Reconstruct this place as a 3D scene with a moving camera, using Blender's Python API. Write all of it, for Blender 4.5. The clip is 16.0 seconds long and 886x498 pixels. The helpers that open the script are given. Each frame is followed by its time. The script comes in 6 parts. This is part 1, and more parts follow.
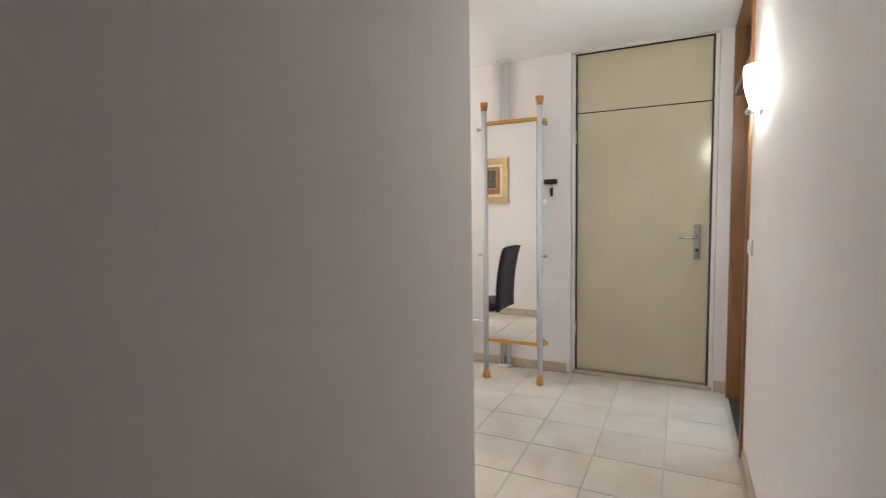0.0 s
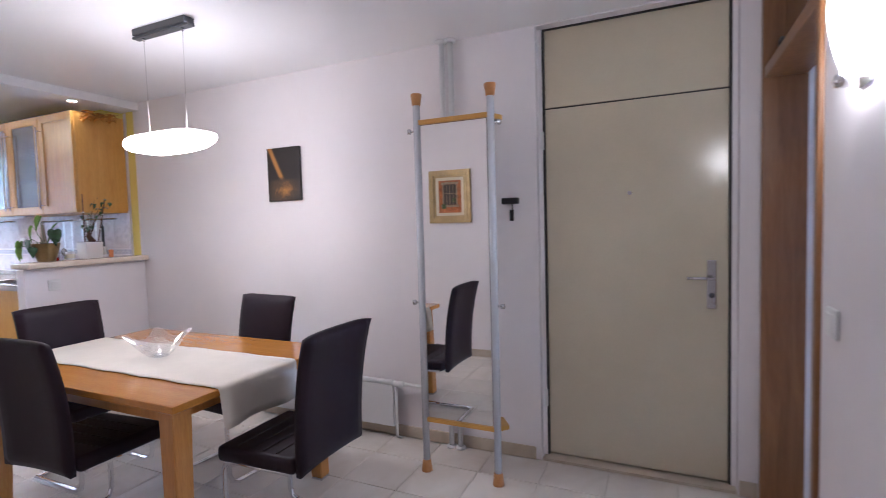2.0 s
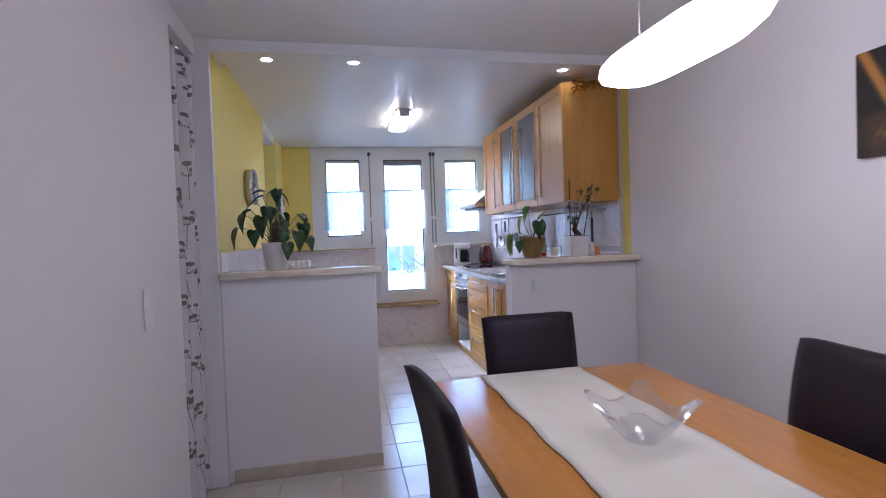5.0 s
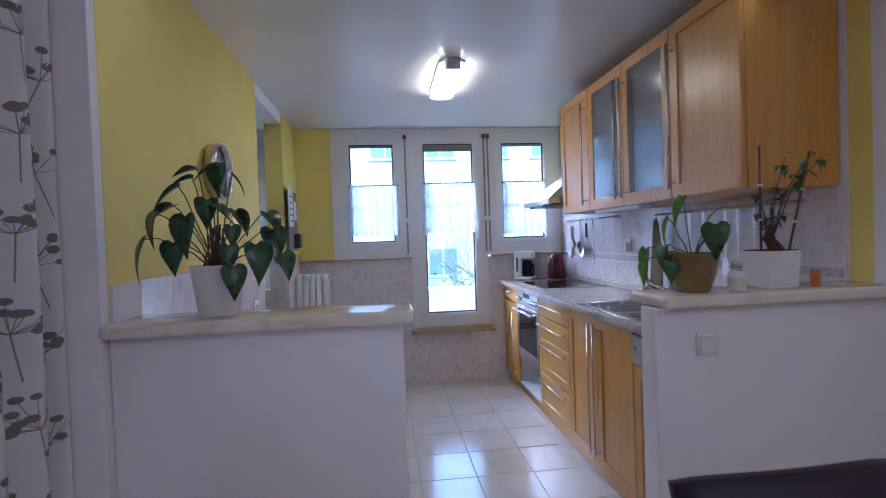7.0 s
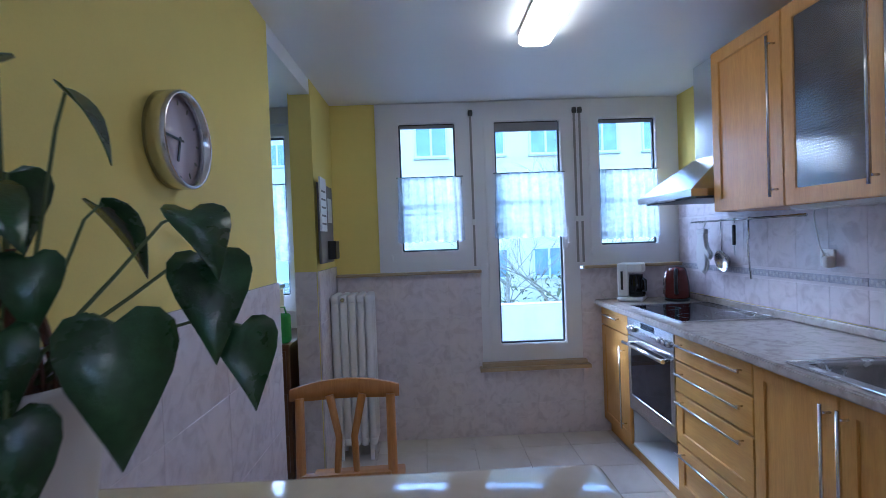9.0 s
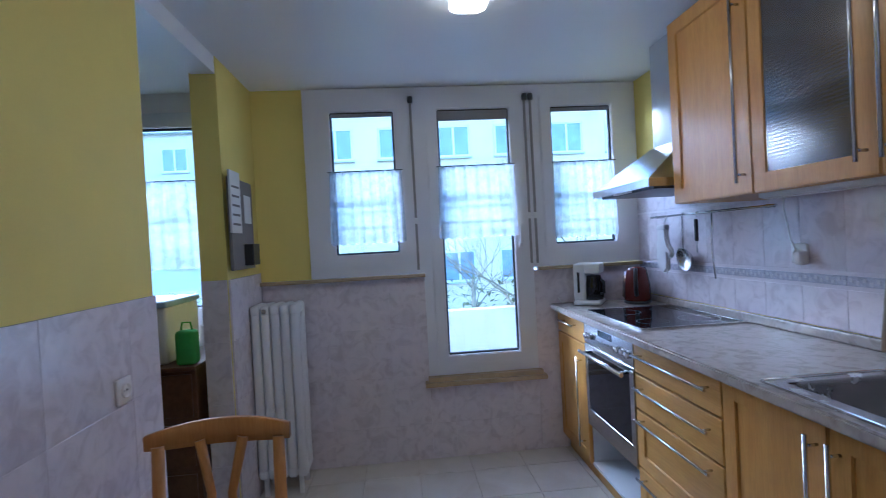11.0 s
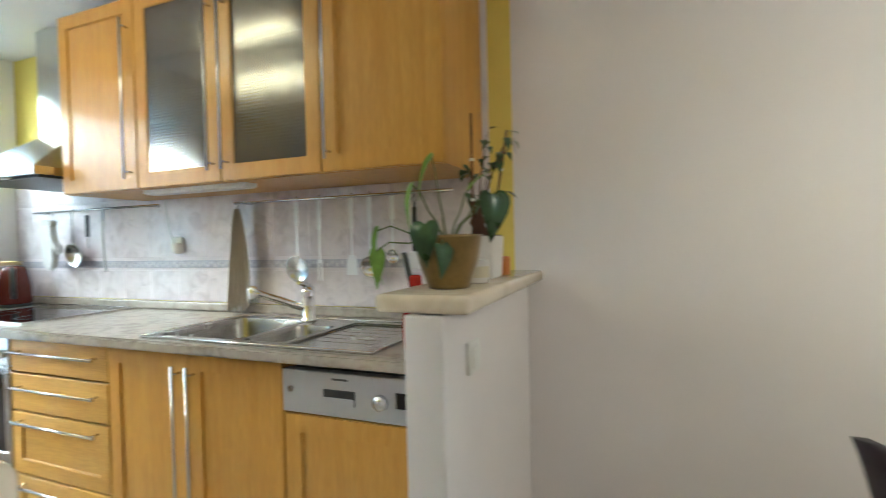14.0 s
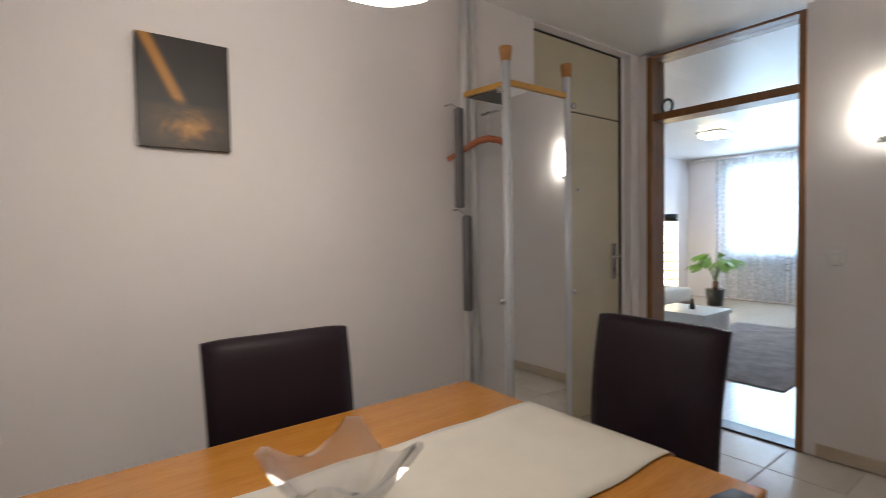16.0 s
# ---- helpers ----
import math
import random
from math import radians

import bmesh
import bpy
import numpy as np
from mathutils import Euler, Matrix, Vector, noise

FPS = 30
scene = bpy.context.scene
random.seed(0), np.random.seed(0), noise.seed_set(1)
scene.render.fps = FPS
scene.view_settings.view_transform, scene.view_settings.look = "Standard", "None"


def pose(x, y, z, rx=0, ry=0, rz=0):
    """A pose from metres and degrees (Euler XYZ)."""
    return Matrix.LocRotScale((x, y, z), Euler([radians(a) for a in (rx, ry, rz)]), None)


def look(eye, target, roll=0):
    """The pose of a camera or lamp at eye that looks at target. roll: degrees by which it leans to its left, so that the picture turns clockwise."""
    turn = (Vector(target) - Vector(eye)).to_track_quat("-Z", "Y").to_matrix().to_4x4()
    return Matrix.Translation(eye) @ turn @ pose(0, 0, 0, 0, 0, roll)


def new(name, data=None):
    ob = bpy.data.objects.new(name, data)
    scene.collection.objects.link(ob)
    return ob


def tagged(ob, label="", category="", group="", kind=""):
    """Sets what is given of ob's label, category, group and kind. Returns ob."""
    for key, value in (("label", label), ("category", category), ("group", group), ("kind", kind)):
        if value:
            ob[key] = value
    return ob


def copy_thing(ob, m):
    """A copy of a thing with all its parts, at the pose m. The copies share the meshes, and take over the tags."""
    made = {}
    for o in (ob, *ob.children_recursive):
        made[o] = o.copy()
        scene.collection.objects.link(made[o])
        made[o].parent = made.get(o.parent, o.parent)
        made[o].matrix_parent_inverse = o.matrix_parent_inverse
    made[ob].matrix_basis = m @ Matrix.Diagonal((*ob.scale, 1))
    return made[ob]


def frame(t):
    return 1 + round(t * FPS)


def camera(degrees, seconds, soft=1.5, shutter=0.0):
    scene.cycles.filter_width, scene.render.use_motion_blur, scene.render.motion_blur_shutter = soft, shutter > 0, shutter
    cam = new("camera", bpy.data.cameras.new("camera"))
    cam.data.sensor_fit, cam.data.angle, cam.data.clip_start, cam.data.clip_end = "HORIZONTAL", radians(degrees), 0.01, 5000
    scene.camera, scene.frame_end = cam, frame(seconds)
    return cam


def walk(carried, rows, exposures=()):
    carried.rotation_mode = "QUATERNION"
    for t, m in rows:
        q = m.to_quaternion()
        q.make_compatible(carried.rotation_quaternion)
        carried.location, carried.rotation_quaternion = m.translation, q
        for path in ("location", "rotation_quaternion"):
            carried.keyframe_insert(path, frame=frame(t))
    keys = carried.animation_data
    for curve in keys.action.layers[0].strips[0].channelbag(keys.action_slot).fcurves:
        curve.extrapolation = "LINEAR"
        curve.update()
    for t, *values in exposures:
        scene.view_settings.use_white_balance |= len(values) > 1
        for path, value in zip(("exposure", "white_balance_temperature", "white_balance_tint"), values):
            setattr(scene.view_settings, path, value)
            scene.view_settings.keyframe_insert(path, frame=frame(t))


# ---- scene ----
cam = camera(84.4, 16.0, soft=0.8, shutter=0.3)
# seconds, x, y, z, yaw, pitch, roll
PATH = [
    (0.0, -0.096, 0.350, 1.279, 26.08, -4.33, 0.95),
    (0.5, -0.100, 0.583, 1.328, 19.98, -3.83, 0.68),
    (1.0, -0.115, 0.847, 1.370, 17.14, -3.49, 0.75),
    (1.5, -0.150, 1.151, 1.393, 17.56, -3.45, 1.35),
    (2.0, -0.215, 1.428, 1.389, 24.42, -3.13, 1.60),
    (2.5, -0.332, 1.669, 1.357, 32.10, -2.80, 1.65),
    (3.0, -0.443, 1.844, 1.326, 41.39, -2.36, 1.56),
    (3.5, -0.547, 2.050, 1.307, 53.95, -1.97, 2.33),
    (4.0, -0.734, 2.156, 1.285, 65.65, -1.82, 2.17),
    (4.5, -1.024, 2.217, 1.312, 74.19, -1.82, 2.06),
    (7.0, -2.733, 2.408, 1.395, 83.23, -1.20, 1.99),
    (7.5, -3.029, 2.352, 1.414, 85.50, -1.21, 2.05),
    (8.0, -3.336, 2.317, 1.438, 88.50, -1.04, 2.28),
    (10.5, -4.173, 2.285, 1.462, 87.86, -0.94, 2.01),
    (11.0, -4.186, 2.508, 1.435, 84.90, -0.86, 3.05),
    (11.5, -4.391, 2.510, 1.373, 75.73, -0.72, 2.31),
    (12.0, -4.390, 2.510, 1.369, 67.94, -0.68, 2.29),
    (12.5, -4.205, 2.510, 1.365, 60.21, -0.84, 2.85),
    (13.0, -4.158, 2.380, 1.334, 46.20, -0.79, 2.19),
    (13.5, -4.025, 2.337, 1.322, 34.50, -0.88, 1.90),
    (14.0, -3.860, 2.319, 1.303, 21.75, -1.04, 1.33),
    (14.5, -3.654, 2.269, 1.279, 6.76, -1.48, 1.76),
    (15.0, -3.505, 2.242, 1.253, -6.28, -1.69, 2.13),
    (15.5, -3.280, 2.224, 1.259, -22.67, -1.91, 1.55),
    (16.0, -3.005, 2.240, 1.275, -37.29, -2.23, 1.02),
]
EXPOSURES = [
    (0.0, 5.05, 5400, 2), (1.5, 4.5, 4950, 15), (3.0, 4.3, 4850, 17), (4.5, 3.86, 4750, 18), (7.0, 3.42, 4520, 17), (8.0, 3.16, 4330, 14), (10.5, 2.98, 4240, 13), (12.0, 2.88, 4400, 12),
    (12.5, 3.02, 4520, 11), (13.0, 3.48, 4950, 3), (13.5, 4.02, 5250, -3), (14.0, 4.25, 5400, -8), (14.5, 4.18, 5650, -2), (15.0, 4.22, 5700, 1), (15.5, 3.95, 5650, 1), (16.0, 3.70, 5650, 6),
]
walk(cam, [(t, pose(x, y, z, 90 + pitch, roll, yaw)) for t, x, y, z, yaw, pitch, roll in PATH], EXPOSURES)

# ---- world and sun: a bright overcast day ----
world = bpy.data.worlds.new("world")
scene.world = world
world.use_nodes = True
sky = world.node_tree.nodes.new("ShaderNodeTexSky")
sky.sky_type = "NISHITA"
sky.sun_disc = False
sky.sun_elevation, sky.sun_rotation = radians(28), radians(233)
sky.air_density, sky.dust_density, sky.ozone_density = 1.3, 1.5, 2.0
back = world.node_tree.nodes["Background"]
back.inputs["Strength"].default_value = 0.15
world.node_tree.links.new(sky.outputs["Color"], back.inputs["Color"])
sun = new("sun", bpy.data.lights.new("sun", "SUN"))
sun.data.energy, sun.data.angle, sun.data.color = 0.45, radians(40), (0.95, 0.975, 1.0)
sun.matrix_world = look((-12, -9, 8), (0, 0, 0))

# added area lamp outside the living room window, standing in for sky light
area = new("living_window_light", bpy.data.lights.new("living_window_light", "AREA"))
area.data.shape, area.data.size, area.data.size_y = "RECTANGLE", 1.8, 1.34
area.data.energy, area.data.color = 7.0, (0.74, 0.88, 1.0)
area.matrix_world = look((6.20, 5.02, 1.535), (5.0, 5.02, 1.535))


# ---- materials ----


def nodes_of(name):
    m = bpy.data.materials.new(name)
    m.use_nodes = True
    t = m.node_tree
    return m, t, t.nodes["Principled BSDF"]


def link(t, a, b):
    t.links.new(a, b)


def node(t, kind, **values):
    n = t.nodes.new(kind)
    for key, value in values.items():
        n.inputs[key].default_value = value
    return n


def mapping(t, scale=(1, 1, 1), rotation=(0, 0, 0)):
    c = t.nodes.new("ShaderNodeTexCoord")
    m = node(t, "ShaderNodeMapping", Scale=scale, Rotation=rotation)
    link(t, c.outputs["Object"], m.inputs["Vector"])
    return m.outputs["Vector"]


def ramp(t, source, stops):
    r = t.nodes.new("ShaderNodeValToRGB")
    e = r.color_ramp.elements
    while len(e) < len(stops):
        e.new(0.5)
    for item, (p, c) in zip(e, stops):
        item.position, item.color = p, (*c, 1)
    link(t, source, r.inputs["Fac"])
    return r.outputs["Color"]


def bump(t, b, height, strength, distance=0.01):
    n = node(t, "ShaderNodeBump", Strength=strength, Distance=distance)
    link(t, height, n.inputs["Height"])
    link(t, n.outputs["Normal"], b.inputs["Normal"])


def scaled(c, k):
    return tuple(min(1.0, v * k) for v in c)


def surface(name, color, rough=0.6, metal=0.0, vary=0.08, big=1.5, fine=60.0, relief=0.1, coat=0.0, depth=0.004, per_piece=0.0, rvar=0.025):
    """A plain surface with large stains, a fine grain and a fine relief."""
    m, t, b = nodes_of(name)
    v = mapping(t)
    large = node(t, "ShaderNodeTexNoise", Scale=big, Detail=5.0, Roughness=0.6)
    small = node(t, "ShaderNodeTexNoise", Scale=fine, Detail=4.0, Roughness=0.65)
    for n in (large, small):
        link(t, v, n.inputs["Vector"])
    base = ramp(t, large.outputs["Fac"], [(0.3, scaled(color, 1 - vary)), (0.7, scaled(color, 1 + vary))])
    grain = ramp(t, small.outputs["Fac"], [(0.3, (1 - vary * 0.6,) * 3), (0.7, (1, 1, 1))])
    mix = t.nodes.new("ShaderNodeMix")
    mix.data_type, mix.blend_type = "RGBA", "MULTIPLY"
    mix.inputs[0].default_value = 1.0
    link(t, base, mix.inputs[6])
    link(t, grain, mix.inputs[7])
    out = mix.outputs[2]
    if per_piece:
        info = t.nodes.new("ShaderNodeObjectInfo")
        tone = ramp(t, info.outputs["Random"], [(0.0, (1 - per_piece,) * 3), (1.0, (1, 1, 1))])
        mix2 = t.nodes.new("ShaderNodeMix")
        mix2.data_type, mix2.blend_type = "RGBA", "MULTIPLY"
        mix2.inputs[0].default_value = 1.0
        link(t, out, mix2.inputs[6])
        link(t, tone, mix2.inputs[7])
        out = mix2.outputs[2]
    link(t, out, b.inputs["Base Color"])
    b.inputs["Metallic"].default_value = metal
    rr = ramp(t, large.outputs["Fac"], [(0.2, (max(0.0, rough - rvar),) * 3), (0.8, (min(1, rough + rvar),) * 3)])
    link(t, rr, b.inputs["Roughness"])
    b.inputs["Coat Weight"].default_value = coat
    b.inputs["Coat Roughness"].default_value = 0.15
    if relief:
        bump(t, b, small.outputs["Fac"], relief, depth)
    return m


def wood(name, dark, light, axis=2, rough=0.38, scale=1.0, coat=0.25):
    """Beech or pine: long grain along one axis with short flecks."""
    m, t, b = nodes_of(name)
    s = [14 * scale] * 3
    s[axis] = 0.9 * scale
    v = mapping(t, scale=s)
    grain = node(t, "ShaderNodeTexNoise", Scale=2.2, Detail=6.0, Roughness=0.6, Distortion=0.6)
    link(t, v, grain.inputs["Vector"])
    s2 = [150 * scale] * 3
    s2[axis] = 12 * scale
    v2 = mapping(t, scale=s2)
    fleck = node(t, "ShaderNodeTexNoise", Scale=1.6, Detail=3.0)
    link(t, v2, fleck.inputs["Vector"])
    base = ramp(t, grain.outputs["Fac"], [(0.3, dark), (0.5, tuple((a + c) / 2 for a, c in zip(dark, light))), (0.72, light)])
    tone = ramp(t, fleck.outputs["Fac"], [(0.35, (0.86, 0.84, 0.8)), (0.6, (1, 1, 1))])
    mix = t.nodes.new("ShaderNodeMix")
    mix.data_type, mix.blend_type = "RGBA", "MULTIPLY"
    mix.inputs[0].default_value = 0.8
    link(t, base, mix.inputs[6])
    link(t, tone, mix.inputs[7])
    link(t, mix.outputs[2], b.inputs["Base Color"])
    b.inputs["Roughness"].default_value = rough
    b.inputs["Coat Weight"].default_value = coat
    b.inputs["Coat Roughness"].default_value = 0.25
    bump(t, b, fleck.outputs["Fac"], 0.06, 0.002)
    return m


def marbled(name, base, vein, rough=0.2, big=6.0, per_piece=0.05, relief=0.03):
    """Glazed tile or stone with cloudy marbling."""
    m, t, b = nodes_of(name)
    info = t.nodes.new("ShaderNodeObjectInfo")
    c = t.nodes.new("ShaderNodeTexCoord")
    shift = t.nodes.new("ShaderNodeVectorMath")
    shift.operation = "MULTIPLY_ADD"
    comb = t.nodes.new("ShaderNodeCombineXYZ")
    for k in "XYZ":
        link(t, info.outputs["Random"], comb.inputs[k])
    link(t, comb.outputs["Vector"], shift.inputs[0])
    shift.inputs[1].default_value = (7.0, 13.0, 5.0)
    link(t, c.outputs["Object"], shift.inputs[2])
    n1 = node(t, "ShaderNodeTexNoise", Scale=big, Detail=4.0, Roughness=0.55, Distortion=1.0)
    n2 = node(t, "ShaderNodeTexNoise", Scale=big * 12, Detail=3.0)
    for n in (n1, n2):
        link(t, shift.outputs["Vector"], n.inputs["Vector"])
    col = ramp(t, n1.outputs["Fac"], [(0.32, vein), (0.52, base), (0.75, scaled(base, 1.07))])
    tone = ramp(t, info.outputs["Random"], [(0.0, (1 - per_piece,) * 3), (1.0, (1, 1, 1))])
    mix = t.nodes.new("ShaderNodeMix")
    mix.data_type, mix.blend_type = "RGBA", "MULTIPLY"
    mix.inputs[0].default_value = 1.0
    link(t, col, mix.inputs[6])
    link(t, tone, mix.inputs[7])
    link(t, mix.outputs[2], b.inputs["Base Color"])
    rr = ramp(t, n2.outputs["Fac"], [(0.3, (max(0.03, rough - 0.05),) * 3), (0.7, (rough + 0.06,) * 3)])
    link(t, rr, b.inputs["Roughness"])
    bump(t, b, n2.outputs["Fac"], relief, 0.002)
    return m


def glowing(name, color, strength):
    m, t, b = nodes_of(name)
    b.inputs["Base Color"].default_value = (0.85, 0.83, 0.8, 1)
    b.inputs["Emission Color"].default_value = (*color, 1)
    b.inputs["Emission Strength"].default_value = strength
    b.inputs["Roughness"].default_value = 0.3
    return m


def clear_glass(name, color=(1, 1, 1), rough=0.0):
    m, t, b = nodes_of(name)
    b.inputs["Base Color"].default_value = (*color, 1)
    b.inputs["Transmission Weight"].default_value = 1.0
    b.inputs["Roughness"].default_value = rough
    b.inputs["IOR"].default_value = 1.45
    return m


def thin_crystal():
    """Cut glass that is mostly clear, with bright glints."""
    m, t, b = nodes_of("crystal")
    b.inputs["Base Color"].default_value = (0.86, 0.87, 0.9, 1)
    b.inputs["Metallic"].default_value = 1.0
    b.inputs["Roughness"].default_value = 0.04
    clear = t.nodes.new("ShaderNodeBsdfTransparent")
    mix = t.nodes.new("ShaderNodeMixShader")
    fr = t.nodes.new("ShaderNodeLayerWeight")
    steep = t.nodes.new("ShaderNodeMath")
    steep.operation = "POWER"
    link(t, fr.outputs["Facing"], steep.inputs[0])
    steep.inputs[1].default_value = 2.2
    add = t.nodes.new("ShaderNodeMath")
    add.operation = "MULTIPLY_ADD"
    link(t, steep.outputs[0], add.inputs[0])
    add.inputs[1].default_value = 0.70
    add.inputs[2].default_value = 0.20
    link(t, add.outputs[0], mix.inputs[0])
    link(t, clear.outputs[0], mix.inputs[1])
    link(t, b.outputs[0], mix.inputs[2])
    link(t, mix.outputs[0], t.nodes["Material Output"].inputs["Surface"])
    return m


def sheer(name, color, amount, weave=900.0):
    """Thin cloth: part of the light passes straight through."""
    m, t, b = nodes_of(name)
    b.inputs["Base Color"].default_value = (*color, 1)
    b.inputs["Roughness"].default_value = 0.9
    out = t.nodes["Material Output"]
    clear = t.nodes.new("ShaderNodeBsdfTransparent")
    soft = node(t, "ShaderNodeBsdfTranslucent", Color=(*color, 1))
    body = t.nodes.new("ShaderNodeMixShader")
    body.inputs[0].default_value = 0.55
    link(t, b.outputs[0], body.inputs[1])
    link(t, soft.outputs[0], body.inputs[2])
    v = mapping(t, scale=(1, 1, 1))
    n = node(t, "ShaderNodeTexNoise", Scale=25.0, Detail=3.0)
    link(t, v, n.inputs["Vector"])
    lo, hi = max(0.0, amount - 0.1), min(1.0, amount + 0.1)
    f = ramp(t, n.outputs["Fac"], [(0.35, (lo,) * 3), (0.65, (hi,) * 3)])
    mix = t.nodes.new("ShaderNodeMixShader")
    link(t, f, mix.inputs[0])
    link(t, body.outputs[0], mix.inputs[1])
    link(t, clear.outputs[0], mix.inputs[2])
    link(t, mix.outputs[0], out.inputs["Surface"])
    return m


WHITE = surface("white_wall_paint", (0.80, 0.755, 0.765), 0.75, vary=0.03, big=1.2, fine=170, relief=0.14, depth=0.003)
CEIL = surface("white_ceiling_paint", (0.80, 0.79, 0.80), 0.36, vary=0.02, big=0.8, fine=120, relief=0.05, depth=0.002, rvar=0.004)
YELLOW = surface("yellow_wall_paint", (0.78, 0.64, 0.15), 0.7, vary=0.05, big=1.4, fine=150, relief=0.2, depth=0.003)
GROUT = surface("grout", (0.61, 0.56, 0.50), 0.85, vary=0.12, fine=200)
WALLGROUT = surface("wall_grout", (0.69, 0.63, 0.655), 0.7, vary=0.05, fine=200)
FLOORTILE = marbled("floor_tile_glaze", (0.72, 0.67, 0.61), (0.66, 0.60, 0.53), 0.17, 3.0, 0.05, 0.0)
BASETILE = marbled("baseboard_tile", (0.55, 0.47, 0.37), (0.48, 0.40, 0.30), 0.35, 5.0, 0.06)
WALLTILE = marbled("wall_tile_glaze", (0.72, 0.655, 0.68), (0.60, 0.53, 0.56), 0.14, 13.0, 0.03, 0.01)
BORDER = surface("border_tile_blue", (0.48, 0.46, 0.53), 0.3, vary=0.25, big=30, fine=120)
BORDERPALE = surface("border_tile_pale", (0.58, 0.55, 0.58), 0.3, vary=0.1, big=30, fine=120)
LEDGE = marbled("polished_stone_ledge", (0.76, 0.66, 0.54), (0.68, 0.57, 0.44), 0.07, 9.0, 0.03, 0.01)
BEECH = wood("beech_front", (0.55, 0.27, 0.042), (0.64, 0.345, 0.066))
BEECHX = wood("beech_front_cross", (0.55, 0.285, 0.048), (0.64, 0.36, 0.075), axis=0)
BEECHTABLE = wood("beech_table", (0.50, 0.205, 0.028), (0.56, 0.250, 0.040), axis=0, rough=0.16, coat=0.5)
BEECHLEG = wood("beech_leg", (0.43, 0.18, 0.032), (0.54, 0.25, 0.055), axis=2, rough=0.3)
BROWNWOOD = wood("brown_door_frame", (0.20, 0.085, 0.028), (0.30, 0.14, 0.05), axis=2, rough=0.4)
DARKWOOD = wood("dark_chest_wood", (0.10, 0.045, 0.02), (0.17, 0.08, 0.035), axis=0)
DOORPAINT = surface("beige_door_paint", (0.60, 0.53, 0.39), 0.19, vary=0.06, big=1.6, fine=90, relief=0.04, depth=0.002)
SEAL = surface("dark_door_seal", (0.035, 0.032, 0.03), 0.6, fine=80)
PVC = surface("white_window_plastic", (0.74, 0.73, 0.75), 0.32, vary=0.02, big=3, fine=90, relief=0.02)
SILLWOOD = surface("varnished_sill", (0.40, 0.30, 0.17), 0.4, vary=0.1, big=5, fine=80)
STEEL = surface("brushed_steel", (0.64, 0.64, 0.65), 0.24, metal=1.0, vary=0.015, big=8, fine=250, relief=0.0, rvar=0.005)
SINKSTEEL = surface("sink_steel", (0.44, 0.43, 0.42), 0.26, metal=1.0, vary=0.05, big=12, fine=250, relief=0.0, rvar=0.03)
PANELSTEEL = surface("grey_steel_panel", (0.50, 0.49, 0.51), 0.42, metal=0.5, vary=0.03, big=8, fine=250, relief=0.0)
UTENSIL = surface("satin_utensil_steel", (0.80, 0.80, 0.82), 0.36, metal=0.85, vary=0.02, big=20, fine=200, relief=0.0)
STRAPGREY = surface("grey_strap_webbing", (0.30, 0.285, 0.28), 0.9, vary=0.12, fine=250, relief=0.4)
REDWOOD = wood("red_brown_hanger", (0.34, 0.085, 0.025), (0.44, 0.13, 0.04), axis=0, rough=0.35)
CHROME = surface("chrome", (0.80, 0.80, 0.82), 0.08, metal=1.0, vary=0.02, relief=0)
DARKMETAL = surface("dark_metal", (0.10, 0.10, 0.105), 0.4, metal=0.6, fine=150)
LEATHER = surface("black_leather", (0.014, 0.006, 0.012), 0.52, vary=0.2, big=6, fine=320, relief=0.35, depth=0.002)
LEATHER.node_tree.nodes["Principled BSDF"].inputs["Specular IOR Level"].default_value = 0.28
SEAM = surface("leather_seam", (0.012, 0.010, 0.012), 0.5, fine=200)
BLACK = surface("black_plastic", (0.018, 0.018, 0.02), 0.3, vary=0.15, fine=150, relief=0.03)
BLACKGLASS = surface("black_glass", (0.008, 0.008, 0.010), 0.05, vary=0.1, fine=40, relief=0.0)
PLASTIC = surface("white_plastic", (0.75, 0.74, 0.73), 0.3, vary=0.03, fine=120, relief=0.03)
ENAMEL = surface("white_radiator_enamel", (0.76, 0.75, 0.75), 0.3, vary=0.03, fine=60, relief=0.03)
POSTWHITE = surface("silver_white_post", (0.62, 0.63, 0.68), 0.25, vary=0.03, fine=120, relief=0.02)
CONE = wood("beech_cap", (0.42, 0.18, 0.045), (0.54, 0.26, 0.08))
MIRROR = surface("mirror_silver", (0.90, 0.91, 0.91), 0.012, metal=1.0, vary=0.0, relief=0)
LINEN = surface("cream_linen", (0.70, 0.65, 0.58), 0.9, vary=0.04, big=8, fine=500, relief=0.5, depth=0.002)
WORKTOP = marbled("stone_look_laminate", (0.42, 0.37, 0.33), (0.32, 0.275, 0.24), 0.21, 16.0, 0.0, 0.02)
CLOTHGREY = surface("grey_felt", (0.16, 0.15, 0.16), 0.95, vary=0.15, fine=250, relief=0.4)
TOWEL = surface("beige_towel", (0.38, 0.32, 0.25), 0.95, vary=0.1, fine=350, relief=0.6)
MITT = surface("white_oven_mitt", (0.66, 0.64, 0.64), 0.95, vary=0.06, fine=300, relief=0.5)
CURTAIN = surface("white_curtain_cloth", (0.66, 0.63, 0.64), 0.9, vary=0.03, fine=500, relief=0.3)
PRINT = surface("brown_curtain_print", (0.20, 0.165, 0.15), 0.9, vary=0.15, fine=300)
CAFE = sheer("sheer_cafe_cloth", (0.58, 0.64, 0.71), 0.38)
CAFETRIM = sheer("sheer_cafe_band", (0.50, 0.56, 0.64), 0.28)
VOILE = sheer("living_voile", (0.86, 0.90, 0.95), 0.48)
GLASS = clear_glass("window_glass")
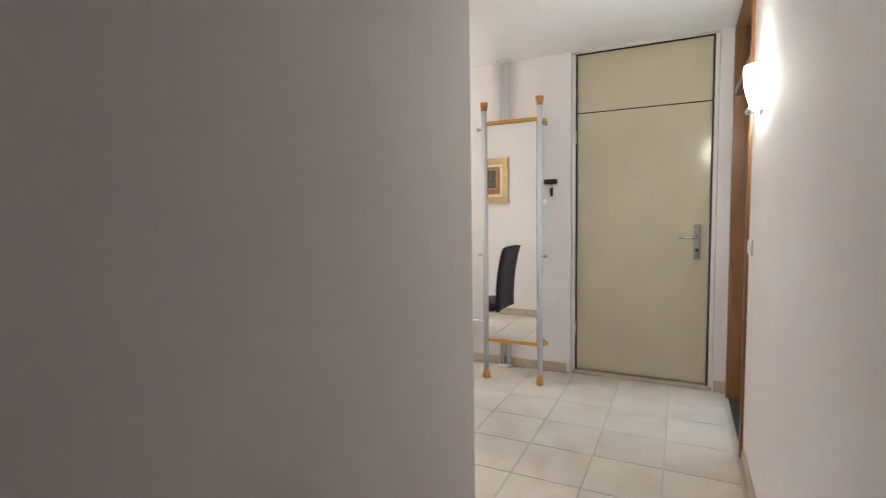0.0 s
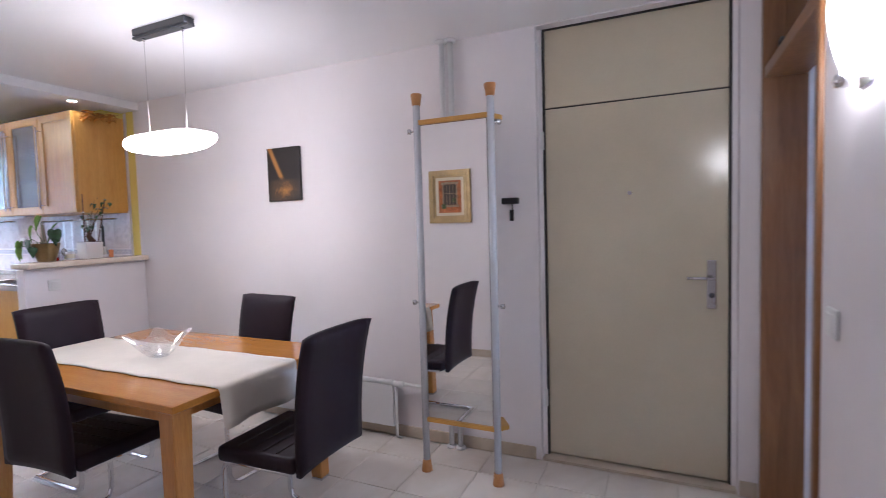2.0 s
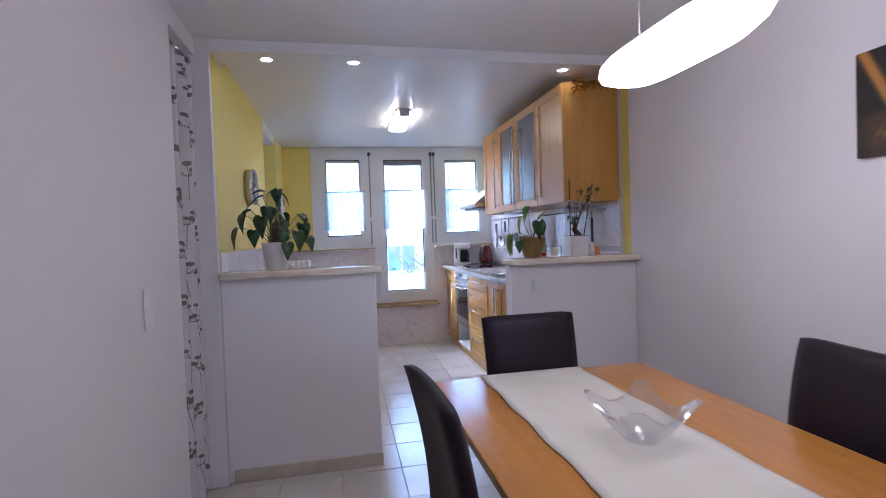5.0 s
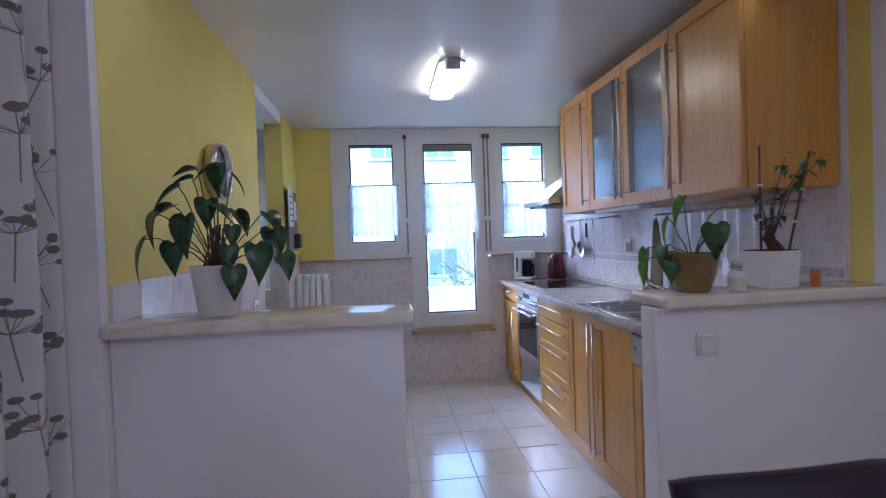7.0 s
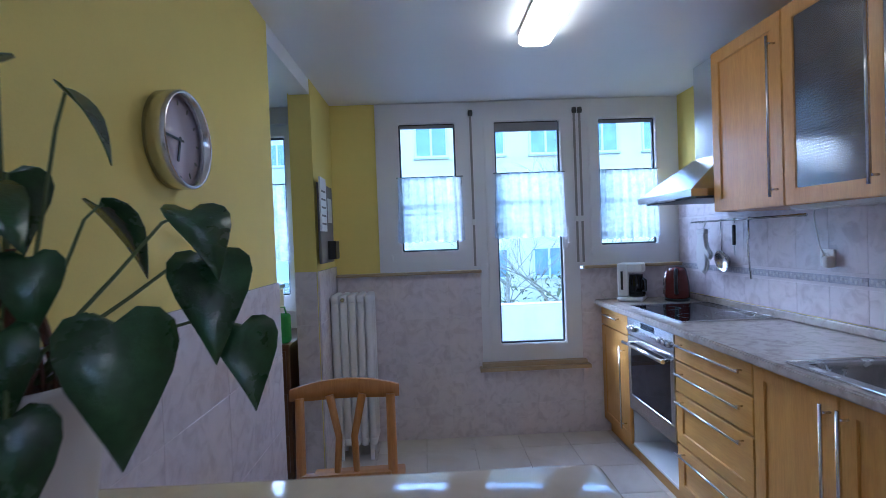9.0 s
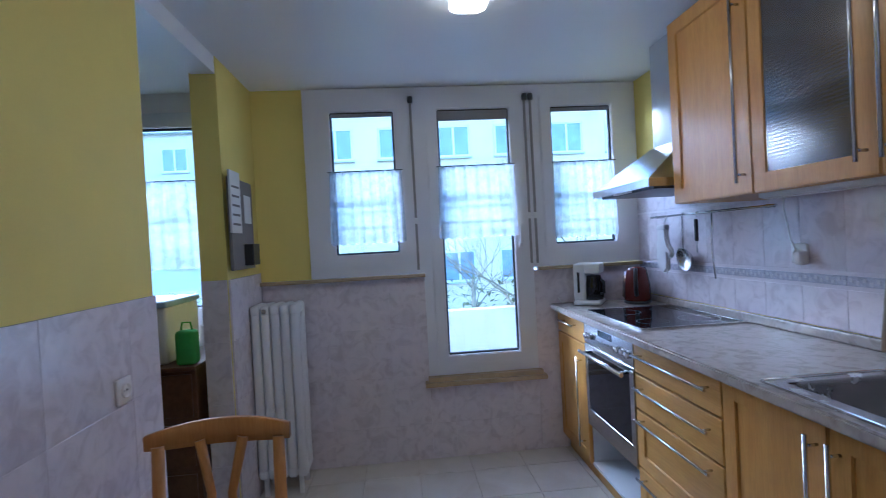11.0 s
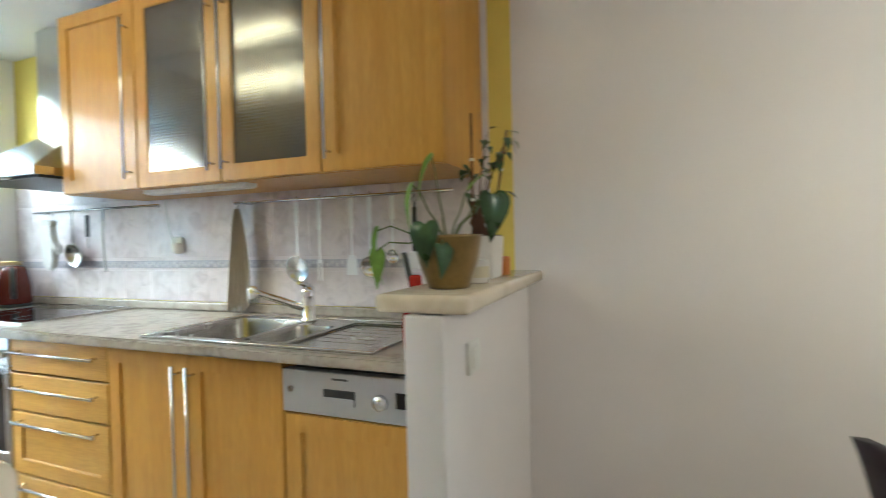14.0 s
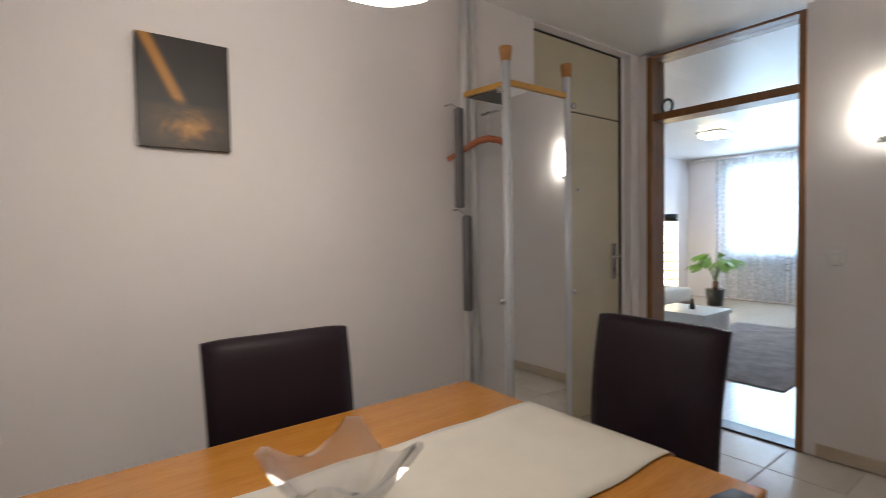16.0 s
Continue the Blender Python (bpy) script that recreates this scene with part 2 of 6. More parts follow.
REEDED = clear_glass("reeded_cabinet_glass", (0.27, 0.22, 0.18), 0.16)
REEDED.node_tree.nodes["Principled BSDF"].inputs["Coat Weight"].default_value = 1.0
REEDED.node_tree.nodes["Principled BSDF"].inputs["Coat Roughness"].default_value = 0.12
REEDED.node_tree.nodes["Principled BSDF"].inputs["Transmission Weight"].default_value = 0.75
CRYSTAL = thin_crystal()
LAMPGLASS = glowing("lit_opal_glass", (1.0, 0.82, 0.62), 1.65)
LAMPTOP = glowing("dim_lamp_top", (1.0, 0.83, 0.64), 0.9)
SCONCEGLASS = glowing("lit_sconce_glass", (1.0, 0.86, 0.66), 3.2)
TUBEGLASS = glowing("lit_kitchen_diffuser", (1.0, 0.79, 0.48), 1.8)
SPOTGLASS = glowing("lit_spot", (1.0, 0.92, 0.8), 4.0)
PAPERLAMP = glowing("lit_paper", (1.0, 0.72, 0.36), 0.5)
LEAF = surface("dark_green_leaf", (0.036, 0.088, 0.028), 0.28, vary=0.5, big=14, fine=60, relief=0.25, coat=0.2)
LEAFPALE = surface("young_green_leaf", (0.19, 0.34, 0.05), 0.4, vary=0.3, big=14, fine=60, relief=0.2)
STEM = surface("green_stem", (0.13, 0.17, 0.06), 0.6, vary=0.2)
TWIG = surface("brown_twig", (0.13, 0.055, 0.03), 0.8, vary=0.3)
SOIL = surface("potting_soil", (0.07, 0.032, 0.02), 0.95, vary=0.5, big=40, fine=120, relief=1.0, depth=0.01)
POTWHITE = surface("white_ceramic_pot", (0.70, 0.66, 0.64), 0.35, vary=0.03, fine=90, relief=0.04)
POTBRONZE = surface("bronze_glazed_pot", (0.25, 0.165, 0.055), 0.3, metal=0.35, vary=0.25, big=12, fine=60, relief=0.15)
REDGLOSS = surface("red_enamel", (0.42, 0.02, 0.012), 0.2, vary=0.08, fine=60, relief=0.02)
KETTLERED = surface("dark_red_plastic", (0.11, 0.018, 0.014), 0.25, vary=0.1, fine=60)
ORANGE = surface("orange_wax", (0.60, 0.20, 0.05), 0.5, vary=0.1)
FLOWER = surface("orange_dried_flower", (0.55, 0.22, 0.02), 0.8, vary=0.3, fine=80)
GREENBAG = surface("green_cloth", (0.08, 0.35, 0.06), 0.8, vary=0.15)
BLUEBIN = surface("pale_blue_plastic", (0.40, 0.52, 0.66), 0.4, vary=0.05)
GOLD = surface("old_gold_frame", (0.40, 0.29, 0.13), 0.4, metal=0.5, vary=0.2, big=12, fine=120, relief=0.3)
MAT = surface("cream_mat", (0.66, 0.60, 0.46), 0.85, vary=0.04)
PAINTWALL = surface("painted_orange_wall", (0.42, 0.13, 0.03), 0.7, vary=0.5, big=25, fine=90, relief=0.4)
PAINTDARK = surface("painted_window", (0.07, 0.05, 0.035), 0.7, vary=0.4, big=30, fine=100)
PAINTPALE = surface("painted_sill", (0.34, 0.25, 0.15), 0.7, vary=0.3, big=30, fine=100)
PAINTGREEN = surface("painted_shrub", (0.06, 0.10, 0.03), 0.7, vary=0.5, big=60, fine=100)
PAPER = surface("white_paper", (0.72, 0.70, 0.68), 0.9, vary=0.03)
BOARD = surface("grey_pin_board", (0.20, 0.18, 0.17), 0.7, vary=0.15)
CLOCKFACE = surface("clock_face", (0.58, 0.52, 0.62), 0.12, vary=0.03)
PARQUET = wood("living_floor_wood", (0.55, 0.46, 0.36), (0.64, 0.56, 0.45), axis=0, rough=0.2)
RUG = surface("grey_rug", (0.36, 0.32, 0.31), 1.0, vary=0.3, big=5, fine=200, relief=1.0, depth=0.01)
STONE = surface("balcony_concrete", (0.55, 0.56, 0.57), 0.8, vary=0.08, big=2, fine=80)
FACADE = surface("cream_facade_render", (0.80, 0.68, 0.47), 0.9, vary=0.08, big=0.3, fine=20)
FACADEWHITE = surface("white_facade_render", (0.72, 0.72, 0.70), 0.9, vary=0.06, big=0.3, fine=20)
FACADEPANE = surface("facade_pane", (0.30, 0.37, 0.42), 0.12, vary=0.2, big=2)
ROOF = surface("dull_red_roof", (0.36, 0.16, 0.13), 0.8, vary=0.2, big=2)
GRASS = surface("lawn", (0.07, 0.10, 0.035), 0.95, vary=0.4, big=0.5, fine=20)
BARK = surface("bark", (0.36, 0.29, 0.18), 0.95, vary=0.4, big=8, fine=60, relief=0.8)
HEDGE = surface("hedge_leaf", (0.20, 0.19, 0.07), 0.8, vary=0.5, big=3, fine=20)


def dark_canvas():
    """A night scene in dark brown oils with one orange ray and a gleam on water."""
    m, t, b = nodes_of("dark_canvas")
    c = t.nodes.new("ShaderNodeTexCoord")
    sep = t.nodes.new("ShaderNodeSeparateXYZ")
    link(t, c.outputs["Generated"], sep.inputs[0])

    def maths(op, a, bb):
        n = t.nodes.new("ShaderNodeMath")
        n.operation = op
        for k, q in enumerate((a, bb)):
            if isinstance(q, (int, float)):
                n.inputs[k].default_value = q
            elif q is not None:
                link(t, q, n.inputs[k])
        return n.outputs[0]
    u, w = sep.outputs["X"], sep.outputs["Z"]
    n1 = node(t, "ShaderNodeTexNoise", Scale=7.0, Detail=6.0, Distortion=1.5)
    link(t, c.outputs["Generated"], n1.inputs["Vector"])
    # the ray runs from the top corner down to the middle
    centre = maths("MULTIPLY", w, -0.62)
    off = maths("ABSOLUTE", maths("SUBTRACT", maths("SUBTRACT", u, 0.70), centre), None)
    ray = ramp(t, off, [(0.03, (1, 1, 1)), (0.11, (0, 0, 0))])
    above = ramp(t, w, [(0.38, (0, 0, 0)), (0.46, (1, 1, 1))])
    sea = ramp(t, w, [(0.05, (0.35, 0.35, 0.35)), (0.2, (1, 1, 1)), (0.36, (0.5, 0.5, 0.5)), (0.42, (0, 0, 0))])
    mid = ramp(t, maths("ABSOLUTE", maths("SUBTRACT", u, 0.5), None), [(0.05, (1, 1, 1)), (0.5, (0.1, 0.1, 0.1))])
    r1 = maths("MULTIPLY", ray, above)
    r2 = maths("MULTIPLY", maths("MULTIPLY", sea, mid), n1.outputs["Fac"])
    total = maths("ADD", maths("MULTIPLY", r1, 0.8), maths("MULTIPLY", r2, 1.3))
    col = ramp(t, total, [(0.0, (0.022, 0.016, 0.015)), (0.3, (0.08, 0.045, 0.02)), (0.8, (0.42, 0.19, 0.035))])
    link(t, col, b.inputs["Base Color"])
    b.inputs["Roughness"].default_value = 0.45
    bump(t, b, n1.outputs["Fac"], 0.3, 0.002)
    return m


CANVAS = dark_canvas()

# ---- mesh building ----


def ring(outer, hole, span, axes="xzy", bev=0.0):
    """A flat frame: outer and hole as (a0, a1, b0, b1), its depth as (c0, c1); axes names a, b and c."""
    bm = bmesh.new()
    where = ["xyz".index(k) for k in axes]

    def vert(a, b, c):
        co = [0, 0, 0]
        for k, v in zip(where, (a, b, c)):
            co[k] = v
        return bm.verts.new(co)
    loops = []
    for c in span:
        for a0, a1, b0, b1 in (outer, hole):
            loops.append([vert(a0, b0, c), vert(a1, b0, c), vert(a1, b1, c), vert(a0, b1, c)])
    o0, h0, o1, h1 = loops
    for p, q in ((o0, h0), (o1, h1), (o0, o1), (h0, h1)):
        for k in range(4):
            bm.faces.new((p[k], p[(k + 1) % 4], q[(k + 1) % 4], q[k]))
    bmesh.ops.recalc_face_normals(bm, faces=bm.faces)
    if bev:
        sharp = [e for e in bm.edges if e.calc_face_angle(0) > 0.5]
        bmesh.ops.bevel(bm, geom=sharp, offset=bev, segments=2, affect="EDGES")
    return bm



def add_box(bm, x0, x1, y0, y1, z0, z1, bev=0.0, seg=2):
    m = Matrix.Translation(((x0 + x1) / 2, (y0 + y1) / 2, (z0 + z1) / 2)) @ Matrix.Diagonal((abs(x1 - x0), abs(y1 - y0), abs(z1 - z0), 1))
    made = bmesh.ops.create_cube(bm, size=1.0, matrix=m)["verts"]
    if bev:
        edges = list({e for v in made for e in v.link_edges})
        bmesh.ops.bevel(bm, geom=edges, offset=bev, segments=seg, affect="EDGES", profile=0.5)
    return bm


def box(x0, x1, y0, y1, z0, z1, bev=0.0, seg=2):
    return add_box(bmesh.new(), x0, x1, y0, y1, z0, z1, bev, seg)


def boxes(*items, bev=0.0):
    bm = bmesh.new()
    for i in items:
        add_box(bm, *i, bev=bev)
    return bm


def add_tube(bm, points, r, seg=10, close=True):
    """A round tube along points; r: one radius, or one for each point."""
    pts = [Vector(p) for p in points]
    rs = r if isinstance(r, (list, tuple)) else [r] * len(pts)
    rings, up = [], None
    for i, p in enumerate(pts):
        d = (pts[min(i + 1, len(pts) - 1)] - pts[max(i - 1, 0)]).normalized()
        if up is None:
            up = d.orthogonal().normalized()
        up = (up - d * up.dot(d))
        up = up.normalized() if up.length > 1e-5 else d.orthogonal().normalized()
        side = d.cross(up)
        rings.append([bm.verts.new(p + (up * math.cos(a) + side * math.sin(a)) * rs[i]) for a in (2 * math.pi * k / seg for k in range(seg))])
    for a, b in zip(rings, rings[1:]):
        for k in range(seg):
            f = bm.faces.new((a[k], a[(k + 1) % seg], b[(k + 1) % seg], b[k]))
            f.smooth = True
    if close:
        bm.faces.new(rings[0][::-1])
        bm.faces.new(rings[-1])
    return bm


def tube(points, r, seg=10):
    return add_tube(bmesh.new(), points, r, seg)


def add_lathe(bm, profile, seg=28, at=(0, 0, 0), sx=1.0, sy=1.0):
    """A turned body from (radius, height) pairs."""
    rings = []
    for r, z in profile:
        if r < 1e-6:
            rings.append([bm.verts.new((at[0], at[1], at[2] + z))])
        else:
            rings.append([bm.verts.new((at[0] + sx * r * math.cos(2 * math.pi * k / seg), at[1] + sy * r * math.sin(2 * math.pi * k / seg), at[2] + z)) for k in range(seg)])
    for a, b in zip(rings, rings[1:]):
        for k in range(seg):
            q = [a[k % len(a)], a[(k + 1) % len(a)], b[(k + 1) % len(b)], b[k % len(b)]]
            q = list(dict.fromkeys(q))
            if len(q) > 2:
                bm.faces.new(q).smooth = True
    return bm


def lathe(profile, seg=28, at=(0, 0, 0), sx=1.0, sy=1.0):
    return add_lathe(bmesh.new(), profile, seg, at, sx, sy)


def rounded(x0, x1, y0, y1, z0, z1, bev, seg=3):
    """A soft, smooth-shaded block."""
    bm = box(x0, x1, y0, y1, z0, z1, bev, seg)
    for f in bm.faces:
        f.smooth = True
    return bm


def prism(outline, z0, z1):
    """A slab with a plan outline of (x, y) points."""
    bm = bmesh.new()
    low = [bm.verts.new((x, y, z0)) for x, y in outline]
    top = [bm.verts.new((x, y, z1)) for x, y in outline]
    n = len(outline)
    bm.faces.new(low[::-1])
    bm.faces.new(top)
    for k in range(n):
        bm.faces.new((low[k], low[(k + 1) % n], top[(k + 1) % n], top[k]))
    bmesh.ops.recalc_face_normals(bm, faces=bm.faces)
    return bm


def holed_sheet(x0, x1, y0, y1, holes, z0, z1):
    """A flat plate with rectangular holes (x0, x1, y0, y1), in one welded piece."""
    xs = sorted({x0, x1, *(v for h in holes for v in h[:2])})
    ys = sorted({y0, y1, *(v for h in holes for v in h[2:])})
    bm = bmesh.new()
    grid = {(i, j): bm.verts.new((x, y, z0)) for i, x in enumerate(xs) for j, y in enumerate(ys)}
    for i in range(len(xs) - 1):
        for j in range(len(ys) - 1):
            cx, cy = (xs[i] + xs[i + 1]) / 2, (ys[j] + ys[j + 1]) / 2
            if not any(h[0] < cx < h[1] and h[2] < cy < h[3] for h in holes):
                bm.faces.new((grid[i, j], grid[i + 1, j], grid[i + 1, j + 1], grid[i, j + 1]))
    bmesh.ops.delete(bm, geom=[v for v in bm.verts if not v.link_faces], context="VERTS")
    up = bmesh.ops.extrude_face_region(bm, geom=bm.faces[:])
    bmesh.ops.translate(bm, vec=(0, 0, z1 - z0), verts=[g for g in up["geom"] if isinstance(g, bmesh.types.BMVert)])
    return bm


def turn(bm, m):
    bmesh.ops.transform(bm, matrix=m, verts=bm.verts)
    return bm


def mesh_of(name, bm, material):
    bmesh.ops.recalc_face_normals(bm, faces=bm.faces)
    me = bpy.data.meshes.new(name)
    bm.to_mesh(me)
    bm.free()
    me.materials.append(material)
    return me


def part(name, bm, material, parent, label=""):
    ob = new(name, mesh_of(name, bm, material))
    ob.parent = parent
    return tagged(ob, label)


def structure(name, bm, material, label, category):
    return tagged(new(name, mesh_of(name, bm, material)), label, category, kind="structure")


def thing(name, label, category, at=(0, 0, 0), rz=0.0, group=""):
    ob = new(name)
    ob.empty_display_size = 0.1
    ob.matrix_world = pose(*at, 0, 0, rz)
    return tagged(ob, label, category, group)


def single(name, bm, material, label, category, group="", at=(0, 0, 0), rz=0.0):
    ob = new(name, mesh_of(name, bm, material))
    ob.matrix_world = pose(*at, 0, 0, rz)
    return tagged(ob, label, category, group)

# ---- the setting ----
H = 2.46
floor = structure("floor", box(-7.8, 0.3, -1.2, 4.3, -0.12, -0.005), GROUT, "beige ceramic floor tiles with grey-brown joints", "floor")
structure("floor_living", box(0.3, 6.3, 1.6, 6.9, -0.12, -0.002), PARQUET, "pale oak parquet floor in the living room", "floor")
structure("ceiling", box(-7.8, 6.3, -1.2, 6.9, H, H + 0.16), CEIL, "smooth white painted ceiling with faint lamp gleams", "ceiling")
structure("ceiling_beam", box(-4.46, -4.23, 1.5, 4.16, 2.395, H - 0.002), CEIL, "white ceiling beam between dining area and kitchen", "beam")

# north wall: white by the table, yellow over the kitchen units, open for the entrance door
structure("wall_north", boxes((-4.30, -0.87, 4.16, 4.42, 0, H), (0.11, 0.44, 4.16, 4.42, 0, H), (-0.87, 0.11, 4.16, 4.42, 2.452, H)), WHITE, "white painted wall beside the dining table", "wall")
structure("wall_north_kitchen", box(-7.8, -4.30, 4.16, 4.42, 0, H), YELLOW, "yellow painted kitchen wall behind the cabinets", "wall")
structure("trim_kitchen_edge", box(-4.425, -4.392, 4.156, 4.1585, 1.186, H - 0.07), WHITE, "white painted edge strip beside the wall cabinet", "trim")
# east wall with the opening to the living room
structure("wall_east", boxes((0.20, 0.34, -1.2, 3.17, 0, H), (0.20, 0.34, 4.09, 4.158, 0, H)), WHITE, "white painted hall wall with a lit sconce", "wall")
# corridor side and the wall with the framed painting
structure("wall_corridor", box(-0.72, -0.59, -1.2, 1.40, 0, H), WHITE, "white painted corridor wall in shade", "wall")
structure("wall_south", boxes((-3.82, -0.59, 1.40, 1.53, 0, H), (-4.22, -3.82, 1.40, 1.53, 2.36, H)), WHITE, "white painted wall with a framed painting", "wall")
structure("wall_pier", box(-4.26, -4.22, 1.36, 1.60, 0, H), WHITE, "white narrow wall pier beside the curtain", "wall")
structure("wall_corridor_end", box(-0.72, 0.34, -1.2, -1.06, 0, H), WHITE, "plain white wall at the corridor end", "wall")
structure("wall_hidden_south", box(-7.8, -0.72, -1.2, -1.06, 0, H), WHITE, "plain white wall of the side room", "wall")
# kitchen side wall, lintel and stub beside the radiator
structure("wall_kitchen_south", box(-6.06, -4.262, 1.48, 1.60, 0, H), YELLOW, "yellow painted kitchen side wall over grey tiles", "wall")
structure("lintel", box(-6.83, -6.06, 1.48, 1.60, 2.37, H), CEIL, "white lintel over the passage beside the kitchen", "lintel")
structure("wall_stub", box(-7.42, -6.83, 1.47, 1.605, 0, H), YELLOW, "yellow painted wall stub with tiled foot", "wall")
# window wall
structure("wall_west", boxes((-7.68, -7.42, 1.40, 2.66, 0, 1.21), (-7.68, -7.42, 2.66, 3.40, 0, 0.49), (-7.68, -7.42, 3.40, 4.16, 0, 1.21),
                             (-7.68, -7.42, -1.2, 0.55, 0, H), (-7.68, -7.42, 0.55, 1.40, 0, 0.98), (-7.68, -7.42, 0.55, 1.40, 2.34, H)), WHITE, "white window wall of the side room", "wall")
structure("wall_west_yellow", box(-7.68, -7.42, 1.40, 1.93, 1.21, H), YELLOW, "yellow painted wall strip beside the kitchen window", "wall")
# living room shell
structure("wall_living", boxes((0.44, 6.3, 6.66, 6.9, 0, H), (0.20, 0.34, 4.42, 6.9, 0, H), (0.34, 6.3, 1.6, 1.8, 0, H),
                               (6.02, 6.3, 1.8, 4.05, 0, H), (6.02, 6.3, 5.99, 6.66, 0, H), (6.02, 6.3, 4.05, 5.99, 2.28, H), (6.02, 6.3, 4.05, 5.99, 0, 0.42)), WHITE, "white painted living room walls", "wall")

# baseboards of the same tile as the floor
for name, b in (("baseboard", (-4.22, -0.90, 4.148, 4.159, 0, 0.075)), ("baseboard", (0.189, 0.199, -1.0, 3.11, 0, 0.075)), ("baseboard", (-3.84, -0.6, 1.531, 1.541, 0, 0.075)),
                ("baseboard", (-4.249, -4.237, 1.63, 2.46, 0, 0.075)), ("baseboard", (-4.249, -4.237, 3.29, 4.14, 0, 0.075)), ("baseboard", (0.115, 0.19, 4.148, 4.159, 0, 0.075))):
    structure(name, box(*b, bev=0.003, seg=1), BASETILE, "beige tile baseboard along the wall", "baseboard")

# low walls with polished stone ledges
structure("parapet_wall", box(-4.345, -4.25, 1.602, 2.455, 0, 1.14, bev=0.006), WHITE, "low white wall between dining area and kitchen", "low wall")
structure("parapet_wall", box(-4.345, -4.25, 3.285, 4.158, 0, 1.14, bev=0.006), WHITE, "low white wall between dining area and kitchen", "low wall")


def ledge(y0, y1):
    ob = structure("ledge", rounded(-4.42, -4.19, y0, y1, 1.142, 1.184, 0.014, 4), LEDGE, "polished cream stone ledge on the low wall", "ledge")
    return ob


ledge(1.604, 2.49)
ledge(3.285, 4.157)

# ---- windows ----


def window(name, y0, y1, z0, z1, gy0, gy1, gz0, gz1, x, label):
    """A white plastic window: outer frame, sash, bead, pane."""
    w = tagged(new(name), label, "window", kind="structure")
    w.matrix_world = pose(x, 0, 0)
    part("window_frame", ring((y0, y1, z0, z1), (gy0 - 0.062, gy1 + 0.062, gz0 - 0.062, gz1 + 0.062), (-0.07, 0.0), "yzx", 0.004), PVC, w)
    part("sash", ring((gy0 - 0.075, gy1 + 0.075, gz0 - 0.075, gz1 + 0.075), (gy0, gy1, gz0, gz1), (-0.05, 0.016), "yzx", 0.006), PVC, w)
    part("seal", ring((gy0, gy1, gz0, gz1), (gy0 + 0.012, gy1 - 0.012, gz0 + 0.012, gz1 - 0.012), (-0.034, -0.012), "yzx"), SEAL, w)
    p = part("pane", box(-0.030, -0.024, gy0, gy1, gz0, gz1), GLASS, w)
    p.visible_shadow = False
    part("hinge", boxes((0.016, 0.024, gy0 - 0.085, gy0 - 0.07, gz0 - 0.06, gz0 - 0.02), bev=0.002), PVC, w)
    return w


X = -7.405
w1 = window("window_1", 1.93, 2.66, 1.235, H - 0.002, 2.10, 2.51, 1.38, 2.305, X, "white plastic kitchen window, closed, with half curtain")
w2 = window("window_2", 3.40, 4.158, 1.235, H - 0.002, 3.56, 3.98, 1.38, 2.305, X, "white plastic kitchen window, closed, with half curtain")
wd = window("door_balcony", 2.66, 3.40, 0.55, H - 0.002, 2.795, 3.275, 0.68, 2.305, X, "white plastic glazed balcony door, closed")
hd = part("door_handle", boxes((0.016, 0.03, 3.30, 3.325, 1.37, 1.45), (0.03, 0.055, 3.305, 3.32, 1.40, 1.415), (0.045, 0.06, 3.303, 3.322, 1.40, 1.52), bev=0.004), PVC, wd)
part("blind_box", box(-0.022, -0.010, 2.80, 3.27, 2.235, 2.297), STRAPGREY, wd, "grey rolled blind edge")
for w, a, b in ((w1, 2.105, 2.505), (w2, 3.565, 3.975)):
    part("blind_box", box(-0.022, -0.010, a, b, 2.275, 2.297), STRAPGREY, w, "grey rolled blind edge")
structure("window_sill", boxes((-7.42, -7.355, 1.61, 2.665, 1.212, 1.234), bev=0.004), SILLWOOD, "varnished wooden window sill under the kitchen window", "sill")
structure("window_sill", boxes((-7.42, -7.355, 3.42, 4.145, 1.212, 1.234), bev=0.004), SILLWOOD, "varnished wooden window sill over the worktop", "sill")
structure("door_sill", boxes((-7.42, -7.335, 2.63, 3.44, 0.492, 0.52), (-7.42, -7.36, 2.65, 3.42, 0.52, 0.549), bev=0.004), SILLWOOD, "stepped wooden sill under the balcony door", "sill")
for y in (2.625, 3.385, 3.425):
    s = thing("shutter_strap", "grey roller shutter strap on the window frame", "strap", (-7.400, y, 0), group="shutter straps")
    part("strap", box(0, 0.006, -0.008, 0.008, 1.26, 2.36), STRAPGREY, s)
    part("roller", turn(lathe([(0, -0.02), (0.016, -0.02), (0.018, 0), (0.016, 0.02), (0, 0.02)], 14), pose(0.012, 0, 2.37, 0, 0, 0)), DARKMETAL, s)
    part("clip", box(0, 0.014, -0.012, 0.012, 1.56, 1.60, 0.003), PLASTIC, s)
w3 = window("window_3", 0.56, 1.398, 0.985, 2.335, 0.66, 1.28, 1.10, 2.24, X, "white plastic window of the side room")

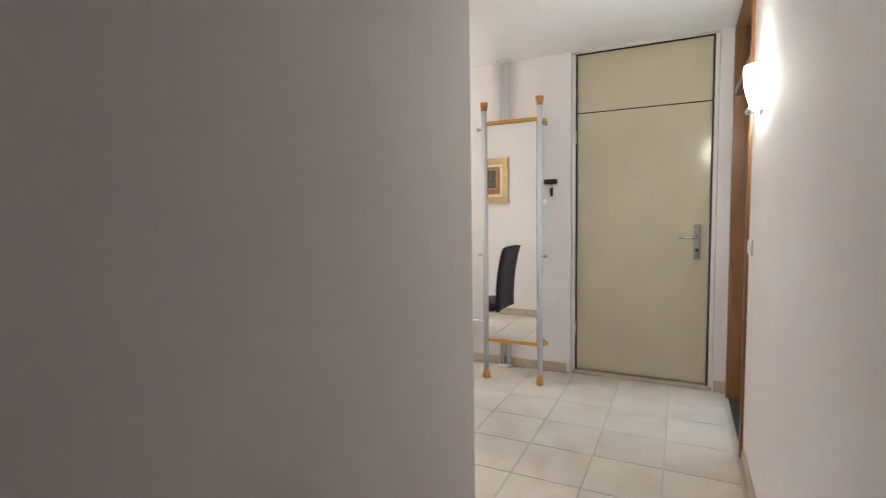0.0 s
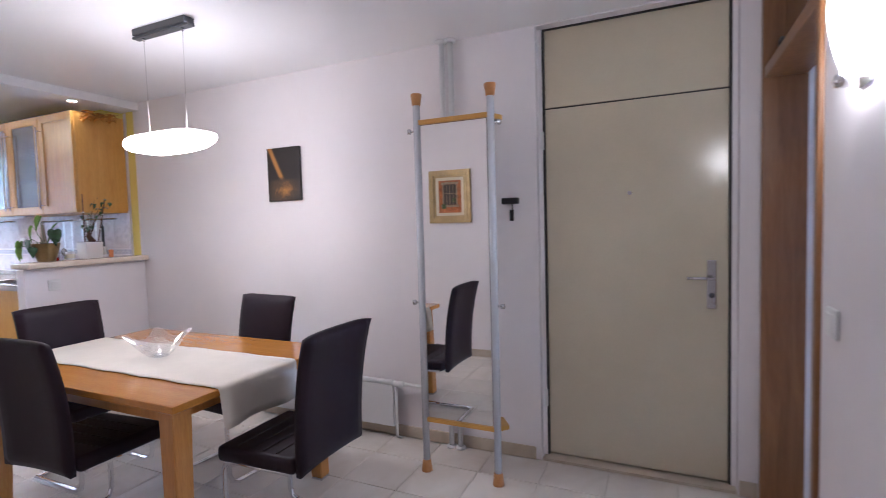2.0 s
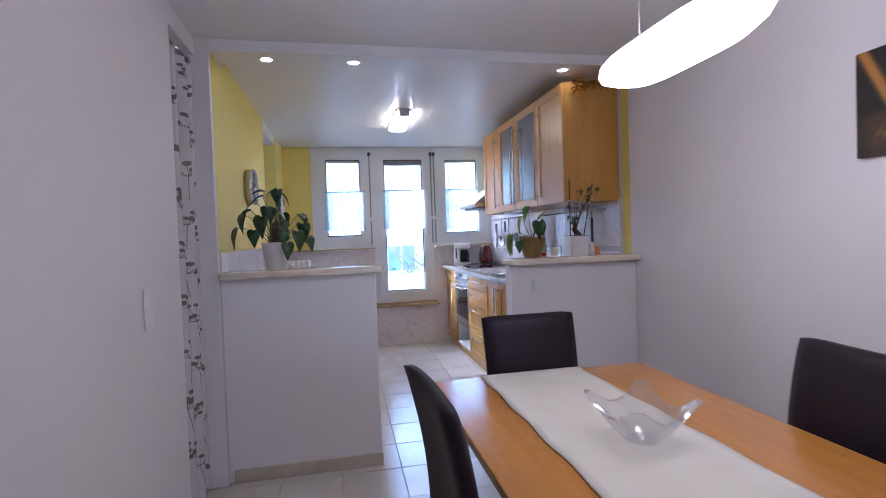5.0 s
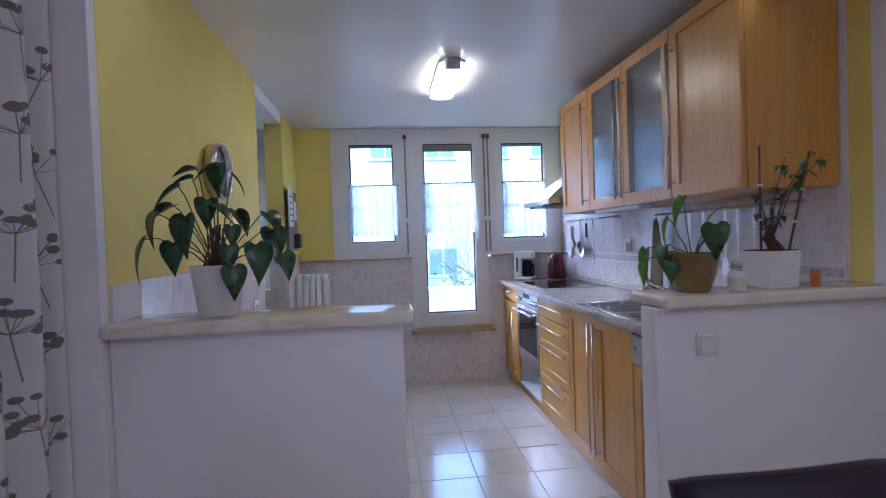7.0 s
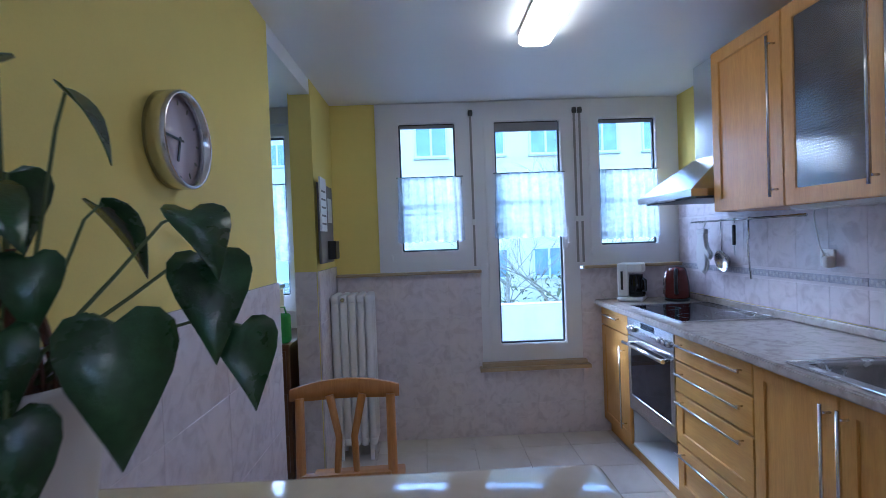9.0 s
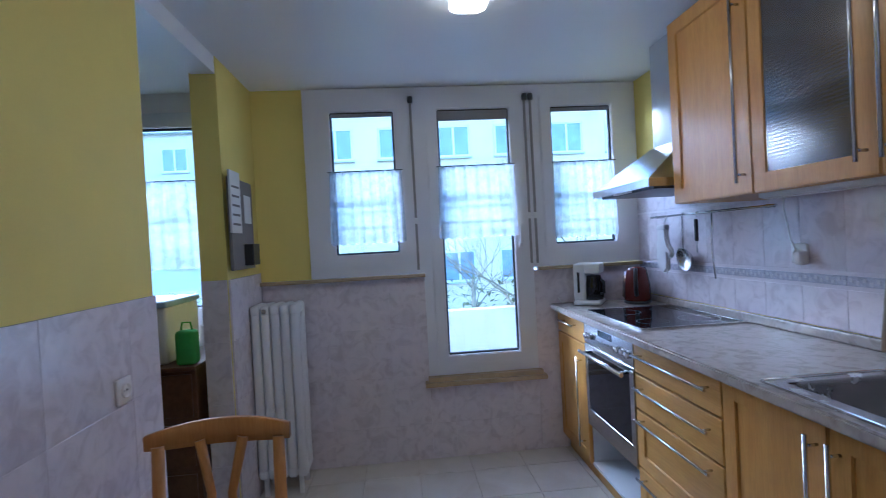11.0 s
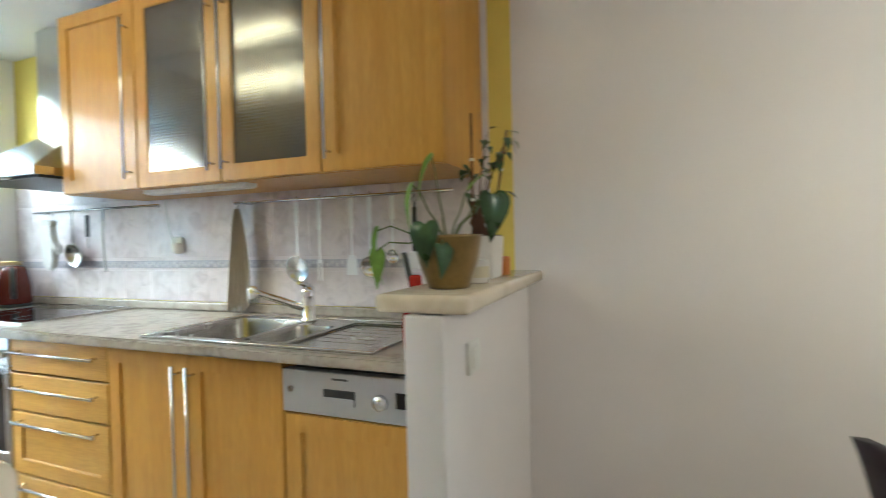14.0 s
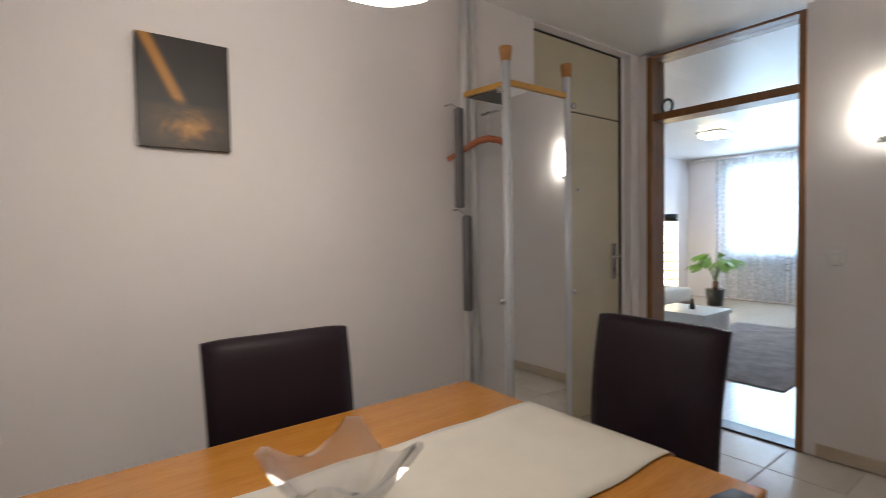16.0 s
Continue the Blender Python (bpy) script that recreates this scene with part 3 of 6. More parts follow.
wl = tagged(new("window_4"), "tall living room window behind sheer curtains", "window", kind="structure")
wl.matrix_world = pose(6.05, 0, 0)
part("window_frame", ring((4.05, 5.99, 0.42, 2.28), (4.12, 5.92, 0.86, 2.21), (0, 0.07), "yzx", 0.004), PVC, wl)
for y in (5.02,):
    part("mullion", box(0.002, 0.068, y - 0.035, y + 0.035, 0.86, 2.21), PVC, wl)
for a, b in ((4.12, 4.985), (5.055, 5.92)):
    p = part("pane", box(0.03, 0.036, a, b, 0.86, 2.21), GLASS, wl)
    p.visible_shadow = False
for z in (0.52, 0.62, 0.72, 1.0, 1.2, 1.4, 1.6, 1.8, 2.0):
    part("glazing_bar", box(-0.012, 0.0 if z < 0.8 else 0.02, 4.12, 5.92, z, z + 0.022), DARKMETAL, wl)


def cafe_curtain(y0, y1, z0, z1, waves):
    c = thing("cafe_curtain", "sheer white half curtain with woven bands on a thin rod", "curtain", (-7.372, (y0 + y1) / 2, z0), group="cafe curtains")
    w, h = y1 - y0, z1 - z0

    def depth(u, v):
        return 0.008 + (0.006 + 0.004 * (1 - v)) * math.sin(u * waves * 6.283) + 0.004 * math.sin(u * waves * 14.1 + 2 * v)

    def sheet(v0, v1, lift, scallop=0.0):
        bm = bmesh.new()
        nu, nv = 48, 8
        grid = []
        for j in range(nv + 1):
            v = v0 + (v1 - v0) * j / nv
            row = []
            for i in range(nu + 1):
                u = i / nu
                zz = v * h - (scallop * abs(math.sin(u * 9 * 3.1416)) if j == 0 else 0)
                row.append(bm.verts.new((depth(u, v) + lift, (u - 0.5) * w * (1 + 0.05 * (1 - v)), zz)))
            grid.append(row)
        for j in range(nv):
            for i in range(nu):
                bm.faces.new((grid[j][i], grid[j][i + 1], grid[j + 1][i + 1], grid[j + 1][i])).smooth = True
        return bm
    part("cloth", sheet(0, 1, 0.0, 0.012), CAFE, c)
    for v0, v1 in ((0.02, 0.10), (0.18, 0.22), (0.40, 0.44), (0.50, 0.58), (0.95, 0.99)):
        part("woven_band", sheet(v0, v1, 0.0015), CAFETRIM, c, "denser woven band")
    part("rod", tube([(0.006, -w / 2 - 0.01, h), (0.006, w / 2 + 0.01, h)], 0.004, 8), DARKMETAL, c)
    return c


cafe_curtain(2.085, 2.545, 1.455, 1.915, 7)
cafe_curtain(2.785, 3.285, 1.46, 1.925, 6)
cafe_curtain(3.556, 3.975, 1.43, 1.925, 6)
cafe_curtain(0.66, 1.28, 1.36, 1.90, 8)

# ---- entrance door ----
ed = tagged(new("door_entrance"), "closed beige flush entrance door with a panel above", "door", kind="structure")
ed.matrix_world = pose(-0.012, 4.222, 0.012)
part("door_leaf", box(-0.822, 0.085, 0.012, 0.055, 0.008, 1.996, 0.003), DOORPAINT, ed)
part("top_panel", box(-0.822, 0.085, 0.012, 0.055, 2.004, 2.432, 0.003), DOORPAINT, ed, "fixed beige panel over the door")
part("door_frame", boxes((-0.857, -0.834, -0.006, 0.197, -0.01, 2.439), (0.097, 0.121, -0.006, 0.197, -0.01, 2.439)), WHITE, ed)
part("seal", boxes((-0.834, -0.824, 0.0, 0.06, 0, 2.44), (0.088, 0.097, 0.0, 0.06, 0, 2.44), (-0.834, 0.097, 0.004, 0.06, 2.434, 2.440), (-0.822, 0.085, 0.02, 0.05, 1.996, 2.004)), SEAL, ed, "dark rubber seal round the door")
# unseen dark sheet behind and threshold strip below, added to close light leaks
part("light_stop", box(-0.93, 0.19, 0.199, 0.225, -0.02, 2.46), SEAL, ed)
part("threshold", box(-0.85, 0.115, -0.055, 0.20, -0.035, 0.0, 0.002), BASETILE, ed)
for z in (0.34, 1.82):
    part("hinge", tube([(-0.838, -0.004, z - 0.05), (-0.838, -0.004, z + 0.05)], 0.011, 10), PLASTIC, ed)
pl = part("door_handle", box(-0.012, 0.032, -0.004, 0.013, 0.90, 1.15, 0.006), STEEL, ed, "brushed steel handle plate")
part("lever", tube([(0.010, -0.002, 1.06), (0.010, -0.045, 1.06), (-0.01, -0.05, 1.06), (-0.105, -0.05, 1.06)], 0.009, 10), STEEL, pl)
part("keyhole", tube([(0.010, -0.008, 0.97), (0.010, 0.004, 0.97)], 0.013, 14), DARKMETAL, pl)
part("peephole", tube([(-0.376, 0.002, 1.506), (-0.376, 0.014, 1.506)], 0.011, 14), STEEL, ed)

# ---- opening to the living room ----
lf = tagged(new("door_frame_living"), "brown wooden frame of the open living room doorway", "door frame", kind="structure")
part("jamb", box(0.185, 0.355, 4.05, 4.09, 0, 2.43, 0.004), BROWNWOOD, lf)
part("jamb", box(0.185, 0.355, 3.17, 3.205, 0, 2.43, 0.004), BROWNWOOD, lf)
part("jamb", box(0.186, 0.354, 3.205, 4.05, 2.415, 2.43), BROWNWOOD, lf)
part("transom_bar", box(0.19, 0.35, 3.205, 4.05, 1.99, 2.04, 0.004), BROWNWOOD, lf)
p = part("pane", box(0.268, 0.274, 3.205, 4.05, 2.04, 2.415), GLASS, lf, "clear glass over the doorway")
p.visible_shadow = False
part("threshold", box(0.20, 0.34, 3.205, 4.05, -0.004, 0.010, 0.003), DARKMETAL, lf)
single("horseshoe", tube([(0.24, 3.97 + 0.035 * math.sin(a), 2.085 + 0.045 * math.cos(a)) for a in [-2.5 + 0.25 * k for k in range(21)]], 0.009, 8), DARKMETAL, "small dark horseshoe standing on the transom bar", "horseshoe")

# ---- dining area ----
tb = thing("dining_table", "glossy beech dining table with four square legs", "table", (-2.630, 3.107, 0))
part("tabletop", box(-0.745, 0.745, -0.482, 0.482, 0.700, 0.73, 0.004), BEECHTABLE, tb)
part("apron", boxes((-0.62, 0.62, -0.40, -0.38, 0.62, 0.699), (-0.62, 0.62, 0.38, 0.40, 0.62, 0.699), (-0.62, -0.60, -0.38, 0.38, 0.62, 0.699), (0.60, 0.62, -0.38, 0.38, 0.62, 0.699)), BEECHLEG, tb)
for sx in (-1, 1):
    for sy in (-1, 1):
        bm = bmesh.new()
        bmesh.ops.create_cube(bm, size=1.0)
        for v in bm.verts:
            top = v.co.z > 0
            v.co = ((0.655 if top else 0.672) * sx + v.co.x * (0.085 if top else 0.07), (0.405 if top else 0.425) * sy + v.co.y * (0.085 if top else 0.07), 0.684 if top else 0.012)
        bmesh.ops.bevel(bm, geom=bm.edges[:], offset=0.004, segments=2, affect="EDGES")
        leg = part("leg", bm, BEECHLEG, tb)
        part("metal_plate", box(0.655 * sx - 0.05, 0.655 * sx + 0.05, 0.405 * sy - 0.05, 0.405 * sy + 0.05, 0.685, 0.699, 0.002), STEEL, leg, "thin steel plate under the tabletop")
        part("foot", box(0.672 * sx - 0.034, 0.672 * sx + 0.034, 0.425 * sy - 0.034, 0.425 * sy + 0.034, 0.0, 0.012), STEEL, leg)


def runner():
    """A cloth laid along the table and hanging over both ends."""
    prof = [(-0.765, 0.60), (-0.762, 0.66), (-0.758, 0.722), (-0.745, 0.7335)] + [(-0.745 + 1.49 * k / 40, 0.7335) for k in range(1, 40)] + [(0.745, 0.7335), (0.757, 0.722), (0.760, 0.66), (0.763, 0.60), (0.764, 0.565)]
    bm = bmesh.new()
    rows = []
    for i, (x, z) in enumerate(prof):
        row = []
        for k in range(17):
            u = k / 16
            y = -0.277 + 0.455 * u + 0.004 * math.sin(i * 0.8) * (1 if k in (0, 16) else 0.3)
            fall = max(0.0, 0.72 - z)
            row.append(bm.verts.new((x + fall * 0.10 * math.sin(u * 9.0 + 1) * (1 if x > 0 else -1), y, z + 0.0012 * abs(noise.noise((x * 6, y * 6, 0))) - fall * 0.05 * u)))
        rows.append(row)
    for a, b in zip(rows, rows[1:]):
        for k in range(16):
            bm.faces.new((a[k], a[k + 1], b[k + 1], b[k])).smooth = True
    rn = thing("table_runner", "cream linen runner laid along the dining table", "table runner", (-2.630, 3.107, 0))
    hems = [[v.co.copy() for v in row] for row in (rows[0], rows[-1])]
    ob = part("cloth", bm, LINEN, rn)
    for line in hems:
        part("hem", tube(line, 0.0022, 6), LINEN, rn, "stitched hem")
    so = ob.modifiers.new("thickness", "SOLIDIFY")
    so.thickness, so.offset = 0.0022, 1.0
    return ob


runner()


def crystal_bowl():
    b = thing("crystal_bowl", "heavy clear crystal bowl with four raised corners on the runner", "bowl", (-2.610, 3.092, 0.737), rz=10)
    bm = bmesh.new()
    seg, outer, inner = 32, [], []
    for h in range(7):
        f = h / 6
        for rows, off in ((outer, 0.0), (inner, 0.014)):
            row = []
            for k in range(seg):
                a = 2 * math.pi * (k + 0.5) / seg
                square = 1 / max(abs(math.cos(a)), abs(math.sin(a)))
                corner = (square - 1) / 0.414
                r = (0.045 + 0.070 * f ** 0.85) * (1 + (square - 1) * f) + 0.012 * corner * f * f - off
                z = f * (0.080 + 0.066 * corner * f) + (0.012 * (1 - f) if rows is inner else 0.0)
                row.append(bm.verts.new((r * math.cos(a), r * math.sin(a), z)))
            rows.append(row)
    for rows in (outer, inner):
        for a, c in zip(rows, rows[1:]):
            for k in range(seg):
                bm.faces.new((a[k], a[(k + 1) % seg], c[(k + 1) % seg], c[k]))
    for k in range(seg):
        bm.faces.new((outer[-1][k], outer[-1][(k + 1) % seg], inner[-1][(k + 1) % seg], inner[-1][k]))
    bm.faces.new(outer[0])
    bm.faces.new(inner[0])
    part("body", bm, CRYSTAL, b)
    part("base_ring", lathe([(0, 0), (0.040, 0), (0.044, 0.003), (0.040, 0.006), (0, 0.006)], 24), CRYSTAL, b)


crystal_bowl()


def cantilever_chair(at, rz, label):
    """Seat towards local +y, back at local -y."""
    c = thing("dining_chair", label, "chair", at, rz, group="chairs round the dining table")
    # back: a tall cushion, slightly curved and leaning
    bm = bmesh.new()
    nu, nv = 10, 18
    faces = {}
    for side in (0, 1):
        for j in range(nv + 1):
            for i in range(nu + 1):
                u, v = i / nu * 2 - 1, j / nv
                half = 0.222 - 0.010 * (1 - v)
                edge = (1 - abs(u) ** 8) * (1 - (2 * v - 1) ** 16)
                thick = 0.012 + 0.014 * max(0.0, edge) ** 0.5
                bow = 0.022 * (1 - u * u) * 0.7 + 0.032 * math.sin(v * 2.6) - 0.085 * v
                y = bow + (thick if side else -thick)
                z = 0.40 + 0.565 * v - (0.008 * abs(u) ** 6 if j == nv else 0)
                faces[side, i, j] = bm.verts.new((u * half, y, z))
    for side in (0, 1):
        for j in range(nv):
            for i in range(nu):
                q = [faces[side, i, j], faces[side, i + 1, j], faces[side, i + 1, j + 1], faces[side, i, j + 1]]
                bm.faces.new(q if side else q[::-1]).smooth = True
    rim = [(i, 0) for i in range(nu)] + [(nu, j) for j in range(nv)] + [(i, nv) for i in range(nu, 0, -1)] + [(0, j) for j in range(nv, 0, -1)]
    for k in range(len(rim)):
        a, b2 = rim[k], rim[(k + 1) % len(rim)]
        bm.faces.new((faces[0, a[0], a[1]], faces[0, b2[0], b2[1]], faces[1, b2[0], b2[1]], faces[1, a[0], a[1]])).smooth = True
    part("backrest", bm, LEATHER, c)
    # seat cushion
    bm = rounded(-0.222, 0.222, 0.02, 0.44, 0.405, 0.475, 0.022, 4)
    for v in bm.verts:
        if v.co.y > 0.35:
            v.co.z -= 0.012
    st = part("seat", bm, LEATHER, c)
    for y in (0.12, 0.19, 0.26, 0.33):
        part("seam", tube([(-0.20, y, 0.4745), (0.20, y, 0.4745)], 0.0022, 6), SEAM, st)
    # frame: two S-shaped chrome tubes and a floor bar
    for s in (-1, 1):
        x = 0.195 * s
        pts = [(x, 0.06, 0.40), (x, 0.36, 0.395), (x, 0.405, 0.385), (x, 0.425, 0.355), (x, 0.428, 0.30), (x, 0.424, 0.07), (x, 0.41, 0.03), (x, 0.37, 0.0135), (x, 0.30, 0.0125), (x, -0.01, 0.0125)]
        part("leg", tube(pts, 0.0125, 10), CHROME, c)
        part("back_tube", tube([(x * 0.95, 0.06, 0.40), (x * 0.95, 0.01, 0.42), (x * 0.95, 0.0, 0.50)], 0.011, 8), CHROME, c)
    part("floor_bar", tube([(-0.195, -0.01, 0.0125), (0.195, -0.01, 0.0125)], 0.0125, 10), CHROME, c)
    part("cross_bar", tube([(-0.195, 0.08, 0.398), (0.195, 0.08, 0.398)], 0.009, 8), CHROME, c)
    return c


chair = cantilever_chair((-2.605, 2.533, 0), 4, "black leather cantilever chair with chrome tube frame, tucked under the table")
copy_thing(chair, pose(-3.452, 3.107, 0, 0, 0, -90))
copy_thing(chair, pose(-2.505, 3.696, 0, 0, 0, 176))
copy_thing(chair, pose(-1.527, 3.093, 0, 0, 0, 90))

# pendant lamp on two wires
pd = thing("pendant_lamp", "long lit opal glass pendant lamp over the dining table", "lamp", (-2.595, 3.205, 0))
cp = part("canopy", boxes((-0.20, 0.20, -0.03, 0.03, H - 0.035, H - 0.001), (-0.215, 0.215, -0.022, 0.022, H - 0.048, H - 0.036), bev=0.003), DARKMETAL, pd, "dark metal ceiling canopy")
for x in (-0.15, 0.15):
    part("wire", tube([(x, 0, H - 0.05), (x * 0.95, 0, 1.89)], 0.0009, 6), STEEL, pd)
    part("knob", tube([(x, 0, H - 0.062), (x, 0, H - 0.048)], 0.007, 10), STEEL, cp)
bm = bmesh.new()
rings = []
for k, (f, z) in enumerate(((0.0, 1.785), (0.5, 1.788), (0.8, 1.797), (0.95, 1.812), (1.0, 1.830), (0.98, 1.848), (0.9, 1.856), (0.5, 1.864), (0.0, 1.866))):
    if f == 0:
        rings.append([bm.verts.new((0, 0, z))])
    else:
        rings.append([bm.verts.new((math.copysign(abs(math.cos(a)) ** 0.42, math.cos(a)) * 0.318 * f, math.copysign(abs(math.sin(a)) ** 0.8, math.sin(a)) * 0.090 * f, 1.848 + (z - 1.8255) * 1.45 * (1.0 - 0.35 * (math.cos(a) * f) ** 2))) for a in (2 * math.pi * q / 40 for q in range(40))])
for a, b in zip(rings, rings[1:]):
    for k in range(40):
        q = list(dict.fromkeys([a[k % len(a)], a[(k + 1) % len(a)], b[(k + 1) % len(b)], b[k % len(b)]]))
        bm.faces.new(q).smooth = True
top = bm.copy()
for piece, keep_top in ((bm, False), (top, True)):
    gone = [f for f in piece.faces if (f.calc_center_median().z > 1.848 + 0.031 * (1.0 - 0.35 * (f.calc_center_median().x / 0.318) ** 2)) != keep_top]
    bmesh.ops.delete(piece, geom=gone, context="FACES")
part("shade", bm, LAMPGLASS, pd, "glowing opal glass shade")
part("shade_top", top, LAMPTOP, pd, "dimmer glass top")

# wall sconce
sc = thing("wall_sconce", "lit frosted glass wall sconce with a small chrome holder", "lamp", (0.199, 2.838, 1.70))
bm = bmesh.new()
rows = []
for z, w, d in ((0.0, 0.040, 0.040), (0.05, 0.052, 0.056), (0.10, 0.062, 0.066), (0.145, 0.070, 0.070), (0.172, 0.074, 0.068)):
    rows.append([bm.verts.new((-d * math.sin(a) - 0.004, w * math.cos(a), z)) for a in (math.pi * k / 20 for k in range(21))])
for a, b in zip(rows, rows[1:]):
    for k in range(20):
        bm.faces.new((a[k], a[k + 1], b[k + 1], b[k])).smooth = True
bm.faces.new(rows[0])
sg = part("shade", bm, SCONCEGLASS, sc, "glowing frosted glass shade")
part("holder", turn(lathe([(0, -0.028), (0.016, -0.028), (0.020, -0.015), (0.014, 0.0), (0, 0.0)], 16), pose(-0.045, 0, 0)), CHROME, sc)
part("back_plate", box(-0.006, 0, -0.04, 0.04, -0.03, 0.12, 0.002), STEEL, sc)

# beam spots
for y in (1.885, 2.38, 3.715):
    s = thing("recessed_spot", "small lit recessed spotlight with a chrome ring in the beam", "lamp", (-4.335, y, 2.395), group="beam spotlights")
    part("ring", lathe([(0.030, 0.0), (0.041, -0.001), (0.042, -0.004), (0.036, -0.007), (0.030, -0.004), (0.030, 0.0)], 24), CHROME, s)
    part("bulb", lathe([(0, -0.004), (0.029, -0.003), (0.029, 0.0), (0, 0.0)], 20), SPOTGLASS, s, "glowing bulb face")

# pictures
pic = thing("canvas_picture", "unframed dark canvas with an orange ray over water", "picture", (-2.672, 4.157, 1.76))
part("canvas", box(-0.144, 0.144, -0.024, 0.0, -0.188, 0.188, 0.002), CANVAS, pic)

fp = thing("framed_painting", "gold-framed painting of a shuttered window in an orange wall", "picture", (-2.240, 1.533, 1.652))
for k, (a, b2, d, m) in enumerate(((0.0, 0.035, 0.030, GOLD), (0.035, 0.055, 0.040, GOLD), (0.055, 0.075, 0.022, GOLD), (0.075, 0.105, 0.016, MAT))):
    W, V = 0.232 - a, 0.272 - a
    t = b2 - a
    part("frame" if m is GOLD else "mat", ring((-W, W, -V, V), (-W + t, W - t, -V + t, V - t), (0, d), "xzy", 0.003), m, fp)
art = part("painted_panel", box(-0.128, 0.128, 0, 0.010, -0.168, 0.168), PAINTWALL, fp, "orange wall painted in oils")
part("painted_window", box(-0.072, 0.072, 0.010, 0.0115, -0.085, 0.125), PAINTDARK, art)
part("painted_sill", boxes((-0.10, 0.10, 0.010, 0.0118, -0.108, -0.086), (-0.003, 0.003, 0.0115, 0.0125, -0.08, 0.115), (-0.038, -0.034, 0.0115, 0.0125, -0.08, 0.115), (0.034, 0.038, 0.0115, 0.0125, -0.08, 0.115), (-0.065, 0.065, 0.0115, 0.0124, 0.03, 0.035), (-0.084, -0.070, 0.010, 0.0122, -0.084, 0.125), (0.070, 0.084, 0.010, 0.0122, -0.084, 0.125), (-0.095, 0.095, 0.010, 0.0122, 0.126, 0.148)), PAINTPALE, art)
part("painted_shrub", boxes((-0.09, -0.045, 0.010, 0.0124, -0.125, -0.075), (0.02, 0.06, 0.010, 0.0124, -0.06, -0.02)), PAINTGREEN, art)

# coat stand with a mirror
rk = thing("coat_stand_mirror", "white tube coat stand with tall mirror and beech shelves", "coat stand", (-1.2285, 3.815, 0))
for x in (-0.21, 0.21):
    po = part("post", tube([(x, 0, 0.05), (x, 0, 2.03)], 0.019, 16), POSTWHITE, rk)
    part("cap", lathe([(0, 2.02), (0.022, 2.02), (0.030, 2.075), (0.029, 2.082), (0, 2.082)], 18, (x, 0, 0)), CONE, po, "conical beech cap")
    part("foot", lathe([(0, 0.0), (0.031, 0.0), (0.030, 0.008), (0.022, 0.065), (0, 0.065)], 18, (x, 0, 0)), CONE, po, "conical beech foot")
    for z in (1.885, 0.95):
        hk = tube([(x, 0, z), (x + math.copysign(0.045, x), -0.004, z)], 0.006, 8)
        add_lathe(hk, [(0, -0.012), (0.011, -0.012), (0.012, 0.0), (0.011, 0.012), (0, 0.012)], 12, (x + math.copysign(0.045, x), -0.004, z))
        part("hook", hk, STEEL, po)
bm = prism([(-0.20, -0.012), (0.20, -0.012), (0.24, 0.10), (0.10, 0.26), (-0.24, 0.26)], 1.915, 1.940)
part("shelf", bm, BEECHX, rk, "beech hat shelf with slanted corner")
part("shelf_underside", prism([(-0.19, 0.0), (0.19, 0.0), (0.22, 0.10), (0.09, 0.245), (-0.225, 0.245)], 1.909, 1.9145), DARKMETAL, rk)
part("shelf", prism([(-0.20, -0.012), (0.20, -0.012), (0.26, 0.05), (0.20, 0.14), (-0.20, 0.14)], 0.285, 0.308), BEECHX, rk)
mr = part("mirror", box(-0.187, 0.187, -0.004, 0.002, 0.310, 1.912, 0.001), MIRROR, rk, "tall frameless mirror")
part("mirror_backing", box(-0.187, 0.187, 0.003, 0.012, 0.310, 1.912), CLOTHGREY, rk)
part("hanging_rail", tube([(-0.16, 0.03, 1.832), (-0.16, 0.22, 1.832)], 0.007, 8), STEEL, rk)
hg = thing("coat_hanger", "red-brown wooden coat hanger on the stand's rail", "coat hanger", (-1.392, 3.985, 1.815), rz=-45)
part("hanger_body", tube([(-0.20, 0, -0.20), (-0.14, 0, -0.165), (-0.05, 0, -0.115), (0, 0, -0.105), (0.05, 0, -0.115), (0.14, 0, -0.165), (0.20, 0, -0.20)], [0.011, 0.014, 0.017, 0.018, 0.017, 0.014, 0.011], 10), REDWOOD, hg)
part("hanger_hook", tube([(0, 0, -0.105), (0, 0, -0.02), (0.018, 0, 0.0), (0.012, 0, 0.02), (-0.004, 0, 0.022), (-0.016, 0, 0.010)], 0.0025, 6), STEEL, hg)

# riser pipes behind the stand
for x in (-1.42, -1.362):
    p = thing("riser_pipe", "white painted heating pipe from floor to ceiling", "pipe", (x, 4.125, 0), group="riser pipes")
    part("pipe", tube([(0, 0, 0), (0, 0, H)], 0.016, 14), ENAMEL, p)
    part("collar", lathe([(0.017, H - 0.02), (0.034, H - 0.016), (0.034, H), (0.017, H)], 18), ENAMEL, p)
    part("collar", lathe([(0.017, 0.0), (0.032, 0.0), (0.032, 0.012), (0.017, 0.018)], 18), ENAMEL, p)
for x, z0, z1 in ((-1.522, 1.378, 1.852), (-1.480, 0.879, 1.343)):
    p = thing("grey_roll", "grey felt-covered bar hanging by the coat stand", "hanging bar", (x, 4.05, 0), group="grey bars")
    part("bar", rounded(-0.020, 0.020, -0.020, 0.020, z0, z1, 0.012, 3), CLOTHGREY, p)
    part("cord", tube([(0, 0.0, z1), (0, 0.06, z1 + 0.03), (0, 0.105, z1 + 0.03)], 0.004, 8), STEEL, p)

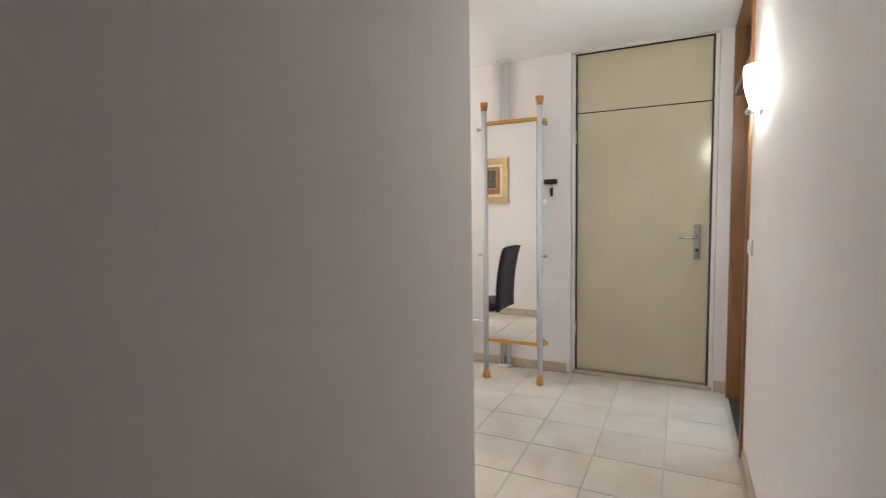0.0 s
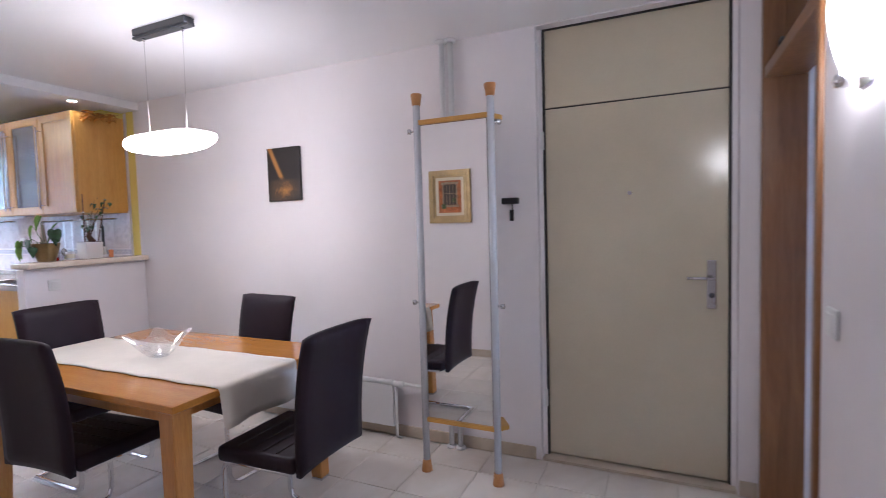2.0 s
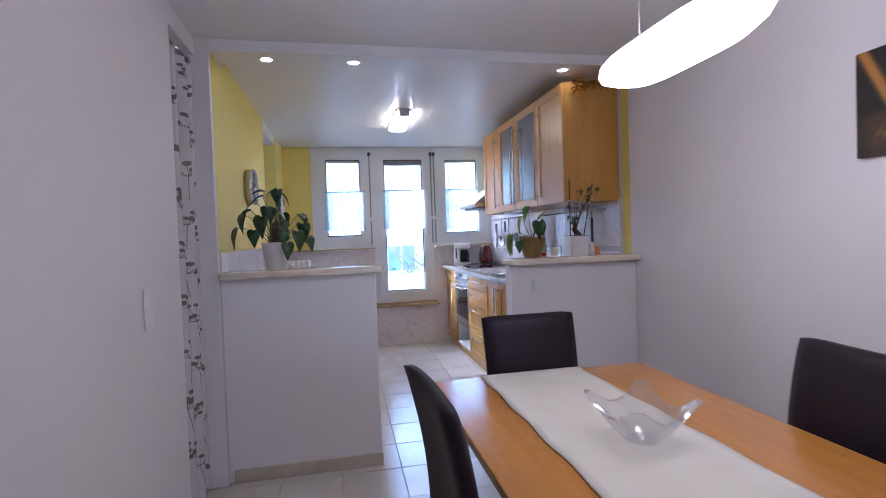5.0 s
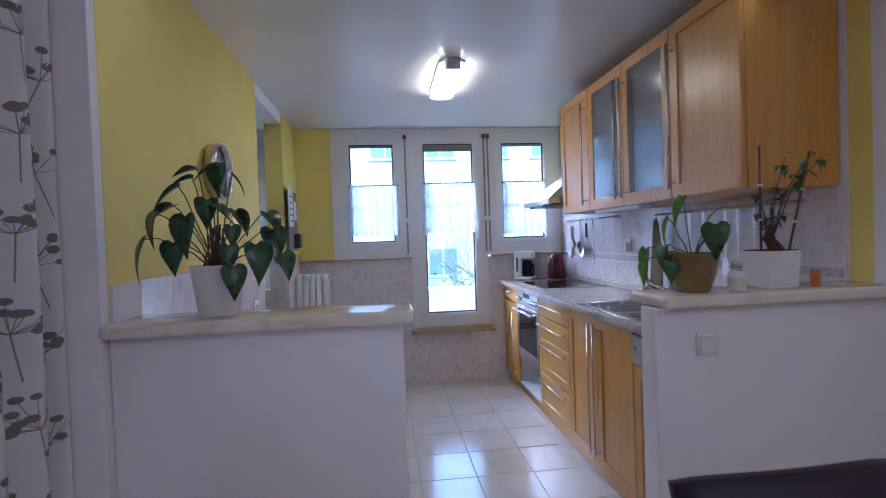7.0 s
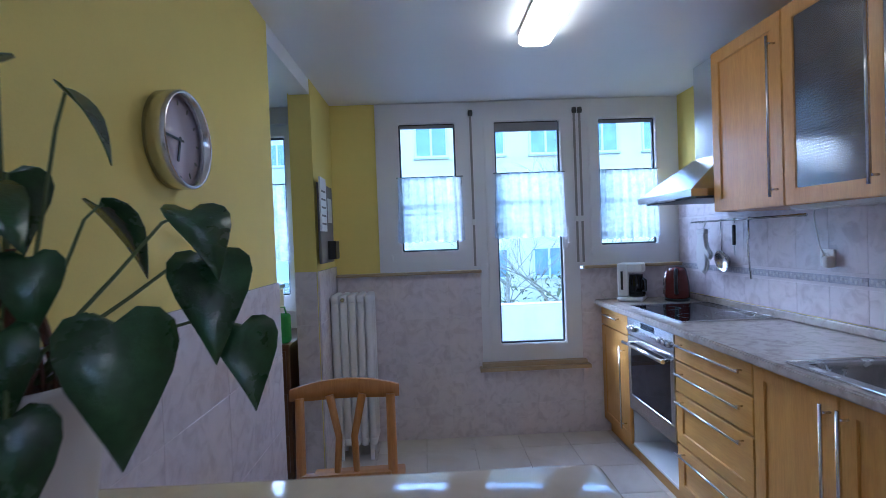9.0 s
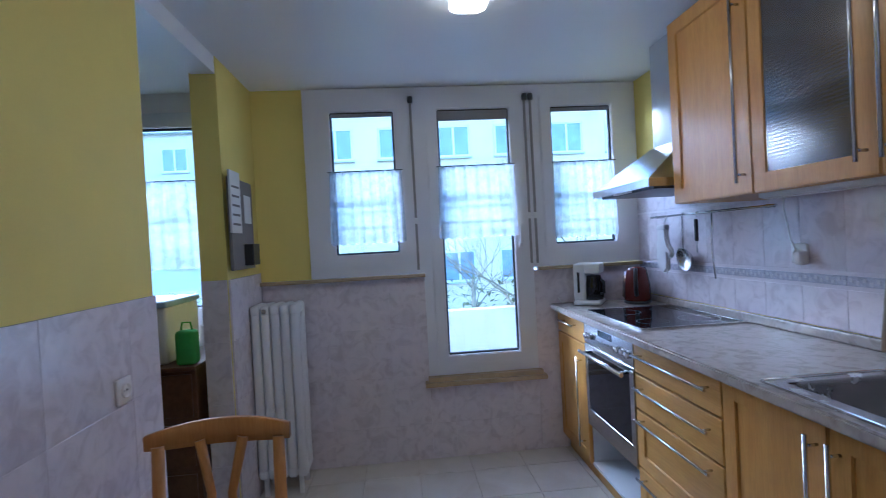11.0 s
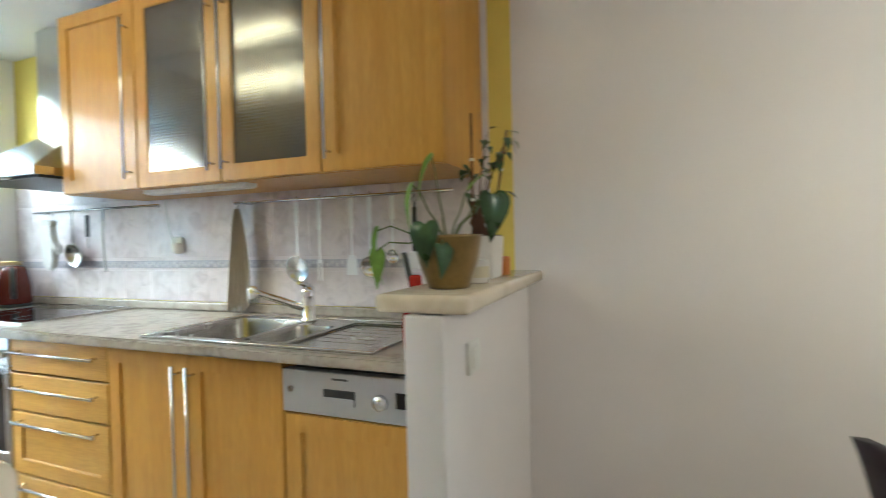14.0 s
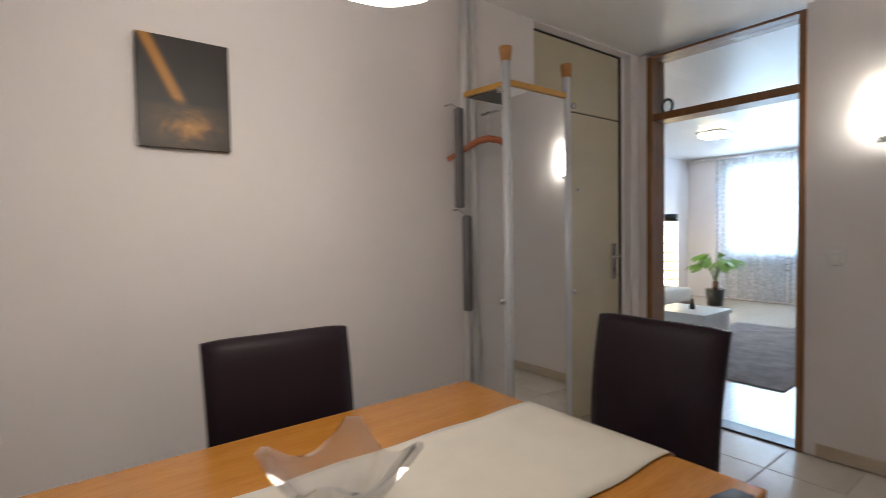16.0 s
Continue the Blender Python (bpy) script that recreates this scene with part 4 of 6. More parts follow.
# panel radiator on the dining wall
rd = thing("panel_radiator", "low smooth white panel radiator on the dining wall", "radiator", (-2.42, 4.10, 0))
part("panel", box(-0.56, 0.615, -0.020, 0.03, 0.085, 0.372, 0.006), ENAMEL, rd)
part("top_roll", tube([(-0.56, -0.012, 0.378), (0.625, -0.012, 0.372)], 0.017, 14), ENAMEL, rd, "rounded white top edge")
part("valve", turn(lathe([(0, -0.035), (0.017, -0.035), (0.02, -0.02), (0.02, 0.025), (0.014, 0.035), (0, 0.035)], 16), pose(0.66, -0.02, 0.37, 0, 90, 0)), PLASTIC, rd, "white thermostat valve")
part("valve_body", tube([(0.56, -0.005, 0.37), (0.69, -0.005, 0.37)], 0.010, 10), DARKMETAL, rd)
part("pipe", tube([(0.63, -0.005, 0.37), (0.63, -0.005, 0.02), (0.66, 0.0, 0.015)], 0.009, 10), ENAMEL, rd)
part("pipe", tube([(0.69, -0.005, 0.37), (1.08, -0.005, 0.365), (1.10, 0.02, 0.365)], 0.010, 10), ENAMEL, rd)
for x in (-0.385, 0.385):
    part("bracket", box(x - 0.015, x + 0.015, 0.03, 0.057, 0.2, 0.35), ENAMEL, rd)

# intercom, keys, switches
ic = thing("intercom_handset", "small black intercom handset on the wall by the door", "intercom", (-1.02, 4.158, 1.50))
part("body", box(-0.05, 0.05, -0.035, 0, -0.018, 0.018, 0.006), BLACK, ic)
part("cord", tube([(0.01, -0.02, -0.018), (0.014, -0.02, -0.06)], 0.003, 6), BLACK, ic)
part("key_tag", box(-0.004, 0.020, -0.024, -0.016, -0.115, -0.05, 0.003), BLACK, ic, "black key tag on a cord")


def switch(at, rz, kind_label, socket=False, mat=PLASTIC):
    s = thing("socket" if socket else "light_switch", kind_label, "socket" if socket else "switch", at, rz)
    part("plate", rounded(-0.04, 0.04, -0.011, 0, -0.04, 0.04, 0.004, 2), mat, s)
    if socket:
        part("insert", turn(lathe([(0, 0.0), (0.016, 0.0), (0.020, 0.010), (0.024, 0.010), (0.024, 0.0)], 20), pose(0, -0.008, 0, 90, 0, 0)), mat, s)
        part("pin_holes", boxes((-0.012, -0.007, -0.013, -0.010, -0.003, 0.003), (0.007, 0.012, -0.013, -0.010, -0.003, 0.003)), BLACK, s)
    else:
        part("rocker", rounded(-0.027, 0.027, -0.016, -0.008, -0.027, 0.027, 0.003, 2), mat, s)
    return s


switch((0.198, 3.038, 1.09), -90, "white light switch on the hall wall")
switch((-4.249, 3.465, 1.014), 90, "white light switch on the low wall")
switch((-3.406, 1.532, 1.10), 180, "narrow white double light switch on the painting wall").scale = (0.8, 1, 2.0)

# patterned curtain in the opening
CY = 1.525


def fold(x, z):
    return CY - 0.035 + 0.030 * math.sin(x * 52 + 0.6 * math.sin(z * 1.7)) + 0.010 * math.sin(x * 23 + z)


ct = thing("patterned_curtain", "white curtain printed with brown umbel flowers, drawn across the opening", "curtain", (0, 0, 0))
bm = bmesh.new()
grid = [[bm.verts.new((-4.215 + 0.335 * i / 60, fold(-4.215 + 0.335 * i / 60, z), z)) for i in range(61)] for z in [0.03 + 2.27 * j / 30 for j in range(31)]]
for j in range(30):
    for i in range(60):
        bm.faces.new((grid[j][i], grid[j][i + 1], grid[j + 1][i + 1], grid[j + 1][i])).smooth = True
part("cloth", bm, CURTAIN, ct)
rng = random.Random(5)
bm = bmesh.new()


def dot(bm, x, z, r):
    if not -4.21 < x - r or not x + r < -3.885:
        return
    n = 9
    vs = [bm.verts.new((x + r * math.cos(a), fold(x + r * math.cos(a), z + r * math.sin(a)) + 0.0015, z + r * math.sin(a))) for a in (2 * math.pi * k / n for k in range(n))]
    bm.faces.new(vs[::-1])


def stalk(bm, x0, z0, x1, z1, w=0.0007):
    n = 8
    pts = []
    for k in range(n + 1):
        x, z = x0 + (x1 - x0) * k / n, z0 + (z1 - z0) * k / n
        if not -4.21 < x < -3.885:
            return
        pts.append((x, z))
    d = Vector((x1 - x0, z1 - z0)).normalized()
    for (xa, za), (xb, zb) in zip(pts, pts[1:]):
        vs = [bm.verts.new((x - s * d.y * w, fold(x - s * d.y * w, z) + 0.0015, z + s * d.x * w)) for x, z, s in ((xa, za, -1), (xb, zb, -1), (xb, zb, 1), (xa, za, 1))]
        bm.faces.new(vs)


for k in range(26):
    cz = 0.12 + 2.15 * k / 26
    cx = (-4.165, -4.06, -3.95)[k % 3] + rng.uniform(-0.02, 0.02)
    for q in range(15):
        a, l = rng.uniform(0.1, 3.04), rng.uniform(0.03, 0.09)
        x, z = cx + l * math.cos(a), cz + l * math.sin(a)
        stalk(bm, cx, cz, x, z)
        dot(bm, x, z, rng.uniform(0.0085, 0.0125))
    stalk(bm, cx, cz, cx + rng.uniform(-0.03, 0.03), cz - 0.12, 0.0010)
part("print", bm, PRINT, ct, "brown umbel flower print")
part("rod", tube([(-3.862, 1.50, 2.325), (-4.218, 1.50, 2.325)], 0.010, 12), STEEL, ct, "steel curtain rod")
part("finial", lathe([(0, -0.02), (0.014, -0.018), (0.018, 0), (0.014, 0.018), (0, 0.02)], 16, (-4.20, 1.50, 2.325)), STEEL, ct)
part("bracket", tube([(-3.88, 1.50, 2.36), (-3.88, 1.50, 2.325)], 0.008, 8), STEEL, ct)

# ---- kitchen units ----
YF, YB = 3.545, 4.148


def bar_handle(parent, p0, p1, out=(0, -1, 0)):
    """A round steel bar on two short pegs."""
    a, b, o = Vector(p0), Vector(p1), Vector(out) * 0.035
    d = (b - a).normalized()
    bm = tube([a + o, b + o], 0.006, 10)
    for p in (a + d * 0.03, b - d * 0.03):
        add_tube(bm, [p, p + o], 0.0045, 8)
    return part("handle", bm, STEEL, parent, "long brushed steel bar handle")


def framed_front(name, parent, x0, x1, z0, z1, y, flat=False, glass=False, axis=BEECH):
    """A beech front with a raised frame round a sunk field, or a reeded pane."""
    g, f, t = 0.002, 0.062, 0.020
    x0, x1, z0, z1 = x0 + g, x1 - g, z0 + g, z1 - g
    if flat:
        return part(name, box(x0, x1, y, y + t, z0, z1, 0.004), axis, parent)
    d = part(name, ring((x0, x1, z0, z1), (x0 + f, x1 - f, z0 + f, z1 - f), (y, y + t), "xzy", 0.003), axis, parent)
    if not glass:
        part("field", box(x0 + f - 0.004, x1 - f + 0.004, y + 0.007, y + t - 0.002, z0 + f - 0.004, z1 - f + 0.004), axis, d)
    if glass:
        bm = bmesh.new()
        n = 110
        low, top = [], []
        for k in range(n + 1):
            z = z0 + f + (z1 - z0 - 2 * f) * k / n
            yy = y + 0.008 + (0.0004 if k % 2 else 0)
            low.append(bm.verts.new((x0 + f - 0.003, yy, z)))
            top.append(bm.verts.new((x1 - f + 0.003, yy, z)))
        for k in range(n):
            bm.faces.new((low[k], top[k], top[k + 1], low[k + 1]))
        pn = part("pane", bm, REEDED, d, "reeded grey glass pane")
        so = pn.modifiers.new("thickness", "SOLIDIFY")
        so.thickness = 0.004
    return d


def carcass(name, label, x0, x1, z0, z1, yf, yb, shelves=(), open_top=False, mat=BEECH, plinth=True):
    c = thing(name, label, "cabinet", ((x0 + x1) / 2, yf, z0))
    c.matrix_world = Matrix.Identity(4)
    items = [(x0 + 0.001, x0 + 0.017, yf + 0.021, yb, z0, z1), (x1 - 0.017, x1 - 0.001, yf + 0.021, yb, z0, z1), (x0 + 0.017, x1 - 0.017, yf + 0.021, yb, z1 - 0.016, z1), (x0 + 0.017, x1 - 0.017, yf + 0.021, yb, z0, z0 + 0.016), (x0 + 0.017, x1 - 0.017, yb - 0.008, yb, z0 + 0.016, z1 - 0.016)]
    if open_top:
        items[2] = (x0 + 0.017, x1 - 0.017, yb - 0.05, yb - 0.009, z1 - 0.016, z1)
    for label2, b in zip(("side_panel", "side_panel", "top_panel", "bottom_panel", "back_panel"), items):
        part(label2, box(*b), mat, c)
    for z in shelves:
        part("shelf", box(x0 + 0.018, x1 - 0.018, yf + 0.05, yb - 0.01, z, z + 0.016), PLASTIC, c)
    if plinth:
        part("plinth", box(x0 + 0.001, x1 - 0.001, yf + 0.05, yf + 0.066, 0.0, z0 - 0.001), BEECHX, c)
    return c


B0, B1 = 0.10, 0.938
u = carcass("base_cabinet", "narrow beech base cabinet with one drawer and a door", -7.405, -6.925, B0, B1, YF, YB)
d = framed_front("drawer", u, -7.405, -6.925, 0.80, B1, YF, flat=True, axis=BEECHX)
bar_handle(d, (-7.29, YF, 0.885), (-7.04, YF, 0.885))
d = framed_front("door", u, -7.405, -6.925, B0, 0.795, YF)
bar_handle(d, (-6.99, YF, 0.18), (-6.99, YF, 0.72))

ov = thing("built_in_oven", "steel built-in oven with dark glass door and open niche below", "oven")
ox0, ox1 = -6.922, -6.332
part("body", boxes((ox0, ox0 + 0.012, YF + 0.02, YB, B0, B1), (ox1 - 0.012, ox1, YF + 0.02, YB, B0, B1), (ox0 + 0.012, ox1 - 0.012, YB - 0.02, YB, B0, B1), (ox0 + 0.012, ox1 - 0.012, YF + 0.03, YB - 0.02, 0.32, 0.335), (ox0 + 0.012, ox1 - 0.012, YF + 0.01, YB - 0.02, B0, B0 + 0.016)), PLASTIC, ov)
cpn = part("control_panel", box(ox0, ox1, YF - 0.004, YF + 0.03, 0.815, B1, 0.004), STEEL, ov)
part("display", box(ox0 + 0.20, ox0 + 0.37, YF - 0.006, YF - 0.003, 0.885, 0.918), BLACKGLASS, cpn)
for x in (0.05, 0.11, 0.44, 0.50, 0.55):
    part("knob", turn(lathe([(0, 0), (0.017, 0), (0.015, 0.02), (0, 0.021)], 18), pose(ox0 + x, YF - 0.004, 0.862, 90, 0, 0)), STEEL, cpn)
for x in (0.20, 0.24, 0.28, 0.32, 0.36):
    part("button", tube([(ox0 + x, YF - 0.002, 0.858), (ox0 + x, YF - 0.008, 0.858)], 0.006, 10), STEEL, cpn)
dr = part("oven_door", ring((ox0, ox1, 0.34, 0.81), (ox0 + 0.045, ox1 - 0.045, 0.44, 0.775), (YF - 0.004, YF + 0.026), "xzy", 0.003), STEEL, ov)
part("oven_glass", box(ox0 + 0.045, ox1 - 0.045, YF - 0.002, YF + 0.02, 0.44, 0.775), BLACKGLASS, dr, "dark oven glass")
bm = tube([(ox0 + 0.03, YF - 0.048, 0.772), (ox1 - 0.03, YF - 0.048, 0.772)], 0.011, 12)
for x in (ox0 + 0.07, ox1 - 0.07):
    add_tube(bm, [(x, YF, 0.772), (x, YF - 0.048, 0.772)], 0.007, 8)
part("handle", bm, STEEL, dr, "thick steel oven handle")
part("plinth", box(ox0, ox1, YF + 0.05, YF + 0.066, 0, B0 - 0.001), BEECHX, ov)

u = carcass("drawer_cabinet", "beech base cabinet with four drawers", -6.328, -5.718, B0, B1, YF, YB)
for z0, z1, flat in ((0.795, B1, True), (0.632, 0.790, True), (0.365, 0.627, False), (B0, 0.360, False)):
    d = framed_front("drawer", u, -6.328, -5.718, z0, z1, YF, flat=flat, axis=BEECHX)
    zz = z1 - (0.055 if flat else 0.035)
    bar_handle(d, (-6.285, YF, zz), (-5.755, YF, zz))
u = carcass("base_cabinet", "beech base cabinet with two framed doors under the sink", -5.716, -4.902, B0, B1, YF, YB, open_top=True)
for a, b, hx in ((-5.716, -5.310, -5.343), (-5.310, -4.902, -5.277)):
    d = framed_front("door", u, a, b, B0, B1, YF)
    bar_handle(d, (hx, YF, 0.16), (hx, YF, 0.895))
dw = thing("dishwasher", "built-in dishwasher with steel panel and beech front", "dishwasher")
part("body", box(-4.900, -4.438, YF + 0.03, YB, 0.02, B1 - 0.03), DARKMETAL, dw)
cpn = part("control_panel", box(-4.898, -4.440, YF - 0.006, YF + 0.03, 0.782, 0.915, 0.005), PANELSTEEL, dw)
part("grip", box(-4.745, -4.635, YF - 0.008, YF - 0.004, 0.818, 0.865, 0.003), DARKMETAL, cpn, "dark recessed grip")
part("grip_lip", box(-4.743, -4.637, YF - 0.012, YF - 0.008, 0.818, 0.842, 0.001), PANELSTEEL, cpn)
part("knob", turn(lathe([(0, 0), (0.024, 0), (0.021, 0.016), (0, 0.018)], 20), pose(-4.55, YF - 0.006, 0.842, 90, 0, 0)), STEEL, cpn)
part("display", box(-4.50, -4.455, YF - 0.008, YF - 0.004, 0.83, 0.875), BLACKGLASS, cpn)
part("button", tube([(-4.865, YF, 0.855), (-4.865, YF - 0.010, 0.855)], 0.010, 12), STEEL, cpn)
part("brand_bar", box(-4.715, -4.66, YF - 0.0072, YF - 0.005, 0.893, 0.899), DARKMETAL, cpn)
framed_front("front_panel", dw, -4.900, -4.438, B0, 0.778, YF)
part("plinth", box(-4.898, -4.440, YF + 0.05, YF + 0.066, 0, 0.019), BEECHX, dw)

# worktop with an upstand
wt = thing("worktop", "grey-brown stone-look laminate worktop with rounded front", "worktop")
part("top", ring((-7.405, -4.425, 3.495, 4.148), (-5.495, -4.575, 3.535, 4.005), (0.942, 0.980), "xyz", 0.007), WORKTOP, wt)
part("upstand", boxes((-7.405, -4.425, 4.118, 4.140, 0.981, 1.022), bev=0.006), WORKTOP, wt)

# hob
hb = thing("ceramic_hob", "black ceramic glass hob with a steel rim set in the worktop", "hob")
part("glass", box(-6.965, -6.335, 3.595, 4.095, 0.981, 0.988, 0.002), BLACKGLASS, hb)
part("rim", ring((-6.975, -6.325, 3.585, 4.105), (-6.965, -6.335, 3.595, 4.095), (0.981, 0.990), "xyz"), STEEL, hb)
for x, y, r in ((-6.81, 3.73, 0.09), (-6.49, 3.73, 0.075), (-6.81, 3.97, 0.075), (-6.49, 3.97, 0.095)):
    part("cooking_zone", lathe([(r - 0.002, 0.9883), (r, 0.9885), (r + 0.002, 0.9883)], 40, (x, y, 0)), DARKMETAL, hb)


def sink():
    s = thing("steel_sink", "stainless steel sink with two basins and a drainer", "sink")
    x0, x1, y0, y1, zt = -5.505, -4.565, 3.525, 4.015, 0.981
    bas = ((-5.465, -5.115, 3.570, 3.955, 0.165, 0.05), (-5.085, -4.925, 3.575, 3.87, 0.11, 0.04))
    deck = holed_sheet(x0, x1, y0, y1, [b[:4] for b in bas] + [(-4.895, -4.60, 3.565, 3.965)], zt, zt + 0.006)
    part("deck", deck, SINKSTEEL, s)
    rim = bmesh.new()
    add_tube(rim, [(x0, y0, zt + 0.006), (x1, y0, zt + 0.006), (x1, y1, zt + 0.006), (x0, y1, zt + 0.006), (x0, y0, zt + 0.006)], 0.004, 8)
    part("rim", rim, CHROME, s)
    for a, b, c, d2, dep, r in bas:
        bm = bmesh.new()
        rings = []
        for z, inset in ((zt + 0.006, 0.0), (zt - 0.01, 0.004), (zt - dep + 0.03, 0.012), (zt - dep + 0.008, 0.03), (zt - dep, 0.05)):
            ring = []
            for cx, cy, a0 in ((b - r, d2 - r, 0), (a + r, d2 - r, 90), (a + r, c + r, 180), (b - r, c + r, 270)):
                for k in range(6):
                    ang = radians(a0 + 90 * k / 5)
                    rr = max(0.004, r - inset * 0.4)
                    sx, sy = (1 if a0 in (0, 270) else -1), (1 if a0 in (0, 90) else -1)
                    ring.append(bm.verts.new((cx - sx * inset * 0.6 + rr * math.cos(ang), cy - sy * inset * 0.6 + rr * math.sin(ang), z)))
            rings.append(ring)
        for p, q in zip(rings, rings[1:]):
            for k in range(24):
                bm.faces.new((p[k], p[(k + 1) % 24], q[(k + 1) % 24], q[k])).smooth = True
        bm.faces.new(rings[-1])
        bn = part("basin", bm, SINKSTEEL, s)
        part("drain", lathe([(0, 0.001), (0.030, 0.001), (0.034, 0.004), (0.030, 0.005), (0, 0.003)], 24, ((a + b) / 2, (c + d2) / 2, zt - dep)), CHROME, bn)
    bm = bmesh.new()
    add_box(bm, -4.895, -4.60, 3.565, 3.965, zt - 0.008, zt - 0.002)
    dn = part("drainer", bm, SINKSTEEL, s)
    for k in range(5):
        y = 3.66 + k * 0.055
        part("ridge", tube([(-4.86, y, zt - 0.003), (-4.64, y, zt - 0.003)], 0.0022, 8), SINKSTEEL, dn)
    return s


sink()
tp = thing("mixer_tap", "chrome single-lever mixer tap with a slanted pull-out spout", "tap", (-5.107, 3.955, 0.987))
part("base", lathe([(0, 0), (0.030, 0), (0.030, 0.008), (0.025, 0.014), (0.024, 0.10), (0.026, 0.12), (0.022, 0.140), (0, 0.142)], 24), CHROME, tp)
sp = part("spout", tube([(0, 0, 0.050), (-0.05, -0.035, 0.072), (-0.145, -0.102, 0.116), (-0.168, -0.118, 0.128)], [0.017, 0.016, 0.015, 0.019], 14), CHROME, tp)
part("spray_head", turn(lathe([(0, -0.045), (0.018, -0.045), (0.022, -0.03), (0.024, 0.01), (0.018, 0.022), (0, 0.024)], 20), pose(-0.172, -0.120, 0.128)), CHROME, sp)
part("lever", tube([(0, 0, 0.14), (0.0, -0.02, 0.150), (0.012, -0.075, 0.162)], [0.016, 0.011, 0.007], 10), CHROME, tp)

# wall cabinets
WY, Z0, Z1 = 3.742, 1.546, 2.342
for a, b, glass, hx in ((-6.275, -5.785, False, -5.820), (-5.785, -5.331, True, -5.366), (-5.331, -4.874, True, -5.296), (-4.874, -4.415, False, -4.838)):
    u = carcass("wall_cabinet", "beech wall cabinet with reeded glass door" if glass else "beech wall cabinet with framed door", a, b, Z0, Z1, WY, YB, shelves=(1.82, 2.08) if glass else (), plinth=False)
    d = framed_front("door", u, a, b, Z0, Z1, WY, glass=glass)
    bar_handle(d, (hx, WY, Z0 + 0.04), (hx, WY, Z0 + 0.70))
    if glass:
        rng = random.Random(int(-a * 100))
        for z in (1.836, 2.096):
            for k in range(3):
                r = rng.uniform(0.03, 0.05)
                x = a + 0.10 + k * 0.13
                g = single("cup", lathe([(0, 0), (r * 0.7, 0), (r, 0.04), (r, 0.085), (r - 0.004, 0.085), (r - 0.004, 0.04), (0, 0.006)], 16), PLASTIC, "white cup on the cabinet shelf behind glass", "cup", "cups in the cabinet", at=(x, WY + 0.2, z))
lb = thing("under_cabinet_light", "flat white light bar under the wall cabinets", "lamp", (-5.55, 3.83, 1.552))
part("body", box(-0.28, 0.28, -0.035, 0.035, -0.022, 0.0, 0.004), PLASTIC, lb)
part("cover", box(-0.27, 0.27, -0.028, 0.028, -0.026, -0.022), POTWHITE, lb)

# extractor hood
hd2 = thing("extractor_hood", "brushed steel chimney hood with sloping canopy", "hood")
bm = bmesh.new()
lo = [(-6.935, 3.64), (-6.30, 3.64), (-6.30, 4.145), (-6.935, 4.145)]
up = [(-6.80, 3.93), (-6.47, 3.93), (-6.47, 4.145), (-6.80, 4.145)]
r1 = [bm.verts.new((x, y, 1.635)) for x, y in lo]
r2 = [bm.verts.new((x, y, 1.672)) for x, y in lo]
r3 = [bm.verts.new((x, y, 1.885)) for x, y in up]
for a, b in ((r1, r2), (r2, r3)):
    for k in range(4):
        bm.faces.new((a[k], a[(k + 1) % 4], b[(k + 1) % 4], b[k]))
bm.faces.new(r3)
bm.faces.new(r1[::-1])
part("canopy", bm, STEEL, hd2)
part("chimney", box(-6.79, -6.48, 3.94, 4.145, 1.886, 2.448, 0.003), STEEL, hd2)
part("filter", box(-6.90, -6.33, 3.68, 4.10, 1.626, 1.634), DARKMETAL, hd2)
part("light", box(-6.70, -6.53, 3.655, 3.675, 1.629, 1.634), PLASTIC, hd2)

# ceiling lamp
kl = thing("ceiling_lamp", "lit rectangular kitchen ceiling lamp with chamfered ends", "lamp", (-5.94, 2.845, H))
part("housing", prism([(-0.33, -0.05), (-0.30, -0.08), (0.30, -0.08), (0.33, -0.05), (0.33, 0.05), (0.30, 0.08), (-0.30, 0.08), (-0.33, 0.05)], -0.02, -0.001), PLASTIC, kl)
part("diffuser", prism([(-0.325, -0.045), (-0.295, -0.075), (0.295, -0.075), (0.325, -0.045), (0.325, 0.045), (0.295, 0.075), (-0.295, 0.075), (-0.325, 0.045)], -0.058, -0.021), TUBEGLASS, kl, "glowing white diffuser")
part("end_cap", prism([(0.326, -0.050), (0.352, -0.040), (0.352, 0.040), (0.326, 0.050)], -0.066, -0.001), PANELSTEEL, kl, "grey metal end cap")

# utensil rails on the backsplash
YT = 4.140


def rail(x0, x1, z):
    r = thing("utensil_rail", "steel utensil rail on the tiled wall", "rail", group="utensil rails")
    part("bar", tube([(x0, YT - 0.045, z), (x1, YT - 0.045, z)], 0.006, 10), STEEL, r)
    for x in (x0 + 0.06, x1 - 0.06):
        part("bracket", tube([(x, YT, z), (x, YT - 0.045, z)], 0.008, 10), STEEL, r)


rail(-7.14, -6.115, 1.515)
rail(-5.62, -4.52, 1.498)


def hung(name, label, x, z_top, material_handle=STEEL):
    t = thing(name, label, name.replace("_", " "), (x, YT - 0.045, z_top), group="hanging kitchen utensils")
    part("hook", tube([(0, -0.004, -0.02), (0, -0.009, 0.004), (0, 0.0, 0.011), (0, 0.009, 0.004)], 0.0025, 6), STEEL, t)
    return t


